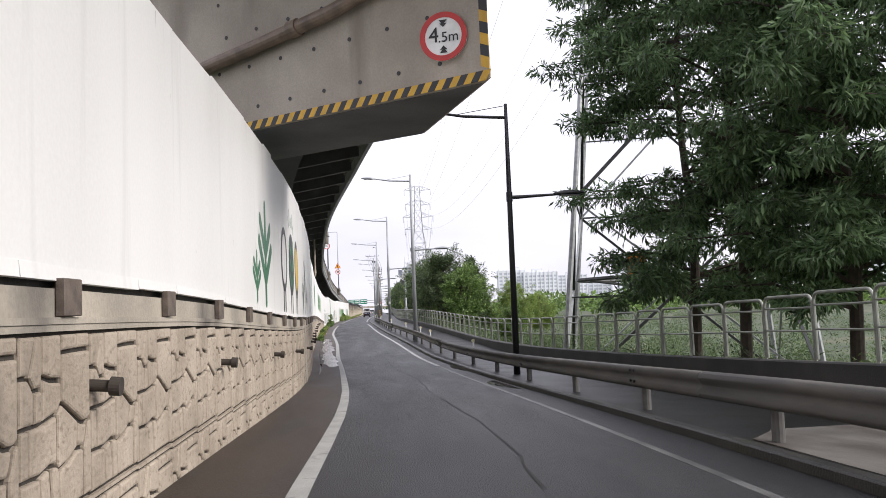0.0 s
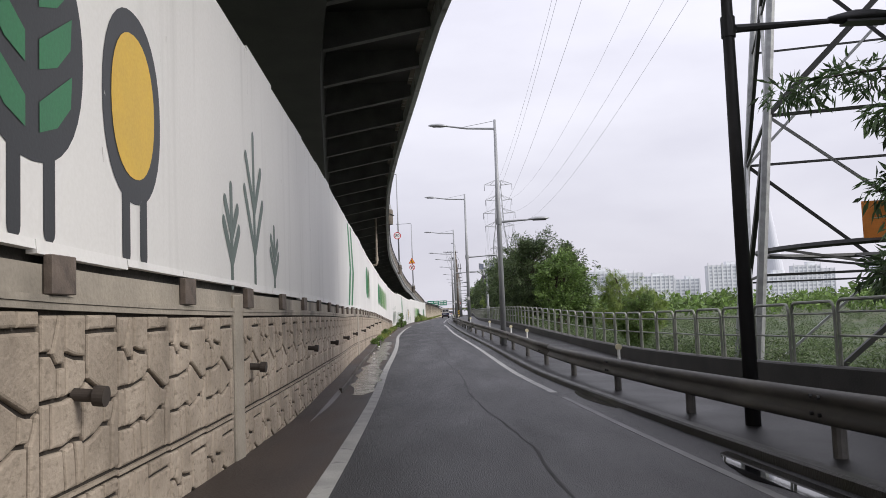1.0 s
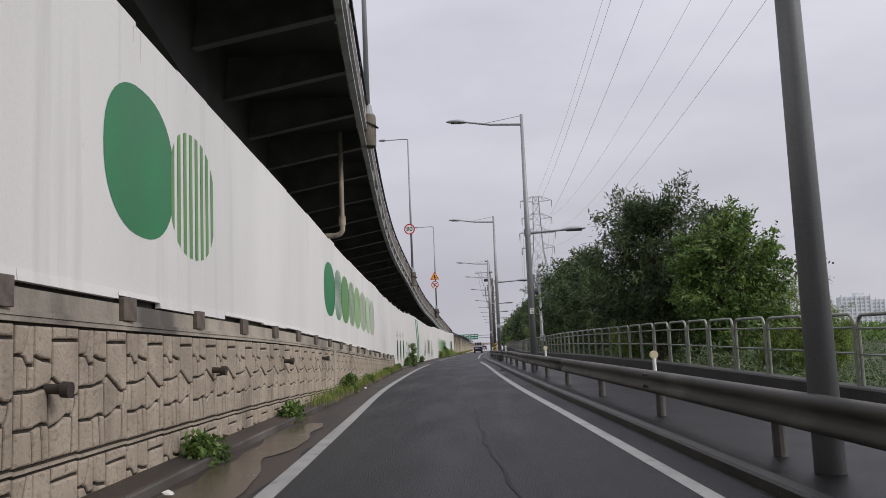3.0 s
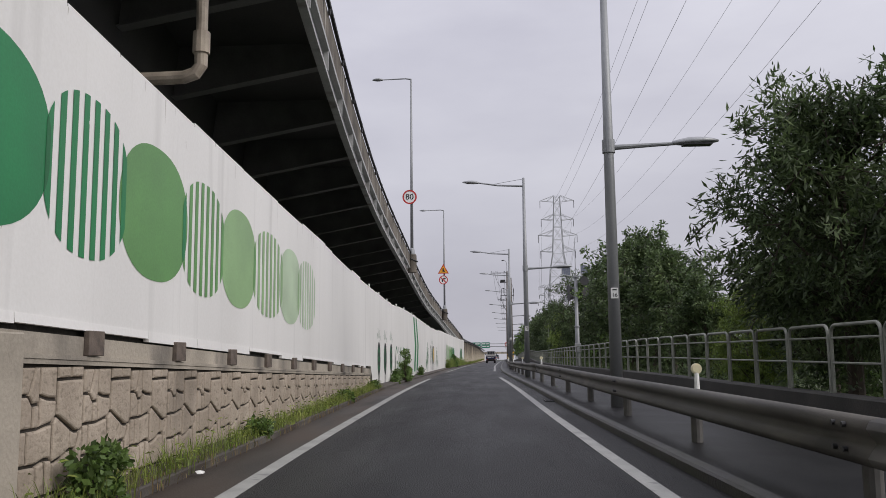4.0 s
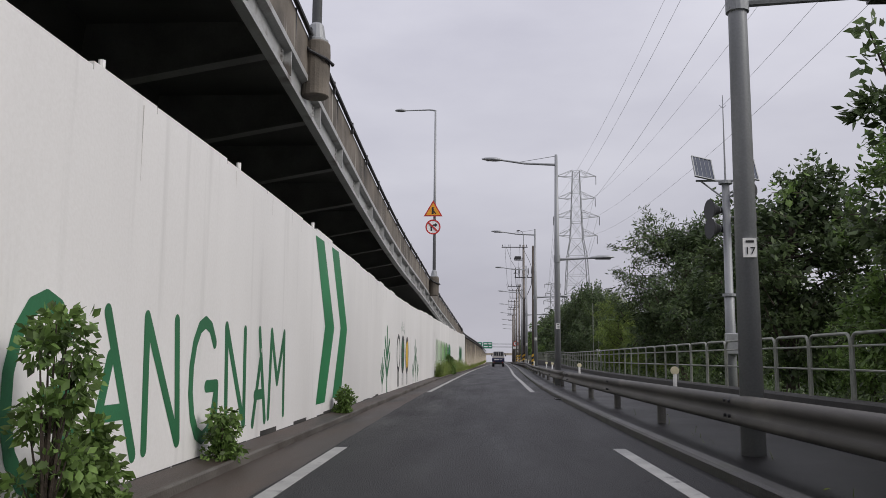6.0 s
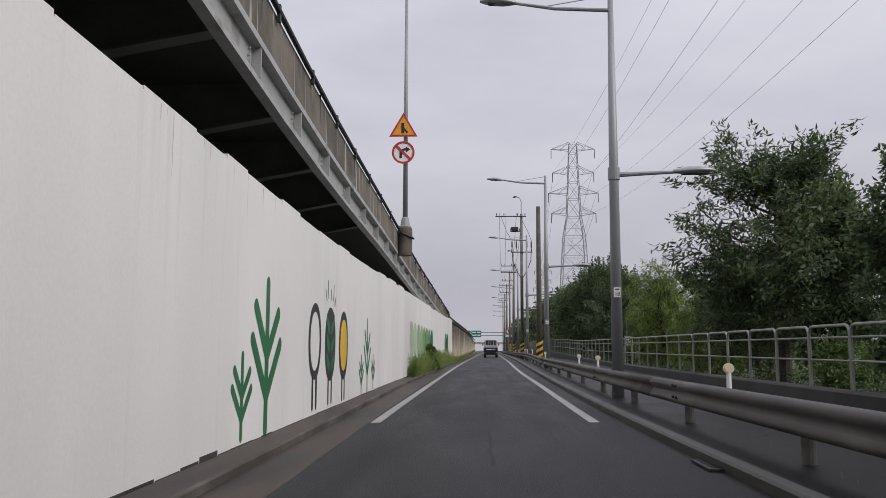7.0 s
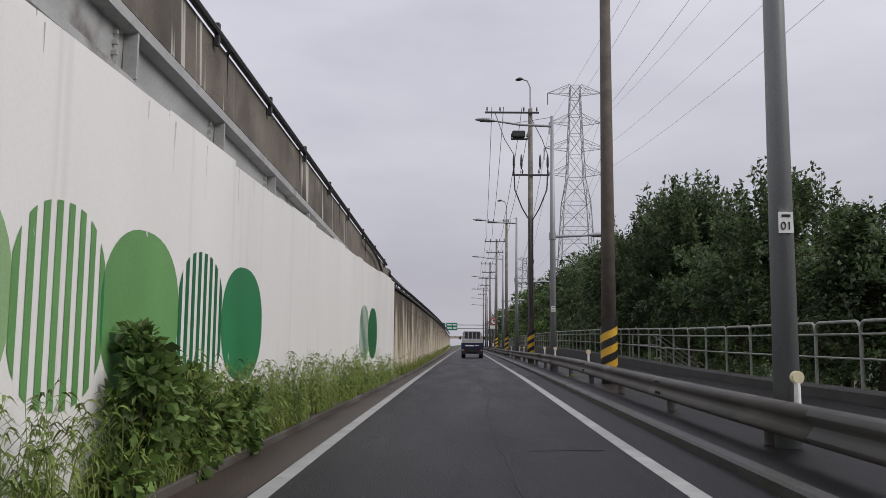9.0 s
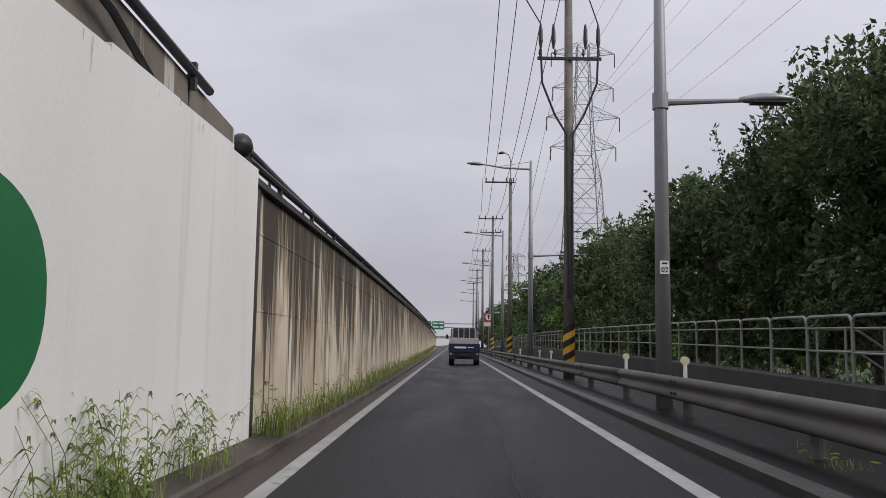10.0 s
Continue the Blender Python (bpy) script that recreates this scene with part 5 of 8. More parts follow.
def wire(name, a, b, sag, r, label, parent=None):
    a, b = Vector(a), Vector(b)
    pts = [a.lerp(b, t) - Vector((0, 0, sag * 4 * t * (1 - t))) for t in steps(0, 1, 1 / 16)]
    bm = bmesh.new()
    tube(bm, pts, r, 5)
    ob = part(name, bm, CABLE)
    return tagged(ob, label, "wire", "overhead wires")


chain = [(2.95, 205.0, 13.7), (3.75, 232.9, 11.6), (4.75, 258.9, 13.0), (5.3, 287.9, 13.0), (5.9, 317.9, 13.0), (6.6, 349.9, 13.0)]
for dx in (-1.2, -0.5, 0.6, 1.2):
    for a, b in zip(chain, chain[1:]):
        wire("overhead_wire", (a[0] + dx * 0.9, a[1], a[2]), (b[0] + dx * 0.8, b[1], b[2]), 0.5, 0.016, "thin black overhead wire between utility poles")


PAINTED_STEEL = plain("dark_painted_steel", (0.035, 0.036, 0.036), 0.5, 0.2)


def lattice_tower(x, y, z0, height, base, top_w, arms, name_label, panels=9, r=0.09, turn=0.0, dark=False):
    t = thing("lattice_tower", name_label, "pylon", "power pylons", at=pose(x, y, z0, 0, 0, turn))

    def half(z):
        k = min(1.0, z / height)
        return (base / 2) * (1 - k) ** 1.15 + top_w / 2 * min(1, k * 1.6) if k < 0.62 else top_w / 2 + (base / 2) * (1 - k) ** 1.15 * 0.6
    corner = ((-1, -1), (1, -1), (1, 1), (-1, 1))
    zs = [height * (1 - (1 - i / panels) ** 1.25) for i in range(panels + 1)]
    for sx, sy in corner:
        bm = bmesh.new()
        tube(bm, [(sx * half(z), sy * half(z), z) for z in zs], [r * 1.35 * (1 - 0.5 * z / height) for z in zs], 6)
        part("leg", bm, LATTICE, t)
    def brace(p, q, rad, m=LATTICE):
        bm = bmesh.new()
        tube(bm, [p, q], rad, 4)
        part("brace", bm, m, t)
    for n, (a, b) in enumerate(zip(zs, zs[1:])):
        ha, hb = half(a), half(b)
        m = PAINTED_STEEL if dark and n < 2 else LATTICE
        for i in range(4):
            p, q = corner[i], corner[(i + 1) % 4]
            brace((p[0] * ha, p[1] * ha, a), (q[0] * hb, q[1] * hb, b), r * (0.9 if dark and n < 2 else 0.6), m)
            brace((q[0] * ha, q[1] * ha, a), (p[0] * hb, p[1] * hb, b), r * 0.6)
            brace((p[0] * hb, p[1] * hb, b), (q[0] * hb, q[1] * hb, b), r * 0.6, m)
            if ha > 1.6:
                brace(((p[0] * ha + p[0] * hb) / 2, (p[1] * ha + p[1] * hb) / 2, (a + b) / 2), ((q[0] * ha + q[0] * hb) / 2, (q[1] * ha + q[1] * hb) / 2, (a + b) / 2), r * 0.45, m)
    for z, w in arms:
        for s in (-1, 1):
            h = half(z)
            tipp = (s * w, 0, z + 0.25)
            bm = bmesh.new()
            tube(bm, [(s * h, -h, z), tipp, (s * h, h, z)], r * 0.7, 4)
            arm = part("crossarm", bm, LATTICE, t)
            for sy in (-1, 1):
                for p, q, rad in (((s * h, sy * h, z + 1.5), tipp, 0.6), ((s * (h + w) / 2, sy * h / 2, z + 0.12), (s * h, sy * h, z + 1.5), 0.5)):
                    bm = bmesh.new()
                    tube(bm, [p, q], r * rad, 4)
                    part("strut", bm, LATTICE, arm)
            bm = bmesh.new()
            tube(bm, [tipp, (tipp[0], 0, z - 1.6)], r * 0.9, 6)
            part("insulator_string", bm, DARKMETAL, arm)
    return t


FAR_ARMS = ((29.5, 4.3), (33.5, 4.8), (37.5, 4.0), (42.2, 4.2))
lattice_tower(18.6, 289, -3, 43.5, 7.0, 1.5, FAR_ARMS, "tall galvanised lattice power pylon with four pairs of crossarms", 12, 0.075)
lattice_tower(34, 560, -3, 43, 8.0, 1.8, FAR_ARMS, "distant galvanised lattice power pylon above the trees", 10, 0.15)
near = lattice_tower(16.4, 57.0, -2.2, 42, 10.6, 2.2, FAR_ARMS, "large lattice pylon with dark lower braces close behind the railing", 6, 0.1, -16, True)
# work platform on the near pylon
bm = bmesh.new()
ring = [(4.6 * math.cos(2 * math.pi * k / 28), 4.6 * math.sin(2 * math.pi * k / 28), 5.1) for k in range(29)]
tube(bm, ring, 0.09, 5, False)
part("anti_climb_ring", bm, PAINTED_STEEL, near, "steel ring frame round the legs")
for k in range(0, 28, 4):
    bm = bmesh.new()
    tube(bm, [ring[k], (ring[k][0] * 0.3, ring[k][1] * 0.3, 4.6)], 0.05, 4)
    part("ring_spoke", bm, PAINTED_STEEL, near)
bm = bmesh.new()
box(bm, (-1.96, -4.6, 5.6), (0.75, 0.05, 0.95))
part("notice_board", bm, plain("orange_board", (0.5, 0.17, 0.03), 0.5), near, "orange notice board")
for k, (xs, zs) in enumerate(((-4.0, 26.8), (4.0, 26.8), (-4.6, 30.8), (4.6, 30.8), (-3.8, 34.8), (3.8, 34.8))):
    wire("power_line", (16.4 + xs, 57.0, zs), (18.6 + xs, 289, zs + 0.2), 6.0, 0.013, "long sagging high-voltage line between pylons")
    wire("power_line", (18.6 + xs, 289, zs + 0.2), (34 + xs, 560, zs + 0.2), 6.0, 0.02, "long sagging high-voltage line between pylons")


# ---- warning post with loudspeakers and solar panels ----
def speaker_post(x, y):
    p = thing("loudspeaker_post", "grey steel post with two solar panels and four dark horn loudspeakers", "loudspeaker post", at=pose(x, y, 0.0))
    bm = bmesh.new()
    tube(bm, [(0, 0, -0.8), (0, 0, 3.0), (0, 0, 3.02), (0, 0, 6.3)], [0.15, 0.14, 0.12, 0.11], 14)
    smooth(part("pole", bm, POLE, p))
    for z, r in ((3.0, 0.19), (6.3, 0.2)):
        bm = bmesh.new()
        tube(bm, [(0, 0, z - 0.04), (0, 0, z + 0.04)], r, 14)
        part("flange", bm, POLE, p)
    bm = bmesh.new()
    tube(bm, [(0, 0, 6.3), (0, 0, 7.6), (0, 0, 8.95)], [0.03, 0.022, 0.01], 6)
    mast = part("antenna", bm, POLE, p)
    for s in (-1, 1):
        bm = bmesh.new()
        tube(bm, [(0, 0, 8.55), (s * 0.1, 0, 8.65)], 0.008, 5)
        part("prong", bm, POLE, mast)
    blue = plain("solar_cell", (0.05, 0.06, 0.085), 0.2)
    bm = bmesh.new()
    box(bm, (0, 0, 6.36), (1.7, 0.06, 0.05))
    part("cross_beam", bm, POLE, p)
    for s in (-1, 1):
        bm = bmesh.new()
        tube(bm, [(s * 0.08, 0, 5.85), (s * 0.7, 0, 6.34)], 0.025, 6)
        part("bracket", bm, POLE, p)
        bm = bmesh.new()
        box(bm, (0, 0, 0), (0.6, 0.03, 0.85))
        pan = part("solar_panel", bm, blue, p, "dark solar panel in a metal frame")
        pan.matrix_basis = pose(s * 0.63, 0.02, 6.74, -33, 10, 12)
        bm = bmesh.new()
        for fx, fz, wx_, wz in ((0, 0.425, 0.64, 0.03), (0, -0.425, 0.64, 0.03), (0.3, 0, 0.03, 0.85), (-0.3, 0, 0.03, 0.85)):
            box(bm, (fx, -0.005, fz), (wx_, 0.05, wz))
        part("frame", bm, LATTICE, pan)
        for k in range(4):
            bm = bmesh.new()
            box(bm, (-0.2 + 0.133 * k, -0.018, 0), (0.008, 0.006, 0.82))
            part("cell_strip", bm, LATTICE, pan)
    for hx, hy, z, turn in ((0.5, -0.1, 6.02, 12), (0.48, -0.1, 5.28, 35), (-0.3, 0.05, 5.5, -75), (-0.3, 0.05, 4.95, -75)):
        h = pose(hx, hy, z, 0, 0, turn)
        bm = bmesh.new()
        tube(bm, [h @ Vector((0, 0.34, 0)), h @ Vector((0, 0.1, 0)), h @ Vector((0, -0.08, 0)), h @ Vector((0, -0.2, 0)), h @ Vector((0, -0.205, 0)), h @ Vector((0, -0.05, 0))], [0.08, 0.11, 0.2, 0.31, 0.295, 0.14], 20, False)
        horn = part("horn", bm, DARKMETAL, p, "dark horn loudspeaker")
        bm = bmesh.new()
        tube(bm, [h @ Vector((0, 0.1, 0)), h @ Vector((0, -0.1, 0)), h @ Vector((0, -0.13, 0))], [0.12, 0.06, 0.03], 12)
        part("throat", bm, LAMPGLASS, horn)
        bm = bmesh.new()
        tube(bm, [h @ Vector((0, 0.2, 0)), Vector((0, 0, z))], 0.025, 6)
        part("arm", bm, POLE, horn)
    bm = bmesh.new()
    box(bm, (0.0, -0.2, 1.6), (0.4, 0.25, 0.6))
    bmesh.ops.bevel(bm, geom=bm.edges[:], offset=0.02, segments=1, affect="EDGES")
    part("control_box", bm, LAMPGLASS, p)


speaker_post(6.95, 135.1)


# ---- camera cabinet behind the railing ----
def camera_cabinet(x, y):
    c = thing("camera_cabinet", "white equipment box on an open steel frame behind the railing", "cabinet", at=pose(x, y, 0))
    bm = bmesh.new()
    box(bm, (0, 0, 1.52), (0.4, 0.3, 0.5))
    bmesh.ops.bevel(bm, geom=bm.edges[:], offset=0.02, segments=2, affect="EDGES")
    body = part("body", bm, WHITE, c)
    bm = bmesh.new()
    box(bm, (0, 0, 1.785), (0.46, 0.36, 0.03))
    part("rain_hood", bm, WHITE, body)
    for k in range(8):
        bm = bmesh.new()
        box(bm, (-0.14 + 0.04 * k, -0.154, 1.34), (0.014, 0.012, 0.07))
        part("vent_slot", bm, DARKMETAL, body, "dark vent slot")
    for dx in (-0.28, 0.2):
        for dy in (-0.18, 0.18):
            bm = bmesh.new()
            tube(bm, [(dx, dy, -1.2), (dx, dy, 1.26)], 0.02, 8)
            part("leg", bm, FENCE, c)
    for z in (0.42, 0.72, 1.24):
        bm = bmesh.new()
        tube(bm, [(-0.28, -0.18, z), (0.2, -0.18, z), (0.2, 0.18, z), (-0.28, 0.18, z), (-0.28, -0.18, z)], 0.016, 8)
        part("cross_bar", bm, FENCE, c)
    p = thing("camera_post", "pale steel post with a gooseneck arm and a white dome camera", "camera", at=pose(x + 0.46, y + 0.5, 0))
    bm = bmesh.new()
    tube(bm, [(0, 0, -1.4), (0, 0, 1.5), (0, 0, 1.52), (0, 0, 1.84)], [0.05, 0.05, 0.065, 0.065], 12)
    part("post", bm, FENCE, p)
    bm = bmesh.new()
    tube(bm, [(0, 0, 1.8)] + [(0.15 - 0.15 * math.cos(radians(a)), 0, 2.05 + 0.13 * math.sin(radians(a))) for a in range(0, 181, 18)], 0.022, 8)
    neck = part("gooseneck", bm, FENCE, p)
    bm = bmesh.new()
    tube(bm, [(0.3, 0, 2.08), (0.3, 0, 2.03), (0.3, 0, 1.97), (0.3, 0, 1.9)], [0.04, 0.1, 0.125, 0.11], 16)
    smooth(part("camera_housing", bm, WHITE, neck))
    bm = bmesh.new()
    tube(bm, [(0.3, 0, 1.9), (0.3, 0, 1.85), (0.3, 0, 1.81)], [0.09, 0.075, 0.025], 14)
    part("lens_dome", bm, BLACK, neck)
    for dx, dy, h in ((-0.38, 0.6, 5.2), (-0.02, 0.45, 2.8)):
        p = thing("thin_pole", "thin grey steel pole behind the railing", "pole", "thin poles by the cabinet", at=pose(x + dx, y + dy, 0))
        bm = bmesh.new()
        tube(bm, [(0, 0, -1.4), (0, 0, h)], [0.035, 0.022], 8)
        part("pole", bm, FENCE, p)
    g = thing("garden_light", "small grey post light beside the dome camera", "lamp", at=pose(x + 1.15, y + 0.5, 0))
    bm = bmesh.new()
    tube(bm, [(0, 0, -1.4), (0, 0, 1.84)], 0.03, 8)
    part("post", bm, FENCE, g)
    bm = bmesh.new()
    tube(bm, [(0, 0, 1.84), (0, 0, 1.92), (0, 0, 1.95), (0, 0, 2.03)], [0.1, 0.14, 0.07, 0.03], 12)
    part("shade", bm, DARKMETAL, g)
    k = thing("grey_enclosure", "low grey equipment enclosure on the bank behind the railing", "enclosure", at=pose(x + 1.3, y + 1.1, -0.55))
    bm = bmesh.new()
    box(bm, (0, 0, 0.75), (1.2, 0.8, 1.4))
    bmesh.ops.bevel(bm, geom=bm.edges[:], offset=0.05, segments=2, affect="EDGES")
    part("body", bm, FASCIA, k)
    bm = bmesh.new()
    box(bm, (0, 0, 1.48), (1.34, 0.92, 0.07))
    part("lid", bm, FENCE, k)


camera_cabinet(8.15, 173.4)


# ---- stairs gap and cabinet by the railing ----
def stair_rail(x, y):
    """Two handrails that run level and then down a flight towards the river."""
    s = thing("stair_handrail", "pale steel handrails leading down steps behind the railing", "handrail", at=pose(x, y, 0))
    for dy in (0.0, -1.15):
        for dz in (0.0, 0.42):
            bm = bmesh.new()
            tube(bm, [(-0.75, dy, 1.5 - dz), (0, dy, 1.5 - dz), (0.12, dy, 1.46 - dz), (2.0, dy, 0.2 - dz)], 0.026, 8)
            part("bar", bm, FENCE, s)
        for dx in (-0.7, 0.0, 0.65, 1.3, 1.9):
            bm = bmesh.new()
            top = 1.5 - 0.66 * max(0, dx)
            tube(bm, [(dx, dy, top - 1.35), (dx, dy, top)], 0.026, 8)
            part("post", bm, FENCE, s)
    for k in range(7):
        bm = bmesh.new()
        box(bm, (0.2 + 0.28 * k, -0.57, 0.32 - 0.18 * k), (0.3, 1.2, 0.18))
        part("step", bm, DARKKERB, s, "concrete step")


stair_rail(7.95, 195.6)


def far_sign(x, y, z):
    s = thing("distant_road_sign", "round red-rimmed sign above a white plate on a pole", "road sign", at=pose(x, y, 0))
    bm = bmesh.new()
    tube(bm, [(0, 0.06, 0), (0, 0.06, z + 0.5)], 0.05, 8)
    part("pole", bm, POLE, s)
    part("plate", round_disc(0.45, 0.02), WHITE, s).location = (0, 0, z)
    part("rim", ring_plate(0.33, 0.455, -0.012), RED, s, "red rim").location = (0, 0, z)
    bm = bmesh.new()
    box(bm, (0, 0, z - 0.72), (0.95, 0.03, 0.4))
    part("lower_plate", bm, WHITE, s)
    part("arrow", flat_shape([(-0.06, -0.2), (0.06, -0.2), (0.06, 0.08), (0.18, 0.08), (0, 0.28), (-0.18, 0.08), (-0.06, 0.08)], 0.006), BLACK, s).location = (0, -0.01, z)


far_sign(lane_x(265) + 3.1, 265, 3.6)


def gantry(y):
    g = thing("gantry_sign", "green direction boards on a steel gantry across the road", "road sign", at=pose(-1.9, y, 0))
    for x in (-7.5, 13):
        bm = bmesh.new()
        tube(bm, [(x, 0, -3.5), (x, 0, 6.2)], 0.2, 10)
        part("column", bm, POLE, g)
    for z in (4.6, 5.6):
        bm = bmesh.new()
        tube(bm, [(-7.5, 0, z), (13, 0, z)], 0.12, 8)
        part("beam", bm, POLE, g)
    for x, w in ((-2.6, 4.9), (1.7, 3.1)):
        bm = bmesh.new()
        box(bm, (x, -0.3, 5.1), (w, 0.08, 2.1))
        b = part("board", bm, SIGNGREEN, g, "green board with pale lettering bars")
        for bx, bz, bw in ((-0.22, 0.5, 0.4), (0.25, 0.5, 0.35), (-0.2, -0.4, 0.45), (0.27, -0.4, 0.3)):
            bm = bmesh.new()
            box(bm, (x + bx * w, -0.35, 5.1 + bz), (bw * w, 0.03, 0.34))
            part("print_bar", bm, WHITE, b)


gantry(400)


def overpass(y):
    o = thing("far_overpass", "pale concrete overpass crossing the road in the distance", "bridge", at=pose(0, y, 0))
    bm = bmesh.new()
    box(bm, (20, 0, 3.0), (260, 9, 1.3))
    part("deck", bm, COPING, o)
    for x in (-60, -25, 30, 70, 110):
        bm = bmesh.new()
        box(bm, (x, 0, -0.8), (2.2, 4, 6.6))
        part("pier", bm, COPING, o)


overpass(640)


# ---- vegetation ----
def leaf_material(name, c1, c2):
    m = surface(name, c1, c2, 1.3, (0.45, 0.65), 0.0, 20, vary=0.15)
    n, l = m.node_tree.nodes, m.node_tree.links
    p = n["Principled BSDF"]
    geo = n.new("ShaderNodeNewGeometry")
    mr = n.new("ShaderNodeMapRange")
    mr.inputs["To Min"].default_value, mr.inputs["To Max"].default_value = 0.45, 1.9
    hs = n.new("ShaderNodeHueSaturation")
    src = p.inputs["Base Color"].links[0].from_socket
    l.new(geo.outputs["Random Per Island"], mr.inputs["Value"])
    l.new(mr.outputs[0], hs.inputs["Value"])
    l.new(src, hs.inputs["Color"])
    l.new(hs.outputs[0], p.inputs["Base Color"])
    tr = n.new("ShaderNodeBsdfTranslucent")
    mx = n.new("ShaderNodeMixShader")
    mx.inputs[0].default_value = 0.42
    l.new(hs.outputs[0], tr.inputs["Color"])
    l.new(p.outputs[0], mx.inputs[1])
    l.new(tr.outputs[0], mx.inputs[2])
    l.new(mx.outputs[0], n["Material Output"].inputs["Surface"])
    return m


LEAF = leaf_material("leaf_green", (0.07, 0.122, 0.03), (0.14, 0.21, 0.057))
LEAF_DARK = leaf_material("leaf_dark", (0.048, 0.077, 0.03), (0.102, 0.14, 0.057))
LEAF_LIGHT = leaf_material("leaf_light", (0.11, 0.17, 0.03), (0.2, 0.26, 0.06))
LEAF_FERN = leaf_material("leaf_fern", (0.06, 0.105, 0.045), (0.115, 0.175, 0.075))
GRASS = leaf_material("grass_blade", (0.12, 0.175, 0.03), (0.25, 0.29, 0.075))
WEED = leaf_material("weed_leaf", (0.11, 0.16, 0.034), (0.21, 0.26, 0.07))
STRAW = leaf_material("dry_straw", (0.2, 0.15, 0.07), (0.3, 0.22, 0.11))


def leaves_mesh(name, clumps, per, size, material, seed, droop=0.0, slim=0.45, squash=0.7):
    """Many folded leaf blades round clump centres (place, radius), as one mesh."""
    rg = np.random.RandomState(seed)
    C = np.array([c[0] for c in clumps], float)
    R = np.array([c[1] for c in clumps], float)
    n = per * len(C)
    idx = np.repeat(np.arange(len(C)), per)
    d = rg.normal(size=(n, 3))
    d /= np.linalg.norm(d, axis=1, keepdims=True)
    rad = R[idx] * rg.uniform(0.25, 1.0, n) ** 0.6
    pos = C[idx] + d * rad[:, None] * np.array([1, 1, squash])
    ax = d * 0.8 + rg.normal(size=(n, 3)) * 0.6 + np.array([0, 0, -droop])
    ax /= np.linalg.norm(ax, axis=1, keepdims=True)
    sd = np.cross(ax, rg.normal(size=(n, 3)))
    sd /= np.linalg.norm(sd, axis=1, keepdims=True)
    up = np.cross(ax, sd)
    ln = size * rg.uniform(0.6, 1.35, n)[:, None]
    a = pos
    b = pos + ax * ln * 0.5 + sd * ln * slim * 0.5 + up * ln * 0.06
    c = pos + ax * ln
    e = pos + ax * ln * 0.5 - sd * ln * slim * 0.5 + up * ln * 0.06
    verts = np.stack([a, b, c, e], 1).reshape(-1, 3)
    base = np.arange(n)[:, None] * 4
    tris = np.concatenate([base + np.array([0, 1, 2]), base + np.array([0, 2, 3])], 1).reshape(-1, 3)
    me = bpy.data.meshes.new(name)
    me.vertices.add(len(verts))
    me.vertices.foreach_set("co", verts.ravel())
    me.loops.add(len(tris) * 3)
    me.loops.foreach_set("vertex_index", tris.ravel())
    me.polygons.add(len(tris))
    me.polygons.foreach_set("loop_start", np.arange(len(tris)) * 3)
    me.polygons.foreach_set("loop_total", np.full(len(tris), 3))
    me.update(calc_edges=True)
    me.materials.append(material)
    return me


def twig_mesh(name, twigs, per, size, material, seed, droop=0.3, slim=0.4, spread=0.17):
    """Leaf blades set along twigs (start, end), as one mesh."""
    rg = np.random.RandomState(seed)
    A, B = np.array([t[0] for t in twigs], float), np.array([t[1] for t in twigs], float)
    n = per * len(A)
    i = np.repeat(np.arange(len(A)), per)
    u = rg.uniform(0, 1, n) ** 0.8
    d = B[i] - A[i]
    d /= np.linalg.norm(d, axis=1, keepdims=True)
    off = rg.normal(size=(n, 3)) * (spread * (1.15 - 0.75 * u))[:, None]
    pos = A[i] + (B[i] - A[i]) * u[:, None] + off
    ax = d * 0.7 + rg.normal(size=(n, 3)) * 0.65 + np.array([0, 0, -droop])
    ax /= np.linalg.norm(ax, axis=1, keepdims=True)
    sd = np.cross(ax, rg.normal(size=(n, 3)) * 0.6 + np.array([0, 0, 1.0]))
    sd /= np.linalg.norm(sd, axis=1, keepdims=True)
    up = np.cross(ax, sd)
    ln = size * rg.uniform(0.6, 1.35, n)[:, None]
    b = pos + ax * ln * 0.45 + sd * ln * slim * 0.5 + up * ln * 0.07
    c = pos + ax * ln
    e = pos + ax * ln * 0.45 - sd * ln * slim * 0.5 + up * ln * 0.07
    verts = np.stack([pos, b, c, e], 1).reshape(-1, 3)
    k = np.arange(n)[:, None] * 4
    tris = np.concatenate([k + np.array([0, 1, 2]), k + np.array([0, 2, 3])], 1).reshape(-1, 3)
    me = bpy.data.meshes.new(name)
    me.vertices.add(len(verts))
    me.vertices.foreach_set("co", verts.ravel())
    me.loops.add(len(tris) * 3)
    me.loops.foreach_set("vertex_index", tris.ravel())
    me.polygons.add(len(tris))
    me.polygons.foreach_set("loop_start", np.arange(len(tris)) * 3)
    me.polygons.foreach_set("loop_total", np.full(len(tris), 3))
    me.update(calc_edges=True)
    me.materials.append(material)
    return me


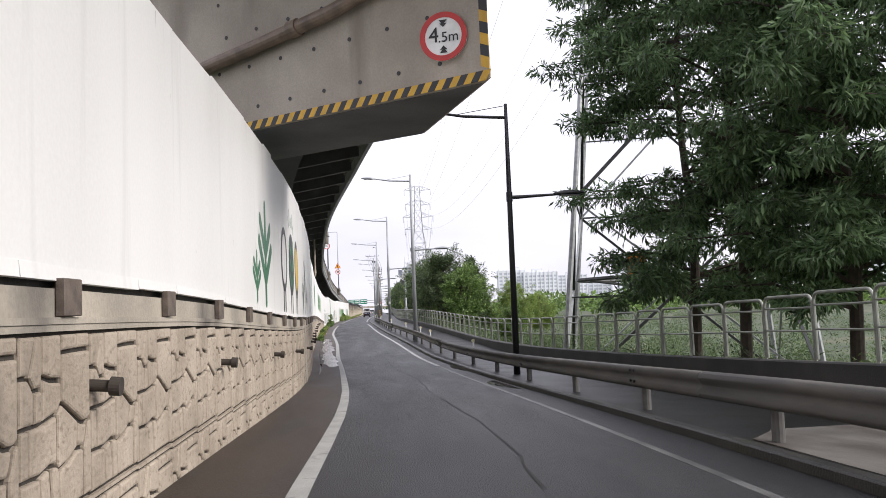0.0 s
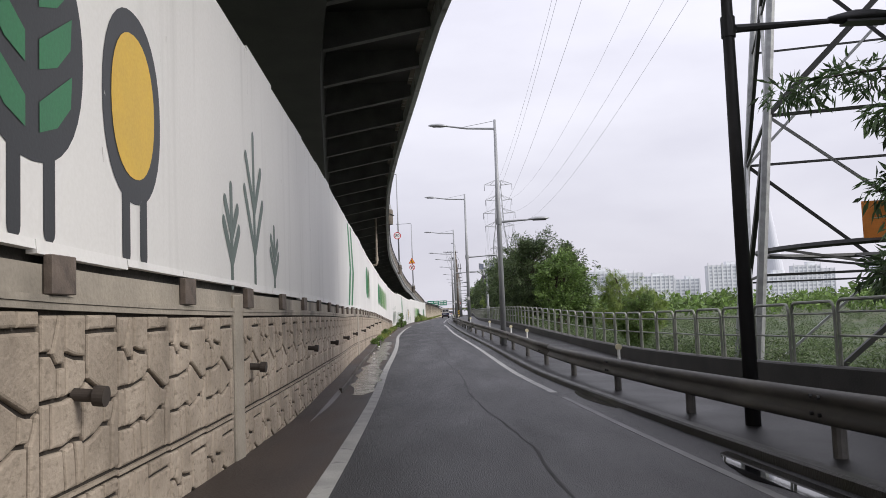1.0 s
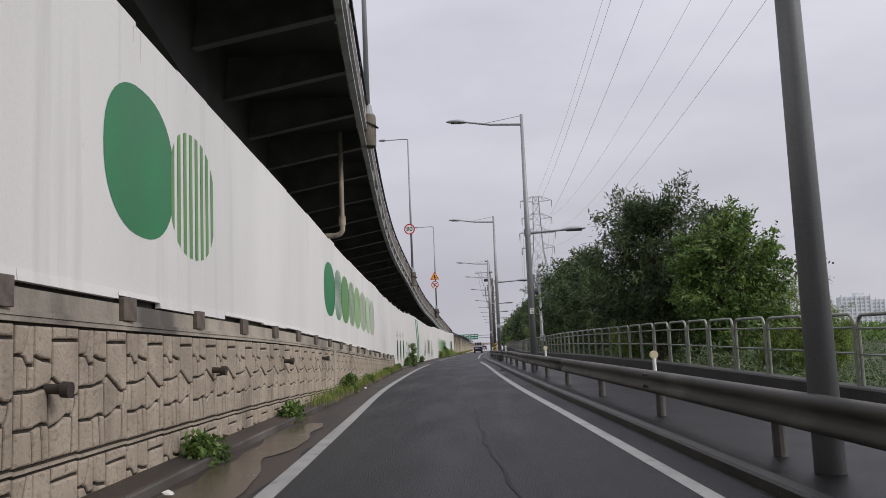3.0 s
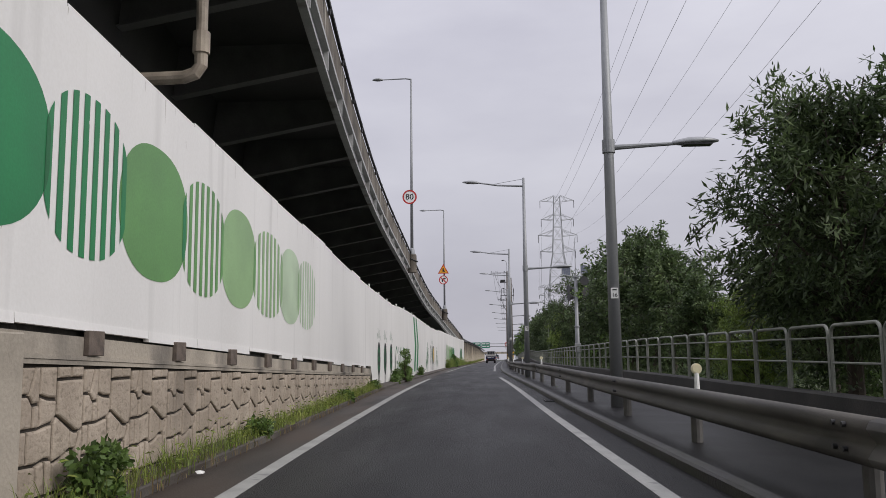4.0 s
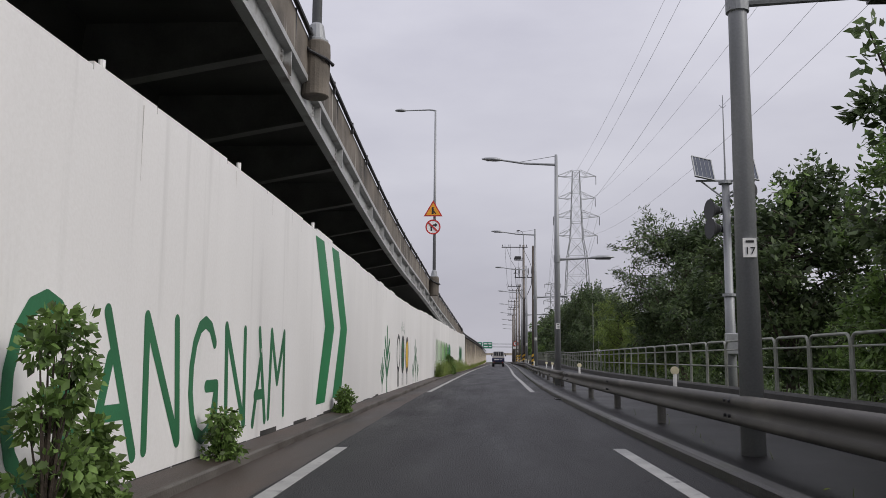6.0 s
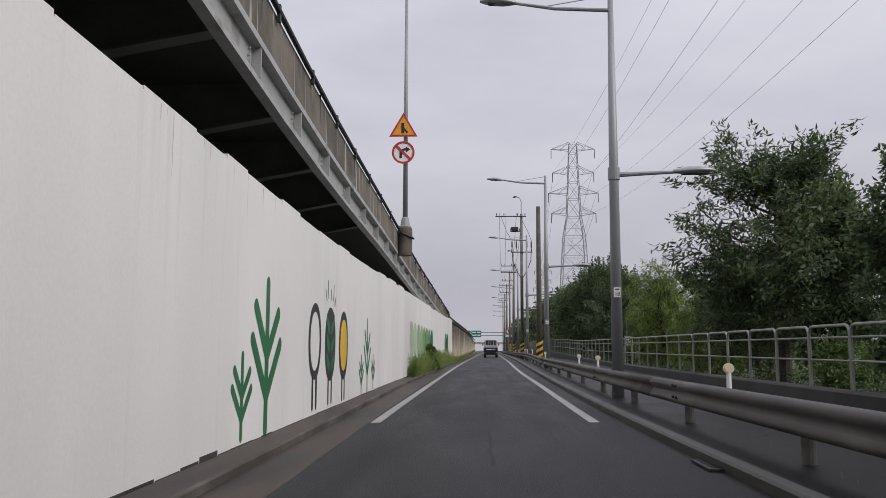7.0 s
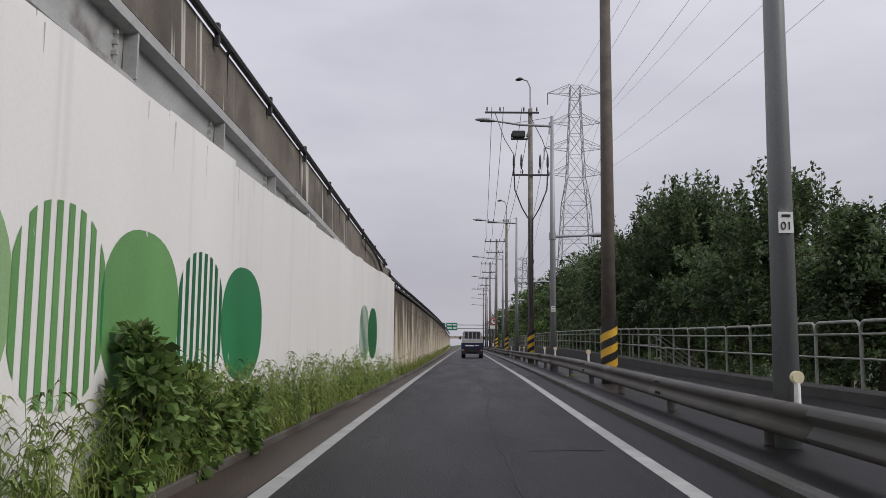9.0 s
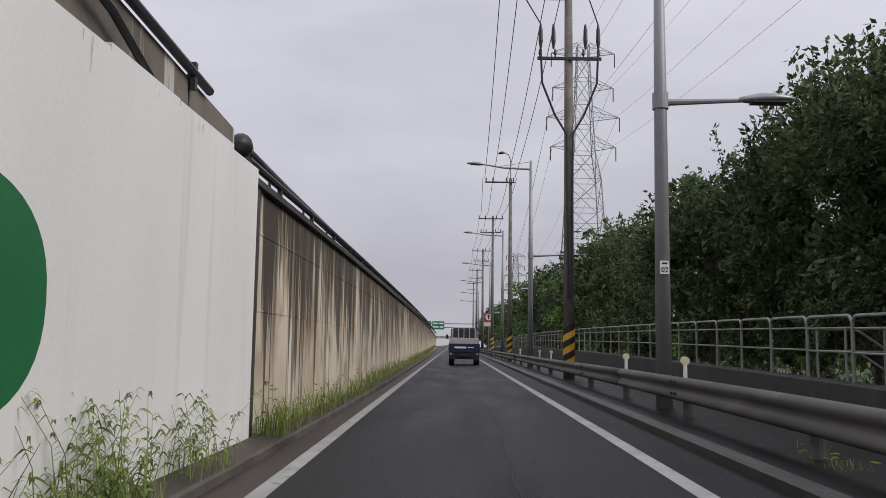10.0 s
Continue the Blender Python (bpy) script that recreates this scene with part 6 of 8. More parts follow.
def make_tree(seed, width, material, label, leaf=0.18, twigs=330, per=46, trunk=0.15, low=0.14, droop=0.3, slim=0.5, spires=0, reach=0.8, spread=0.17, group="trees along the railing"):
    """A tree 7 m high: trunk, limbs, twigs and leaves set along the twigs."""
    rg = random.Random(seed)
    height = 7.0
    t = thing("tree", label, "tree", group)
    a, b = width / 2, height * (1 - low) / 2
    mid = height * (0.5 + low / 2)
    bm = bmesh.new()
    pts = [Vector((0, 0, -0.5))]
    for k in range(1, 7):
        pts.append(Vector((rg.uniform(-0.1, 0.1) * k * 0.5, rg.uniform(-0.1, 0.1) * k * 0.5, height * 0.84 * k / 6)))
    tube(bm, pts, [trunk * (1 - 0.13 * k) for k in range(7)], 9)
    lobes = [(rg.uniform(0, 6.28), rg.uniform(-0.8, 1.2), rg.uniform(0.8, 1.1)) for _ in range(19)]
    limbs = []
    for k in range(38):
        ang, el, r = lobes[k % 19]
        ang, el = ang + rg.uniform(-0.5, 0.5), el + rg.uniform(-0.25, 0.25)
        end = Vector((a * r * 0.62 * math.cos(ang) * math.cos(el), a * r * 0.62 * math.sin(ang) * math.cos(el), mid + b * r * 0.74 * math.sin(el)))
        z0 = max(0.5, min(height * 0.8, end.z - rg.uniform(0.6, 1.6)))
        st = Vector((0, 0, z0))
        elbow = st.lerp(end, 0.5) + Vector((rg.uniform(-0.2, 0.2), rg.uniform(-0.2, 0.2), rg.uniform(-0.3, 0.1)))
        tube(bm, [st, elbow, end], [trunk * 0.3, trunk * 0.18, trunk * 0.07], 5)
        limbs.append((st, elbow, end))
    tw = []
    for k in range(twigs):
        st, elbow, end = rg.choice(limbs)
        f = rg.uniform(0.25, 1.0)
        s = st.lerp(elbow, f * 2) if f < 0.5 else elbow.lerp(end, f * 2 - 1)
        out = Vector((s.x, s.y, (s.z - mid) * 0.6))
        d = (out.normalized() * 0.75 if out.length > 0.05 else Vector((0, 0, 1))) + Vector((rg.gauss(0, 0.55), rg.gauss(0, 0.55), rg.gauss(0.18 - droop * 0.35, 0.5)))
        e = s + d.normalized() * rg.uniform(0.5, 1.15) * reach
        if k % 4 == 0:
            q = Vector((rg.gauss(0, 0.3) * a, rg.gauss(0, 0.3) * a, mid + rg.uniform(-0.75, 0.6) * b))
            s, e = q, q + Vector((rg.gauss(0, 0.4), rg.gauss(0, 0.4), rg.gauss(0.1, 0.3)))
        tw.append((tuple(s), tuple(e)))
    for k in range(spires):
        ang, r = rg.uniform(0, 6.28), a * rg.uniform(0.1, 0.8)
        s = Vector((r * math.cos(ang), r * math.sin(ang), mid + b * (0.95 - 0.7 * (r / a) ** 2) - 0.6))
        lean = rg.uniform(0.1, 0.9) * r / a
        e = s + Vector((lean * math.cos(ang), lean * math.sin(ang), rg.uniform(1.3, 2.5)))
        tw.append((tuple(s), tuple(e)))
        tw.append((tuple(s), tuple(s.lerp(e, 0.6))))
    for s, e in tw[::4]:
        tube(bm, [s, e], [0.018, 0.006], 4)
    part("trunk", bm, BARK, t)
    share("crown", twig_mesh("crown", tw, per, leaf, material, seed, droop, slim, spread), t)
    return t


def plant_trees():
    near = [
        make_tree(11, 5.4, LEAF, "leafy green broad-crowned tree behind the railing"),
        make_tree(12, 5.4, LEAF_DARK, "dark green broad-crowned tree behind the railing"),
        make_tree(13, 5.8, LEAF, "bushy green tree with branches to the ground behind the railing", low=0.04),
        make_tree(14, 5.0, LEAF_DARK, "dark green tree with upright spiky shoots behind the railing", low=0.06, spires=60, twigs=210, per=66, spread=0.13),
        make_tree(15, 5.8, LEAF_LIGHT, "pale green willow with drooping leaves behind the railing", leaf=0.17, droop=1.1, slim=0.2, low=0.06, reach=1.1, per=90),
        make_tree(16, 5.6, LEAF_DARK, "tall dark willow-like tree with narrow leaves behind the railing", leaf=0.17, droop=0.3, slim=0.27, low=0.08, reach=1.1, twigs=420, per=62),
    ]
    far = [
        make_tree(21, 5.4, LEAF, "leafy green tree farther along the bank", leaf=0.26, twigs=130, per=34, slim=0.5, group="trees farther along"),
        make_tree(22, 5.2, LEAF_DARK, "dark green tree farther along the bank", leaf=0.26, twigs=130, per=34, slim=0.5, group="trees farther along"),
        make_tree(23, 4.6, LEAF_DARK, "dark tree with upright shoots farther along the bank", leaf=0.26, twigs=110, per=34, slim=0.5, spires=20, group="trees farther along"),
    ]
    rg = random.Random(3)
    rows = [(90.5, 6.2, 0, 9.2), (93.6, 7.2, 0, 10.2), (66, 2.7, 2, 8.1), (96.5, 8.4, 5, 8.4), (98.5, 7.4, 1, 10.8), (101.5, 6.2, 1, 10.0), (104, 5.2, 5, 11.5), (106.5, 4.6, 4, 9.6), (111.5, 4.7, 1, 9.4), (116, 6.2, 1, 9.2), (120, 7.2, 1, 9.2), (124.5, 8.5, 1, 9.4), (129, 8.3, 0, 9.8), (133, 8.2, 2, 10.3), (138.5, 8.0, 1, 10.1),
            (144, 6.0, 1, 9.8), (149, 5.8, 2, 9.8), (151, 6.4, 1, 10.4), (154.8, 8.2, 5, 10.2), (159, 5.4, 5, 10.6), (164.5, 7.8, 4, 10.4), (169.5, 9.8, 4, 9.1), (173.5, 5.4, 1, 9.8), (177, 5.0, 1, 9.9), (180.5, 5.0, 1, 9.6), (183, 5.2, 1, 9.8), (186.5, 6.1, 3, 9.7), (190.5, 6.0, 1, 9.4), (193.5, 6.3, 1, 9.6), (197, 8.4, 3, 9.8), (200.5, 9.2, 3, 10.2), (204, 8.8, 3, 10.0), (208, 8.4, 1, 9.4), (212, 8.2, 1, 9.6),
            (109, 5.0, 0, 14), (118, 6.0, 1, 14.5), (127, 7.0, 0, 15), (137, 6.5, 1, 14.5), (146, 6.5, 0, 14.5)]
    fars = [(216, 8.0, 1, 9.8)]
    y = 220.0
    while y < 420:
        fars.append((y, rg.uniform(6.2, 8.8), rg.choice((0, 1, 2)), rg.uniform(8.6, 10)))
        y += rg.uniform(4.5, 7.5)
    # second, farther row that closes the gaps
    for y in steps(160, 420, 9):
        fars.append((y, rg.uniform(6.5, 8.0), rg.choice((0, 1)), rg.uniform(13.5, 17)))

    def plant(kinds, many):
        used = set()
        for y, h, k, off in many:
            s = h / 7.0
            w = min(s, 1.15) * rg.uniform(1.0, 1.18)
            m = Matrix.Translation((lane_x(y) + off, y, -0.5 if off < 13 else -1.6)) @ Euler((0, 0, rg.uniform(0, 6.28))).to_matrix().to_4x4() @ Matrix.Diagonal((w, w, s, 1))
            if k in used:
                copy_thing(kinds[k], m)
            else:
                kinds[k].matrix_basis = m
                used.add(k)
    plant(near, rows)
    plant(far, fars)
    # round trees standing alone beyond the open stretch
    for x, y, s, k in ((17.0, 106, 1.4, 4), (20.8, 111, 1.1, 4)):
        copy_thing(near[k], Matrix.Translation((x, y, -1.6)) @ Matrix.Diagonal((s, s, s, 1)))


plant_trees()


def fern_tree(x, y, height, seed, label, spread=5.2, z0=-0.4):
    """A tall feathery conifer-like tree with level sprays of narrow leaves."""
    rg = random.Random(seed)
    t = thing("feathery_tree", label, "tree", at=pose(x, y, z0))
    bm = bmesh.new()
    tr = [Vector((0.12 * math.sin(k), 0.1 * math.cos(k * 1.3), height * k / 8)) for k in range(9)]
    tube(bm, [Vector((0, 0, -0.3))] + tr[1:], [0.19 * (1 - 0.1 * k) for k in range(9)], 10)
    cl = []
    for k in range(72):
        z = height * rg.uniform(0.15, 1.0)
        a = rg.uniform(0, 2 * math.pi)
        r = spread * (0.78 + 0.5 * z / height - 0.45 * (z / height) ** 3) * rg.uniform(0.55, 1.0)
        end = Vector((r * math.cos(a), r * math.sin(a), z + rg.uniform(-0.5, 0.7)))
        st = Vector((0, 0, z - 0.4))
        mid = st.lerp(end, 0.55) + Vector((0, 0, 0.35))
        tube(bm, [st, mid, end], [0.07, 0.04, 0.012], 5)
        for f in (0.4, 0.55, 0.68, 0.8, 0.9, 1.0):
            p = st.lerp(mid, f / 0.55) if f < 0.55 else mid.lerp(end, (f - 0.55) / 0.45)
            for _ in range(2):
                cl.append((tuple(p + Vector((rg.uniform(-0.45, 0.45), rg.uniform(-0.45, 0.45), rg.uniform(-0.25, 0.1)))), rg.uniform(0.3, 0.62)))
    part("trunk", bm, BARK, t)
    share("crown", leaves_mesh("crown", cl, 58, 0.29, LEAF_FERN, seed, 0.6, 0.22, 0.6), t)
    return t


fern_tree(12.9, 46.0, 16.0, 21, "tall dark feathery tree with level sprays beside the railing", 5.0)
fern_tree(16.3, 37.5, 16.5, 22, "tall dark feathery tree crowding behind another", 5.6)
fern_tree(13.3, 43.0, 16.5, 25, "dark feathery tree filling the group beside the road", 5.0)
fern_tree(14.5, 39.0, 15.0, 23, "dark feathery tree with drooping sprays near the road", 5.0)


def scrub():
    """Low bushes and reeds filling the bank behind the railing."""
    rg = random.Random(9)
    cl = []
    for y in steps(24, 88, 0.55):
        for _ in range(2):
            off = rg.uniform(7.2, 14)
            cl.append(((lane_x(y) + off, y + rg.uniform(-0.5, 0.5), road_z(y) + rg.uniform(-0.9, 0.3) - 0.16 * (off - 7.3)), rg.uniform(0.4, 0.95)))
    me = leaves_mesh("low_scrub", cl, 170, 0.12, LEAF_DARK, 30, 0.1, 0.4, 0.8)
    tagged(new("low_scrub", me), "low loose green shrubs on the bank behind the railing", "bushes", kind="stuff")
    cl = []
    for y in steps(86, 330, 0.9):
        for _ in range(2):
            off = rg.uniform(7.3, 11.5)
            cl.append(((lane_x(y) + off, y + rg.uniform(-0.5, 0.5), rg.uniform(-0.3, 0.55) - 0.12 * (off - 7.3)), rg.uniform(0.4, 0.85)))
    # the dark leaf colour also takes in the dense shade under the trees
    me = leaves_mesh("bank_scrub", cl, 110, 0.15, LEAF_DARK, 31, 0.1, 0.4, 0.8)
    tagged(new("bank_scrub", me), "tangled green bushes on the bank behind the railing, leaves coloured dark for shade", "bushes", kind="stuff")
    cl = []
    for _ in range(520):
        y, off = rg.uniform(26, 120), 8 + 24 * rg.random() ** 1.3
        cl.append(((lane_x(y) + off, y, float(np.interp(off, (7.2, 12, 40), (-0.1, -2.2, -3.2))) + rg.uniform(0, 0.5) + 0.4 * road_z(y)), rg.uniform(0.6, 1.3)))
    me = leaves_mesh("bank_meadow", cl, 190, 0.2, LEAF_DARK, 34, 0.1, 0.14, 0.75)
    tagged(new("bank_meadow", me), "tall dark green meadow grass falling away behind the railing", "grass", kind="stuff")
    for name, many, low, high, size, leaf, m, label in (
            ("riverside_thicket", 330, -2.9, -1.3, (1.1, 2.6), 0.2, LEAF_DARK, "dark green shrubs scattered on the low riverside land"),
            ("riverside_reeds", 330, -3.3, -2.5, (1.2, 2.4), 0.2, LEAF_DARK, "green reeds and tall grass on the low riverside land")):
        cl = []
        for _ in range(many):
            y = rg.uniform(50, 250)
            cl.append(((lane_x(y) + 12 + 75 * rg.random() ** 1.5, y, rg.uniform(low, high)), rg.uniform(*size)))
        me = leaves_mesh(name, cl, 300, leaf, m, 32, 0.1, 0.35, 0.6)
        tagged(new(name, me), label, "bushes", kind="stuff")
    cl = []
    for _ in range(520):
        y = rg.uniform(260, 620)
        x = rg.uniform(60, 420)
        cl.append(((x, y, rg.uniform(-2.5, 3.0)), rg.uniform(3.0, 6.0)))
    me = leaves_mesh("far_woods", cl, 70, 1.8, LEAF, 33, 0.1, 0.6, 0.7)
    tagged(new("far_woods", me), "distant belt of green trees along the river", "woods", kind="stuff")


scrub()


def bush(y, height, spread, seed, off=0.45, material=None, per=170, leaf=0.07):
    rg = random.Random(seed)
    b = thing("wall_shrub", "leafy green shrub growing out of the gutter against the white wall", "shrub", "shrubs at the wall foot", at=pose(wall_x(y) + off, y, 0))
    bm = bmesh.new()
    cl = []
    for k in range(int(9 + 9 * height)):
        a = rg.uniform(0, 2 * math.pi)
        r = spread * rg.uniform(0.1, 0.5)
        z = height * rg.uniform(0.15, 1.0)
        f = 1.1 - 0.6 * z / height
        end = (max(-off + 0.1, r * math.cos(a) * 0.5 * f), r * math.sin(a) * f * 1.4, z)
        tube(bm, [(0, 0, 0), (end[0] * 0.4, end[1] * 0.4, z * 0.55), end], [0.014, 0.01, 0.004], 5)
        cl.append((end, rg.uniform(0.08, 0.2)))
    part("branching_stem", bm, BARK, b)
    share("foliage", leaves_mesh("foliage", cl, per // 2, leaf, material or LEAF, seed, 0.3, 0.6), b)


def grass_mesh(name, spots, seed, label, blade=(0.25, 0.6), seedheads=True, straw=0.0):
    """Upright bending blades at (x, y, z, scale) spots."""
    rg = np.random.RandomState(seed)
    V, T = [], []
    for x, y, z, sc in spots:
        ln = sc * rg.uniform(*blade)
        a = rg.uniform(0, 2 * math.pi)
        bend = rg.uniform(0.15, 0.55) * ln
        w = 0.0022 + 0.0035 * ln
        dx, dy = math.cos(a), math.sin(a)
        px, py = -dy * w, dx * w
        i = len(V)
        for f, k in ((0, 1), (0.45, 1.0), (0.8, 0.7)):
            cx_, cy_, cz = x + dx * bend * f * f, y + dy * bend * f * f, z + ln * f * (1 - 0.2 * f * f)
            V += [(cx_ - px * k, cy_ - py * k, cz), (cx_ + px * k, cy_ + py * k, cz)]
        V.append((x + dx * bend, y + dy * bend, z + ln * 0.78))
        T += [(i, i + 1, i + 3, i + 2), (i + 2, i + 3, i + 5, i + 4), (i + 4, i + 5, i + 6)]
        if seedheads and rg.rand() < 0.1:
            j = len(V)
            tx, ty, tz = x + dx * bend * 0.9, y + dy * bend * 0.9, z + ln * 0.95
            V += [(x, y, z + ln * 0.3), (x + 0.004, y, z + ln * 0.3), (tx, ty, tz)]
            T += [(j, j + 1, j + 2)]
            k = len(V)
            V += [(tx, ty, tz), (tx + dx * 0.02, ty + dy * 0.02, tz + 0.011), (tx + dx * 0.05, ty + dy * 0.05, tz + 0.006), (tx + dx * 0.075, ty + dy * 0.075, tz - 0.012), (tx + dx * 0.045, ty + dy * 0.045, tz - 0.006), (tx + dx * 0.02, ty + dy * 0.02, tz)]
            T += [(k, k + 1, k + 5), (k + 1, k + 2, k + 4, k + 5), (k + 2, k + 3, k + 4)]
    me = bpy.data.meshes.new(name)
    me.from_pydata(V, [], T)
    me.materials.append(GRASS)
    ob = new(name, me)
    return tagged(ob, label, "grass", kind="stuff")


def leafy_weeds(name, stems, seed, label):
    """Thin bent stems with drooping narrow leaves and a nodding head."""
    rg = np.random.RandomState(seed)
    V, T = [], []
    for x, y, z, h in stems:
        a = rg.uniform(0, 2 * math.pi)
        bend = h * rg.uniform(0.1, 0.45)

        def at(f):
            return Vector((x + math.cos(a) * bend * f * f, y + math.sin(a) * bend * f * f, z + h * f * (1 - 0.18 * f * f)))
        i = len(V)
        for f in (0, 0.5, 1.0):
            p = at(f)
            V += [tuple(p + Vector((0.003, 0.003, 0)) * (1 - 0.6 * f)), tuple(p - Vector((0.003, 0.003, 0)) * (1 - 0.6 * f))]
        T += [(i, i + 1, i + 3, i + 2), (i + 2, i + 3, i + 5, i + 4)]
        for k in range(int(4 + 9 * h)):
            f = rg.uniform(0.12, 0.97)
            p = at(f)
            b = rg.uniform(0, 2 * math.pi)
            ln = rg.uniform(0.08, 0.17) * (1.1 - 0.35 * f)
            o = Vector((math.cos(b), math.sin(b), 0))
            s = Vector((-o.y, o.x, 0)) * ln * rg.uniform(0.06, 0.11)
            q1, q2 = p + o * ln * 0.45 + Vector((0, 0, ln * 0.3)), p + o * ln + Vector((0, 0, -ln * rg.uniform(-0.1, 0.4)))
            j = len(V)
            V += [tuple(p), tuple(q1 + s), tuple(q1 - s), tuple(q2)]
            T += [(j, j + 1, j + 2), (j + 1, j + 3, j + 2)]
        if rg.rand() < 0.55:
            p = at(1.0)
            o = Vector((math.cos(a), math.sin(a), 0))
            j = len(V)
            for g, w in ((0, 0.002), (0.03, 0.007), (0.06, 0.006), (0.085, 0.001)):
                c = p + o * g + Vector((0, 0, 0.25 * g - 9.0 * g * g))
                V += [tuple(c + Vector((0, 0, w))), tuple(c - Vector((0, 0, w)))]
            for m in range(3):
                T.append((j + 2 * m, j + 2 * m + 1, j + 2 * m + 3, j + 2 * m + 2))
    me = bpy.data.meshes.new(name)
    me.from_pydata(V, [], T)
    me.materials.append(WEED)
    return tagged(new(name, me), label, "weeds", kind="stuff")


def verge():
    rg = random.Random(17)
    # thick weeds under the late mural
    def late(y):
        if y < 166.4:
            return (0.5 + 0.2 * math.sin(y * 6)) * (0.25 if y > 165.5 else 1.0)
        if y < 172:
            return 0.9
        if y < 180:
            return 0.34 + 0.34 * math.sin(y * 2.6)
        if y < 185.2:
            return 0.22 + 0.16 * math.sin(y * 3.1)
        return 0.12 if 186.1 < y < 187.2 else 0.0
    spots, stems = [], []
    while len(stems) < 2700:
        y = rg.uniform(158.1, 188.4)
        if rg.random() > late(y):
            continue
        tall = 1.2 if y < 180.5 else 0.95
        stems.append((wall_x(y) + rg.uniform(0.04, 0.38), y, 0.03, (0.22 + 0.72 * rg.random() ** 1.5) * tall * (1 + 0.22 * math.sin(y * 1.9) * math.sin(y * 0.7 + 1))))
        for _ in range(2):
            spots.append((wall_x(y) + rg.uniform(0.04, 0.42), y + rg.uniform(-0.15, 0.15), 0.03, rg.uniform(0.3, 0.8)))
    leafy_weeds("leafy_weeds", stems, 40, "leafy green weeds with drooping foxtail heads at the mural wall")
    grass_mesh("weeds_by_mural", spots, 41, "thin green grass between the weeds at the mural wall", (0.3, 0.65))
    spots = []
    for _ in range(5000):
        y = 189.2 + (rg.random() ** 1.6) * 150
        spots.append((wall_x(y) + rg.uniform(-0.06, 0.4), y, 0.03, rg.uniform(0.5, 1.3)))
    grass_mesh("weeds_by_old_wall", spots, 42, "green grass along the foot of the streaked wall", (0.18, 0.5))
    spots = []
    for _ in range(8000):
        y = 78 + 28.5 * rg.random() ** 0.75
        spots.append((wall_x(y) + rg.uniform(0.05, 0.42), y, 0.04, rg.uniform(0.4, 1.1)))
    grass_mesh("weeds_by_stone_wall", spots, 43, "green and dry grass at the foot of the stone wall", (0.15, 0.42))
    ob = grass_mesh("dry_grass", [(wall_x(y) + rg.uniform(0.05, 0.5), y, 0.04, rg.uniform(0.4, 0.8)) for y in (rg.uniform(80, 106) for _ in range(1800))], 44, "dry brown grass at the foot of the stone wall", (0.08, 0.3), False)
    ob.data.materials[0] = STRAW
    grass_mesh("kerb_grass", [(lane_x(y) + 2.9 + rg.uniform(-0.05, 0.3), y, 0.03, rg.uniform(0.3, 0.7)) for y in [187 + rg.uniform(-0.6, 0.6) for _ in range(260)] + [rg.uniform(100, 200) for _ in range(200)]], 45, "sparse grass tufts beside the kerb", (0.15, 0.4))
    for y, h, s, seed in ((84.4, 0.45, 0.6, 1), (89.5, 0.24, 0.4, 4), (98.5, 0.28, 0.45, 6), (104.8, 0.36, 0.6, 9),
                          (113.2, 0.6, 0.8, 10), (115.1, 1.38, 0.85, 11), (115.6, 0.8, 0.6, 12), (119.1, 0.55, 0.4, 13), (126.9, 0.5, 0.4, 14), (112.6, 0.35, 0.4, 15),
                          (166.95, 1.25, 0.9, 17), (167.6, 0.9, 0.9, 18), (169.4, 0.6, 0.8, 20), (168.6, 0.6, 0.8, 23), (71, 0.2, 0.4, 24), (76, 0.25, 0.5, 25)):
        bush(y, h, s, seed, 0.42 if 115 < y < 116 else 0.26 if y < 150 else 0.3, None, 170 if not 158 < y < 166 else 60, 0.07 if y < 150 else 0.11)


verge()


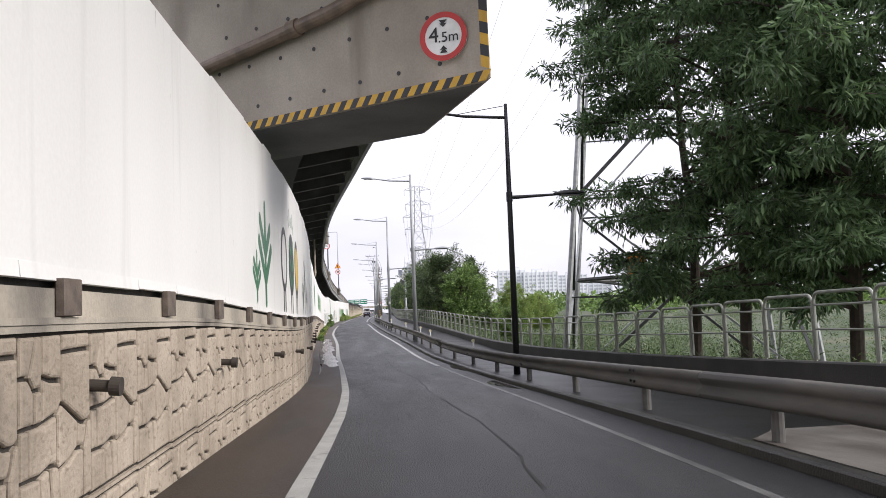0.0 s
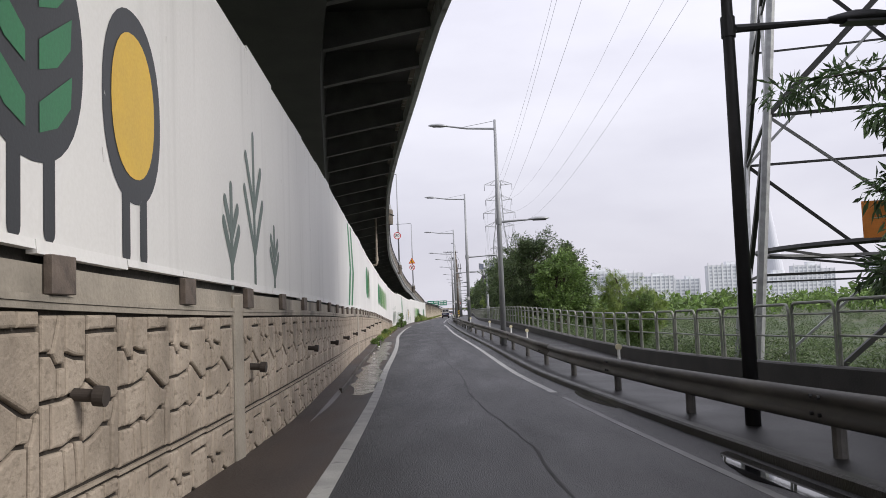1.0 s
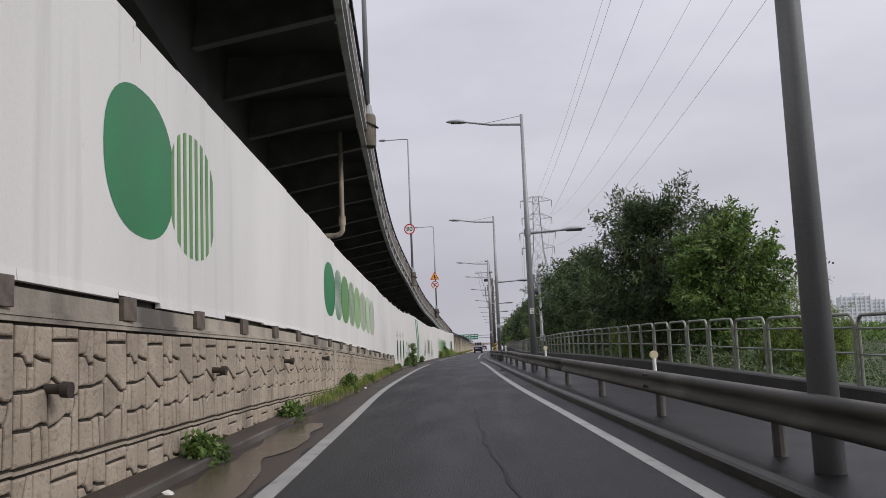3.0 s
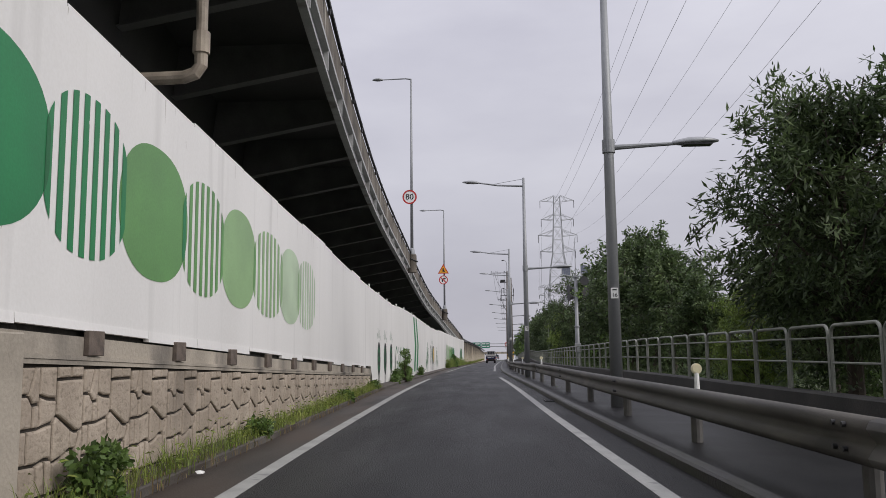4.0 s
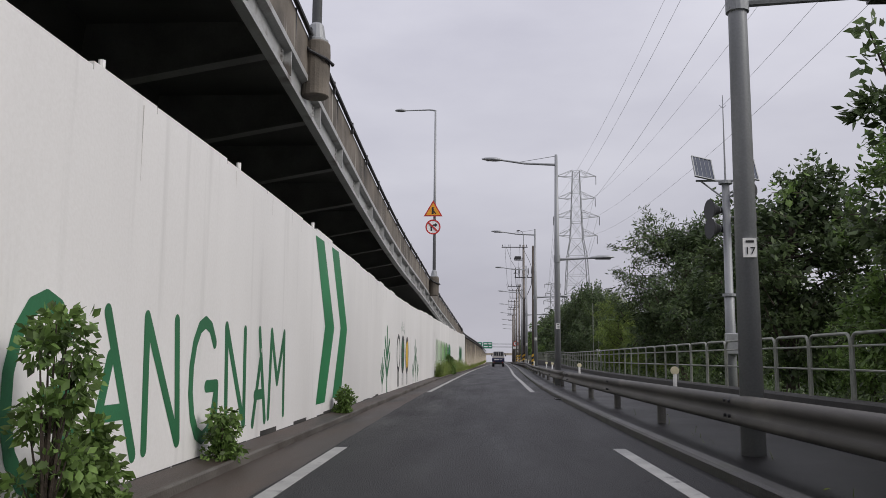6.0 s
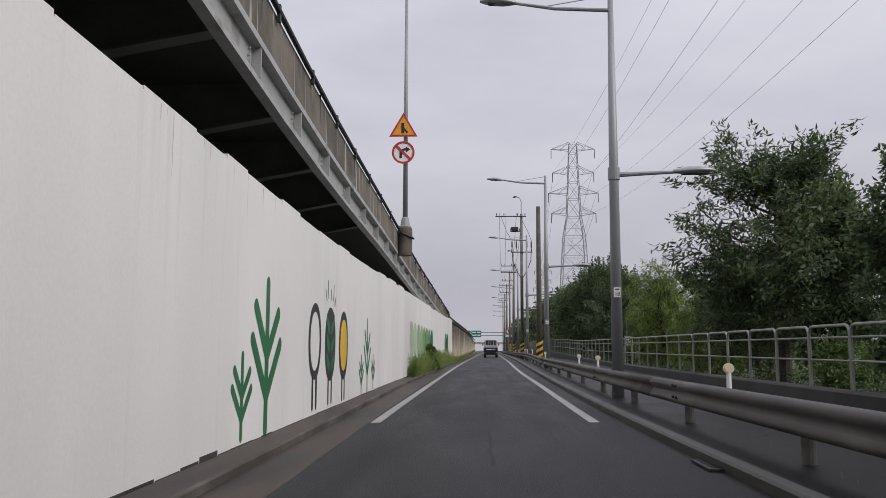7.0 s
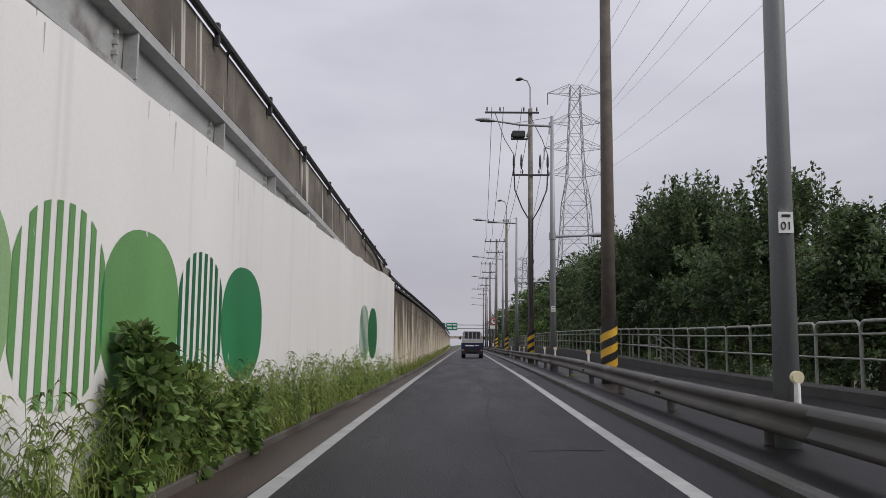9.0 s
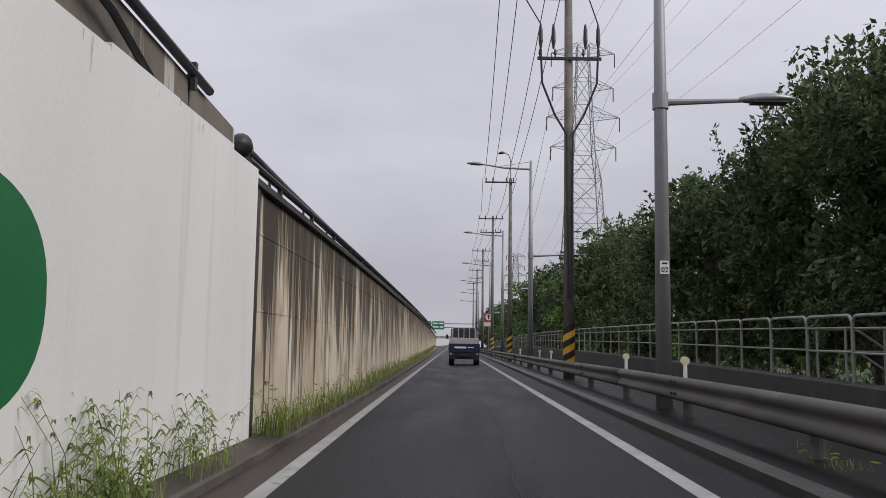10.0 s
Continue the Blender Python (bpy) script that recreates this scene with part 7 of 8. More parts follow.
# ---- distance: flats and a tall tower ----
def skyline():
    # no haze in the air: facade, window and tower colours are paled for it
    pale = surface("hazed_facade", (0.58, 0.6, 0.63), (0.66, 0.68, 0.7), 0.02, (0.7, 0.9), 0.0, 0.5)
    glass = plain("hazed_window_glass", (0.38, 0.41, 0.45), 0.4)
    rg = random.Random(4)
    bm = bmesh.new()
    box(bm, (0, 0, 0.5), (1, 1, 1))
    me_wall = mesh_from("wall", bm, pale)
    bm = bmesh.new()
    box(bm, (0, 0, 0), (1, 0.2, 1))
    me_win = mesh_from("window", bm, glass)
    bm = bmesh.new()
    box(bm, (0, 0, 0), (1, 1, 1))
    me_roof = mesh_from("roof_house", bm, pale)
    d = 980.0
    s = 0.1
    while s < 0.95:
        w = rg.uniform(26, 48)
        h = rg.choice((46, 43, 40, 35, 32, 42)) * rg.uniform(0.94, 1.06)
        x, y = s * d, 60 + d + rg.uniform(-40, 60)
        b = thing("apartment_block", "high-rise apartment block in pale colours that hold the haze", "apartment block", "distant apartment blocks", at=pose(x, y, -4))
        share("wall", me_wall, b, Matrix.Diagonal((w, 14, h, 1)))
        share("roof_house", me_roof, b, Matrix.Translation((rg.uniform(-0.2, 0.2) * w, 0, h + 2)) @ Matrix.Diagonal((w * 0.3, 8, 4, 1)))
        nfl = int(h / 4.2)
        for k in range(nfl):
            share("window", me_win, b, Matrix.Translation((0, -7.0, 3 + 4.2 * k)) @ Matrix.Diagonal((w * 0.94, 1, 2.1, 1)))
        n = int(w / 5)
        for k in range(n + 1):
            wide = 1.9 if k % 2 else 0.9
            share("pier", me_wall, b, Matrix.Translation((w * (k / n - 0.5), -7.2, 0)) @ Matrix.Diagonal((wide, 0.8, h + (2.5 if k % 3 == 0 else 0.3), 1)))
        s += (w + rg.uniform(1, 8)) / d
    t = thing("tall_tower", "very tall slender tower in a pale colour that holds the haze", "skyscraper", at=pose(578, 1560, -4))
    bm = bmesh.new()
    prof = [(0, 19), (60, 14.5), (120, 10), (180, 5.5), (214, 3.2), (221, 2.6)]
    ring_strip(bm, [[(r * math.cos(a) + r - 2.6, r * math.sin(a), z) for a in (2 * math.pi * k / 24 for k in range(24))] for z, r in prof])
    # near-sky colour imitates the distance haze on the shaft
    part("shaft", bm, plain("hazed_tower", (0.6, 0.615, 0.67), 0.9, 0, 0.03), t)


skyline()


# ---- vehicles ----
def tapered_box(bm, c, s, top=(1, 1), shift=(0, 0), bev=0.04):
    v = box(bm, c, s)
    for q in v:
        if q.co.z > c[2]:
            q.co.x = c[0] + (q.co.x - c[0]) * top[0] + shift[0]
            q.co.y = c[1] + (q.co.y - c[1]) * top[1] + shift[1]
    es = [e for e in bm.edges if e.verts[0] in v and e.verts[1] in v]
    if bev:
        bmesh.ops.bevel(bm, geom=es, offset=bev, segments=2, affect="EDGES")


def wheel(parent, x, y, r, w):
    bm = bmesh.new()
    tube(bm, [(x - w / 2, y, r), (x - w / 2 + 0.03, y, r), (x + w / 2 - 0.03, y, r), (x + w / 2, y, r)], [r * 0.9, r, r, r * 0.9], 22)
    wh = part("wheel", bm, plain("rubber", (0.018, 0.018, 0.019), 0.8), parent)
    bm = bmesh.new()
    tube(bm, [(x - w / 2 - 0.006, y, r), (x + w / 2 + 0.006, y, r)], r * 0.55, 16)
    part("rim", bm, LAMPGLASS, wh)


def truck(x, y, yaw):
    t = thing("pickup_truck", "small dark blue flatbed truck with a silver headboard driving away", "truck", at=pose(x, y, lay(y, 0) + 0.02, 0, 0, yaw))
    blue = plain("truck_blue", (0.014, 0.017, 0.06), 0.35)
    cabc = plain("cab_dark_blue", (0.03, 0.034, 0.06), 0.35)
    pale = plain("headboard_silver", (0.42, 0.41, 0.39), 0.4)
    glass = plain("dark_glass", (0.012, 0.013, 0.015), 0.1)
    lampr = plain("tail_lamp_red", (0.5, 0.02, 0.015), 0.25)
    lampw = plain("tail_lamp_clear", (0.55, 0.5, 0.45), 0.25)
    platey = plain("plate_yellow", (0.6, 0.4, 0.04), 0.4)
    bm = bmesh.new()
    tapered_box(bm, (0, 3.95, 1.28), (1.6, 1.5, 1.5), (0.9, 0.86), (0, 0.03), 0.09)
    cab = part("cab", bm, cabc, t)
    bm = bmesh.new()
    tapered_box(bm, (0, 3.225, 1.62), (1.32, 0.06, 0.56), (0.94, 1), (0, 0.03), 0.02)
    part("rear_window", bm, glass, cab)
    bm = bmesh.new()
    for px in (-0.62, -0.31, 0, 0.31, 0.62):
        tube(bm, [(px, 3.0, 1.0), (px, 3.0, 1.98)], 0.022, 6)
    tube(bm, [(-0.68, 3.0, 1.0), (-0.66, 3.0, 1.9), (-0.58, 3.0, 2.0), (0.58, 3.0, 2.0), (0.66, 3.0, 1.9), (0.68, 3.0, 1.0)], 0.026, 6)
    part("cab_guard", bm, pale, t, "pale tube guard behind the cab")
    for s in (-1, 1):
        bm = bmesh.new()
        box(bm, (s * 0.95, 4.35, 1.5), (0.14, 0.08, 0.26))
        bmesh.ops.bevel(bm, geom=bm.edges[:], offset=0.03, segments=2, affect="EDGES")
        part("mirror", bm, DARKMETAL, cab)
        bm = bmesh.new()
        box(bm, (s * 0.8, 1.55, 0.93), (0.04, 2.9, 0.4))
        part("side_board", bm, blue, t, "blue drop side")
    bm = bmesh.new()
    box(bm, (0, 1.55, 0.71), (1.62, 3.0, 0.06))
    part("bed", bm, blue, t)
    bm = bmesh.new()
    box(bm, (0, 0.08, 0.93), (1.64, 0.04, 0.4))
    bmesh.ops.bevel(bm, geom=bm.edges[:], offset=0.01, segments=1, affect="EDGES")
    gate = part("tailgate", bm, blue, t, "blue tailgate with pale lettering")
    bm = bmesh.new()
    box(bm, (-0.2, 0.052, 0.93), (0.62, 0.012, 0.09))
    box(bm, (0.35, 0.052, 0.93), (0.32, 0.012, 0.05))
    part("print_bar", bm, WHITE, gate)
    bm = bmesh.new()
    box(bm, (0, 3.0, 1.09), (1.62, 0.05, 0.7))
    bmesh.ops.bevel(bm, geom=bm.edges[:], offset=0.015, segments=1, affect="EDGES")
    part("headboard", bm, pale, t, "pale headboard")
    bm = bmesh.new()
    box(bm, (0, 2.0, 0.55), (0.7, 4.2, 0.16))
    part("chassis", bm, DARKMETAL, t)
    bm = bmesh.new()
    box(bm, (0, 0.17, 0.5), (1.56, 0.08, 0.36))
    part("rear_bumper", bm, DARKMETAL, t)
    bm = bmesh.new()
    box(bm, (0, 0.11, 0.57), (0.36, 0.015, 0.12))
    pl = part("number_plate", bm, platey, t, "yellow number plate")
    bm = bmesh.new()
    box(bm, (0, 0.1, 0.57), (0.28, 0.008, 0.05))
    part("print_bar", bm, BLACK, pl)
    for s in (-1, 1):
        for dx, m_ in ((0.56, lampr), (0.69, lampw)):
            bm = bmesh.new()
            tube(bm, [(s * dx, 0.105, 0.6), (s * dx, 0.13, 0.6)], 0.055, 14)
            part("tail_lamp", bm, m_, t)
        wheel(t, s * 0.66, 0.95, 0.31, 0.3)
        wheel(t, s * 0.7, 4.0, 0.31, 0.2)


truck(lane_x(224) + 0.15, 224.0, -1.2)


def car(x, y, yaw, colour, label):
    c = thing("car", label, "car", at=pose(x, y, 0.02, 0, 0, yaw))
    body = plain("car_paint", colour, 0.3)
    bm = bmesh.new()
    tapered_box(bm, (0, 2.2, 0.55), (1.76, 4.4, 0.62), (0.95, 0.97), (0, 0), 0.09)
    b = part("body", bm, body, c)
    bm = bmesh.new()
    tapered_box(bm, (0, 2.1, 1.12), (1.6, 2.4, 0.56), (0.8, 0.7), (0, 0), 0.1)
    part("cabin", bm, plain("car_glass", (0.015, 0.016, 0.018), 0.1), c)
    for s in (-1, 1):
        bm = bmesh.new()
        box(bm, (s * 0.66, 0.03, 0.66), (0.3, 0.05, 0.13))
        part("tail_lamp", bm, RED, b)
        wheel(c, s * 0.76, 0.85, 0.31, 0.2)
        wheel(c, s * 0.76, 3.5, 0.31, 0.2)


car(lane_x(300) - 0.2, 300, -1.2, (0.6, 0.6, 0.6), "white car far ahead on the road")
car(lane_x(345) + 0.2, 345, -1.2, (0.25, 0.26, 0.28), "grey car far ahead on the road")


# ---- raised blocks of the stone wall ----
def stone_blocks():
    field = [
        [(0, 1), (0.207, 1), (0.163, 0.883), (0.113, 0.777), (0, 0.78)],
        [(0.207, 1), (0.28, 1), (0.28, 0.708), (0.18, 0.703), (0.113, 0.777), (0.163, 0.883)],
        [(0.28, 1), (0.548, 1), (0.548, 0.73), (0.407, 0.742), (0.28, 0.773)],
        [(0.548, 1), (0.775, 1), (0.775, 0.89), (0.548, 0.886)],
        [(0.775, 1), (1, 1), (1, 0.89), (0.775, 0.89)],
        [(0.548, 0.886), (0.775, 0.89), (1, 0.89), (1, 0.473), (0.943, 0.447), (0.876, 0.45), (0.548, 0.604)],
        [(0, 0.78), (0.113, 0.777), (0.18, 0.703), (0.18, 0.521), (0, 0.521)],
        [(0.18, 0.703), (0.28, 0.708), (0.28, 0.521), (0.18, 0.521)],
        [(0.28, 0.773), (0.407, 0.742), (0.548, 0.73), (0.548, 0.604), (0.484, 0.55), (0.365, 0.534), (0.28, 0.521)],
        [(0, 0.521), (0.11, 0.521), (0.11, 0.255), (0, 0.258)],
        [(0.11, 0.521), (0.28, 0.521), (0.365, 0.534), (0.484, 0.55), (0.484, 0.27), (0.375, 0.277), (0.245, 0.25), (0.11, 0.255)],
        [(0.484, 0.55), (0.548, 0.604), (0.783, 0.48), (0.77, 0.311), (0.645, 0.262), (0.5, 0.236), (0.484, 0.27)],
        [(0.783, 0.48), (0.876, 0.45), (0.943, 0.447), (0.92, 0.37), (0.882, 0.301), (0.77, 0.311)],
        [(0.943, 0.447), (1, 0.473), (1, 0), (0.875, 0), (0.882, 0.301), (0.92, 0.37)],
        [(0.77, 0.311), (0.882, 0.301), (0.875, 0), (0.51, 0), (0.5, 0.236), (0.645, 0.262)],
        [(0, 0.258), (0.11, 0.255), (0.245, 0.25), (0.27, 0), (0, 0)],
        [(0.245, 0.25), (0.375, 0.277), (0.395, 0.16), (0.41, 0), (0.27, 0)],
        [(0.375, 0.277), (0.484, 0.27), (0.5, 0.236), (0.51, 0), (0.41, 0), (0.395, 0.16)],
    ]
    period, tall, gap = 1.0, 0.92, 0.012
    rg = random.Random(77)

    def inset(poly, d):
        """Moves every edge of a polygon inwards by d."""
        n = len(poly)
        area = sum(poly[i][0] * poly[(i + 1) % n][1] - poly[(i + 1) % n][0] * poly[i][1] for i in range(n))
        sg = 1 if area > 0 else -1
        lines = []
        for i in range(n):
            (x0, y0), (x1, y1) = poly[i], poly[(i + 1) % n]
            l = math.hypot(x1 - x0, y1 - y0)
            nx, ny = -(y1 - y0) / l * sg, (x1 - x0) / l * sg
            lines.append((nx, ny, nx * x0 + ny * y0 + d))
        out = []
        for i in range(n):
            a, b = lines[i - 1], lines[i]
            det = a[0] * b[1] - a[1] * b[0]
            if abs(det) < 0.05:
                x0, y0 = poly[i]
                out.append((x0 + b[0] * d, y0 + b[1] * d))
            else:
                out.append(((a[2] * b[1] - a[1] * b[2]) / det, (a[0] * b[2] - a[2] * b[0]) / det))
        return out

    def block(poly, depth):
        """Rings of a chamfered block: places (out, along, up)."""
        a, b, c = inset(poly, gap), inset(poly, gap + 0.005), inset(poly, gap + 0.016)
        return [[(-0.035, u, v) for u, v in a], [(depth - 0.014, u, v) for u, v in a], [(depth - 0.005, u, v) for u, v in b], [(depth, u, v) for u, v in c]]
    shapes = []
    for course in (0, -tall - 0.045):
        for poly in field:
            shapes.append((block([(u * period, v * tall + course) for u, v in poly], rg.uniform(0.012, 0.018)), max(v for _, v in poly) * tall + course))

    def fill(bm, rings, put):
        vs = [[bm.verts.new(put(p)) for p in r] for r in rings]
        n = len(vs[0])
        for a, b in zip(vs, vs[1:]):
            for i in range(n):
                bm.faces.new((a[i], a[(i + 1) % n], b[(i + 1) % n], b[i]))
        bm.faces.new(vs[-1])
    meshes = []
    for rings, _ in shapes:
        bm = bmesh.new()
        fill(bm, rings, lambda p: p)
        bmesh.ops.recalc_face_normals(bm, faces=bm.faces)
        meshes.append(mesh_from("stone", bm, STONE))
    rest = bmesh.new()
    fields = ((-3, 18.2), (18.6, 39.5), (39.9, 61.1), (61.5, 83.3), (83.7, 106.3))
    for a, b in fields:
        n = round((b - a) / period)
        pitch = (b - a) / n
        for k in range(n):
            y = a + k * pitch
            base = mural_bottom(y + pitch / 2) - 0.28 - tall
            slope = (wall_x(y + pitch) - wall_x(y)) / pitch
            single = 40.5 < y < 52.0
            for (rings, crest), me in zip(shapes, meshes):
                if base + crest < lay(y, wall_x(y) - lane_x(y)) + 0.02:
                    continue
                if single:
                    share("stone", me, wall_stone, Matrix.Translation((wall_x(y), y, base)) @ Euler((0, 0, -math.atan(slope))).to_matrix().to_4x4())
                elif b > 15:
                    push = rg.uniform(-0.002, 0.002)
                    fill(rest, rings, lambda p: (wall_x(y) + slope * p[1] + p[0] + push, y + p[1] * pitch / period, base + p[2]))
            strip = [[(d, u, v) for u, v in ((0, -0.033), (period, -0.033), (period, -0.012), (0, -0.012))] for d in (-0.035, 0.012)]
            fill(rest, strip, lambda p: (wall_x(y) + slope * p[1] + p[0], y + p[1] * pitch / period, base + p[2]))
    me = bpy.data.meshes.new("stone_courses")
    rest.normal_update()
    rest.to_mesh(me)
    rest.free()
    me.materials.append(STONE)
    ob = new("stone_courses", me)
    ob.parent = wall_stone
    tagged(ob, "rows of irregular beige cast-stone blocks", kind="stuff")


stone_blocks()


# ---- pipes and rail on the streaked wall, cable at the parapet's end ----
def wall_pipes():
    for z in (1.5, 2.45):
        bm = bmesh.new()
        ring_strip(bm, [[(wall_x(y) - 0.11, y, road_z(y) + z), (wall_x(y) - 0.094, y, road_z(y) + z), (wall_x(y) - 0.094, y, road_z(y) + z + 0.02), (wall_x(y) - 0.11, y, road_z(y) + z + 0.02)] for y in steps(189.6, 330, 4)])
        bmesh.ops.recalc_face_normals(bm, faces=bm.faces)
        part("pour_joint", bm, STREAKED, wall_old, "rough horizontal pour joint")
    bm = bmesh.new()
    box(bm, (wall_x(189.3) - 0.09, 189.32, 1.4), (0.08, 0.36, 3.2))
    bmesh.ops.bevel(bm, geom=bm.edges[:], offset=0.01, segments=1, affect="EDGES")
    part("end_pilaster", bm, DARKKERB, wall_old, "dark stained end strip of the old wall")
    bm = bmesh.new()
    ring_strip(bm, [[(wall_x(y) - 0.6, y, road_z(y) + 2.99), (wall_x(y) - 0.02, y, road_z(y) + 2.99), (wall_x(y) - 0.02, y, road_z(y) + 3.07), (wall_x(y) - 0.6, y, road_z(y) + 3.07)] for y in steps(189.14, 420, 4)])
    bmesh.ops.recalc_face_normals(bm, faces=bm.faces)
    part("capping", bm, DARKKERB, wall_old, "dark weathered capping ledge")
    rail = thing("wall_top_rail", "dark steel pipe rail on top of the streaked wall", "railing")
    bm = bmesh.new()
    tube(bm, [(wall_x(y) - 0.15, y, 3.28) for y in steps(189.2, 420, 6)], 0.05, 8)
    part("rail_pipe", bm, DARKMETAL, rail)
    bm = bmesh.new()
    tube(bm, [(wall_x(y) - 0.12, y, 3.06) for y in steps(189.2, 420, 6)], 0.06, 8)
    part("conduit", bm, DARKMETAL, rail)
    bm = bmesh.new()
    box(bm, (0, 0, 0), (0.06, 0.08, 0.34))
    me = mesh_from("stanchion", bm, DARKMETAL)
    for y in steps(191, 420, 2.6):
        share("stanchion", me, rail, pose(wall_x(y) - 0.15, y, 3.14))
    duct = thing("black_duct", "dark pipe with a bulging end cap on the wall", "pipe")
    bm = bmesh.new()
    x, y = wall_x(189.4) - 0.3, 189.4
    tube(bm, [(x, y - 0.16, 3.44), (x, y - 0.13, 3.47), (x, y - 0.02, 3.5), (x, y + 0.12, 3.49), (x, y + 0.18, 3.48)], [0.05, 0.12, 0.15, 0.13, 0.07], 14)
    smooth(part("end_cap", bm, CABLE, duct, "black bulging end cap"))
    for y in steps(191, 330, 2.6):
        bm = bmesh.new()
        tube(bm, [(wall_x(y) - 0.3, y, road_z(y) + 3.05), (wall_x(y) - 0.3, y, road_z(y) + 3.42)], 0.022, 6)
        part("stand", bm, DARKMETAL, duct)
    bm = bmesh.new()
    tube(bm, [(wall_x(y) - 0.3, y, road_z(y) + 3.5 - 0.02 * min(5, y - 189.4)) for y in [189.5, 190.5] + steps(192, 420, 6)], 0.065, 10)
    smooth(part("duct", bm, DARKMETAL, duct))
    cable = thing("sagging_cable", "black cable looping along the parapet end", "cable")
    bm = bmesh.new()
    tube(bm, [(deck_x(y) + 0.12, y, deck_z(y) + 1.2 - d) for y, d in ((182, 0.0), (184, 0.02), (185, 0.12), (186, 0.38), (186.8, 0.42), (187.6, 0.36), (188.6, 0.35))], 0.035, 8)
    part("cable", bm, CABLE, cable)


wall_pipes()


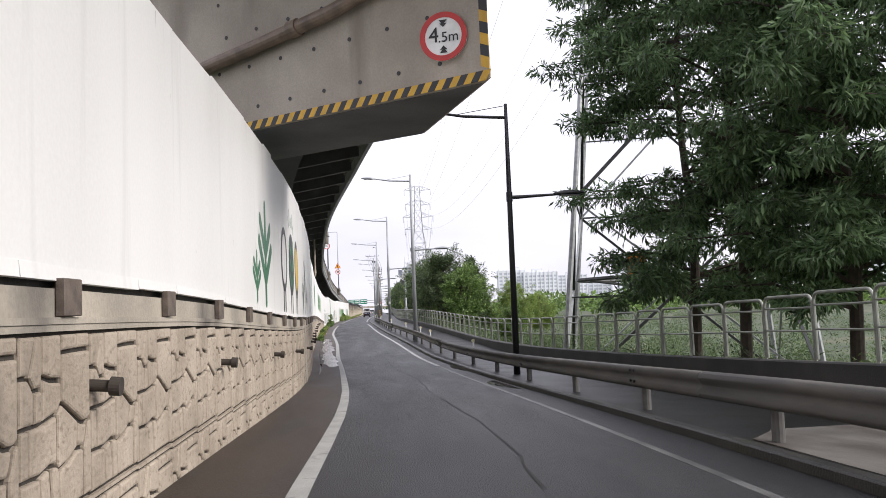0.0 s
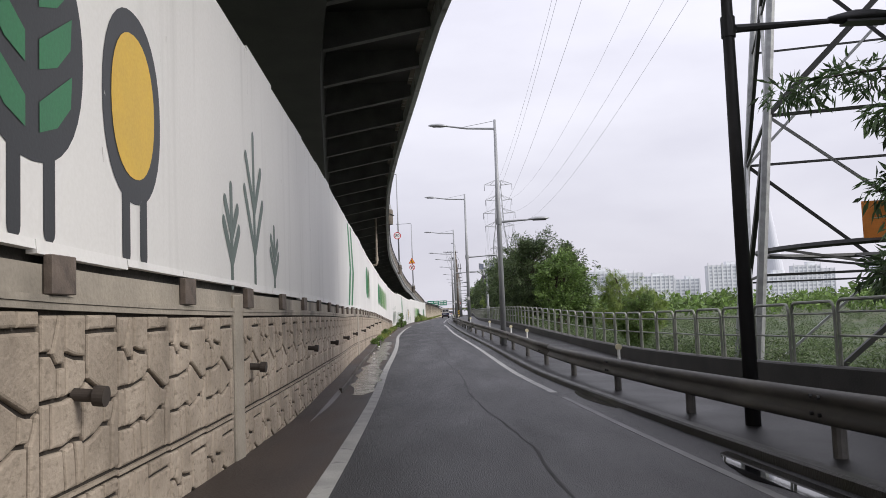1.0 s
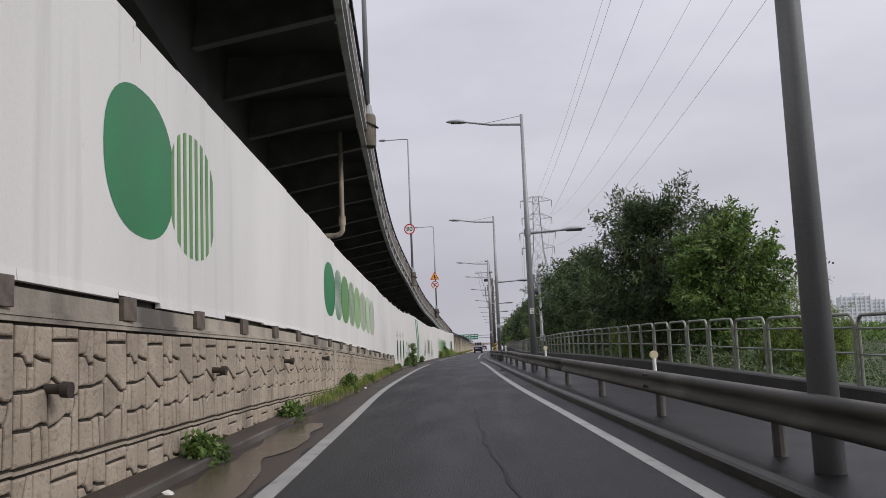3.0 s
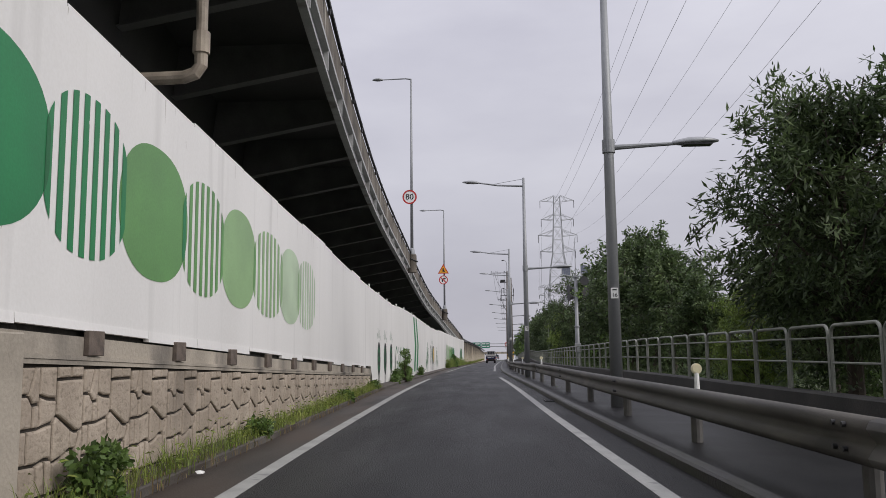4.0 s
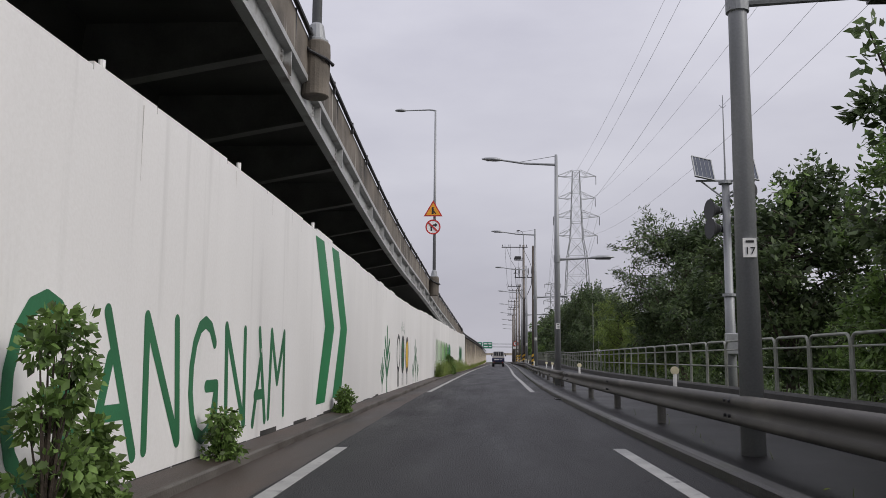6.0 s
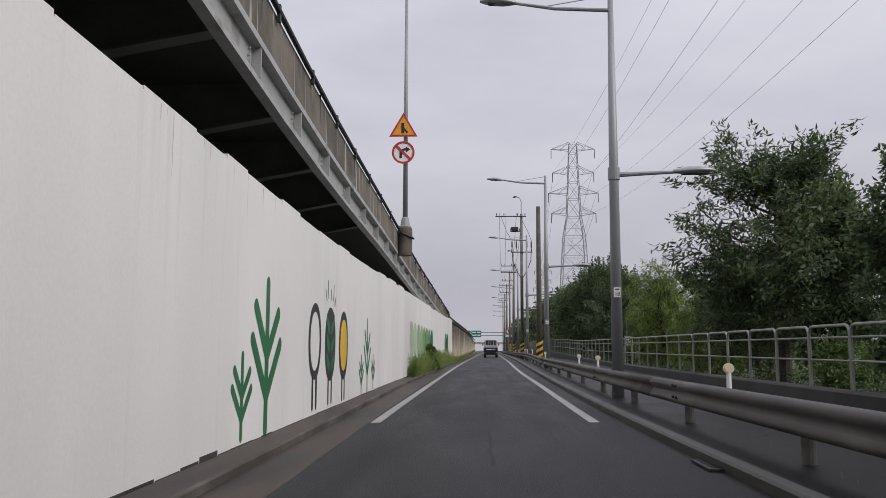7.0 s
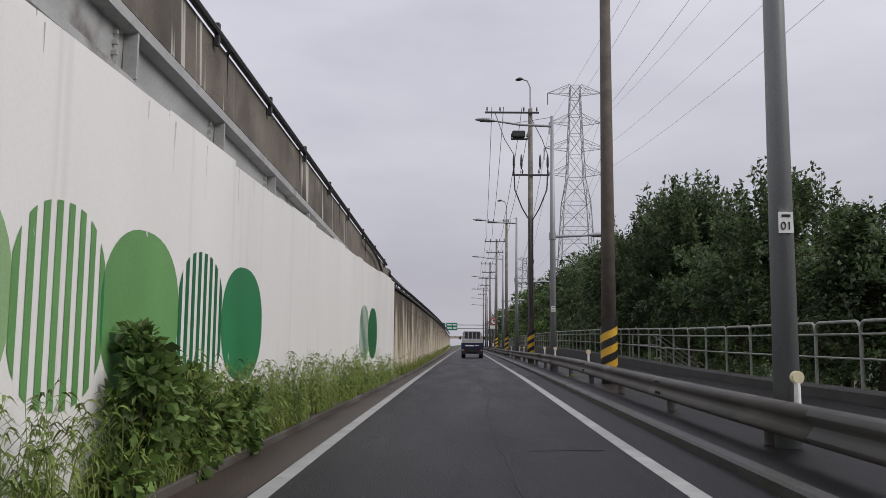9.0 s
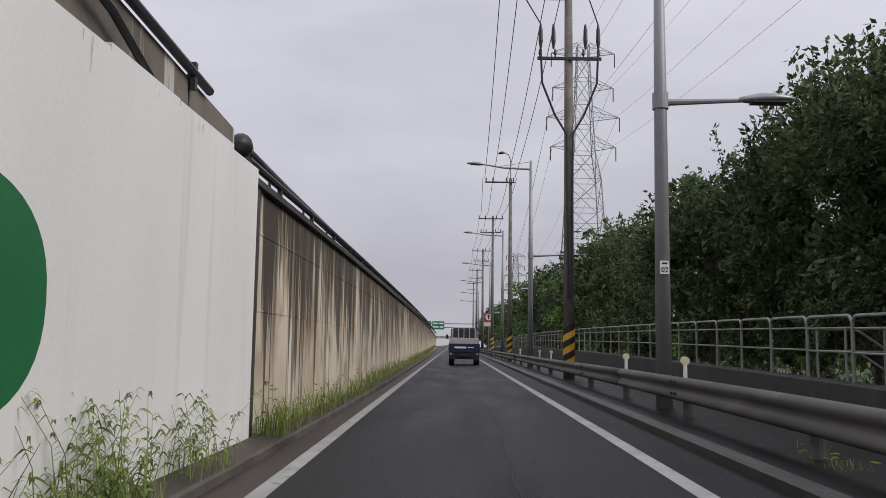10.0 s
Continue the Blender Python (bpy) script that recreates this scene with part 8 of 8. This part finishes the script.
# ---- patches, seams and covers on the road ----
def road_bits():
    tar = plain("tar_seal", (0.009, 0.009, 0.0095), 0.75)
    rg = random.Random(8)

    def patch(name, pts, m, label, z=0.024):
        bm = bmesh.new()
        f = bm.faces.new([bm.verts.new((lane_x(y) + o, y, lay(y, o) + z)) for o, y in pts])
        f.normal_update()
        if f.normal.z < 0:
            f.normal_flip()
        ob = part(name, bm, m, road, label)
    # a wandering crack seal down the lane
    for y0, y1, o0, amp in ((24, 34, 0.15, 0.08), (36, 60, 0.1, 0.1), (62, 78, 0.25, 0.06), (134, 150, 0.1, 0.05), (156, 196, 0.2, 0.07)):
        ys = steps(y0, y1, 0.6)
        left, right = [], []
        for y in ys:
            o = o0 + amp * math.sin(y * 0.5) + rg.uniform(-0.03, 0.03)
            w = rg.uniform(0.007, 0.02)
            left.append((o - w, y))
            right.append((o + w, y))
        bm = bmesh.new()
        ring_strip(bm, [[(lane_x(a[1]) + a[0], a[1], lay(a[1], a[0]) + 0.0245), (lane_x(b[1]) + b[0], b[1], lay(b[1], b[0]) + 0.0245)] for a, b in zip(left, right)], False, False)
        for f in bm.faces:
            f.normal_update()
            if f.normal.z < 0:
                f.normal_flip()
        part("crack_seal", bm, tar, road, "dark tar line sealing a crack")
    for y, o0, o1 in ((36.2, -1.4, 1.5), (52, -1.2, 0.2), (93.6, -0.2, 0.6), (116.5, -0.9, 0.5), (147, -0.6, 0.1), (169.5, 0.5, 1.3)):
        patch("joint_seal", [(o0, y), (o1, y + 0.02), (o1, y + 0.07), (o0, y + 0.06)], tar, "dark sealed cross joint")
    # drain grates by the kerb
    for y in (99.0, 134.0):
        g = thing("drain_grate", "dark iron drain grate in the road edge", "drain", "road drains", at=pose(lane_x(y) + 2.3, y, lay(y, 2.3) + 0.012))
        bm = bmesh.new()
        for dx in (-0.19, 0.19):
            box(bm, (dx, 0, 0.006), (0.03, 0.7, 0.02))
        for dy in (-0.34, 0.34):
            box(bm, (0, dy, 0.006), (0.4, 0.03, 0.02))
        part("frame", bm, DARKMETAL, g)
        for k in range(9):
            bm = bmesh.new()
            box(bm, (0, -0.28 + 0.07 * k, 0.006), (0.36, 0.03, 0.016))
            part("bar", bm, DARKMETAL, g)
    # round manhole cover
    y = 166.4
    m = thing("manhole_cover", "round iron manhole cover set in the asphalt", "manhole", at=pose(lane_x(y) + 0.25, y, lay(y, 0.3) + 0.02))
    bm = bmesh.new()
    tube(bm, [(0, 0, -0.02), (0, 0, 0.006)], 0.33, 32)
    part("cover", bm, DARKMETAL, m)
    part("ring", ring_plate(0.34, 0.4, 0.0), DARKMETAL, m).matrix_basis = pose(0, 0, 0.008, -90)
    # standing water along the kerb
    water = surface("puddle_water", (0.012, 0.012, 0.013), (0.016, 0.016, 0.017), 2.0, (0.02, 0.05), 0.0, 20, spec=0.6)
    for y0, y1, o0 in ((37.2, 40.6, 1.85), (45.5, 49.0, 2.05)):
        bm = bmesh.new()
        rows = []
        for y in steps(y0, y1, 0.15):
            f = (y - y0) / (y1 - y0)
            inner = 2.26 - (2.26 - o0) * math.sin(math.pi * min(1, max(0.02, f))) ** 0.6 * (1 + 0.06 * math.sin(y * 3.1) + 0.03 * math.sin(y * 7))
            rows.append([(lane_x(y) + o, y, lay(y, o) + 0.02 * max(0, 1 - max(0, o - 0.9) / 1.35) + 0.005) for o in (min(2.25, inner), 2.28)])
        ring_strip(bm, rows, False, False)
        for f in bm.faces:
            f.normal_update()
            if f.normal.z < 0:
                f.normal_flip()
        part("puddle", bm, water, road, "still puddle along the kerb")
    mud = surface("muddy_water", (0.075, 0.058, 0.044), (0.115, 0.09, 0.068), 2.0, (0.1, 0.35), 0.0, 20, spec=0.6)
    for y0, y1, o0, o1 in ((47.5, 58.5, 0.4, 0.98), (57.8, 66.4, 0.37, 1.02), (66.0, 71.4, 0.4, 1.0), (71.2, 75.6, 0.4, 0.95)):
        bm = bmesh.new()
        rows = []
        for y in steps(y0, y1, 0.3):
            f = min(0.98, max(0.02, (y - y0) / (y1 - y0)))
            mid, half = (o0 + o1) / 2 + 0.05 * math.sin(y * 2.1), (o1 - o0) / 2 * math.sin(math.pi * f) ** 0.35 * (1 + 0.08 * math.sin(y * 4.3))
            rows.append([(wall_x(y) + o, y, lay(y, wall_x(y) + o - lane_x(y)) + 0.017) for o in (mid - half, mid + half)])
        ring_strip(bm, rows, False, False)
        for f in bm.faces:
            f.normal_update()
            if f.normal.z < 0:
                f.normal_flip()
        part("mud_puddle", bm, mud, gutter, "shallow muddy puddle")
    # paler concrete slab in the footpath
    bm = bmesh.new()
    out = [(2.9, 20.0), (2.9, 26.6), (3.6, 27.6), (6.28, 28.6), (6.28, 20.0)]
    ring_strip(bm, [[(lane_x(y) + o, y, lay(y, o) + 0.03) for o, y in out], [(lane_x(y) + o, y, lay(y, o) + 0.075) for o, y in out]])
    bmesh.ops.recalc_face_normals(bm, faces=bm.faces)
    part("path_slab", bm, EDGING, path, "paler concrete slab in the footpath")
    # pale litter in the gutter
    for y, o in ((59.8, 0.62), (86.2, 0.5), (63.4, 0.45), (69, 0.5)):
        bm = bmesh.new()
        bmesh.ops.create_icosphere(bm, subdivisions=1, radius=0.05)
        for v in bm.verts:
            v.co *= rg.uniform(0.6, 1.2)
            v.co.z *= 0.5
        ob = part("litter", bm, WHITE)
        ob.location = (wall_x(y) + o, y, lay(y, wall_x(y) + o - lane_x(y)) + 0.05)
        tagged(ob, "crumpled scrap of white litter in the gutter", "litter", "gutter litter")


road_bits()
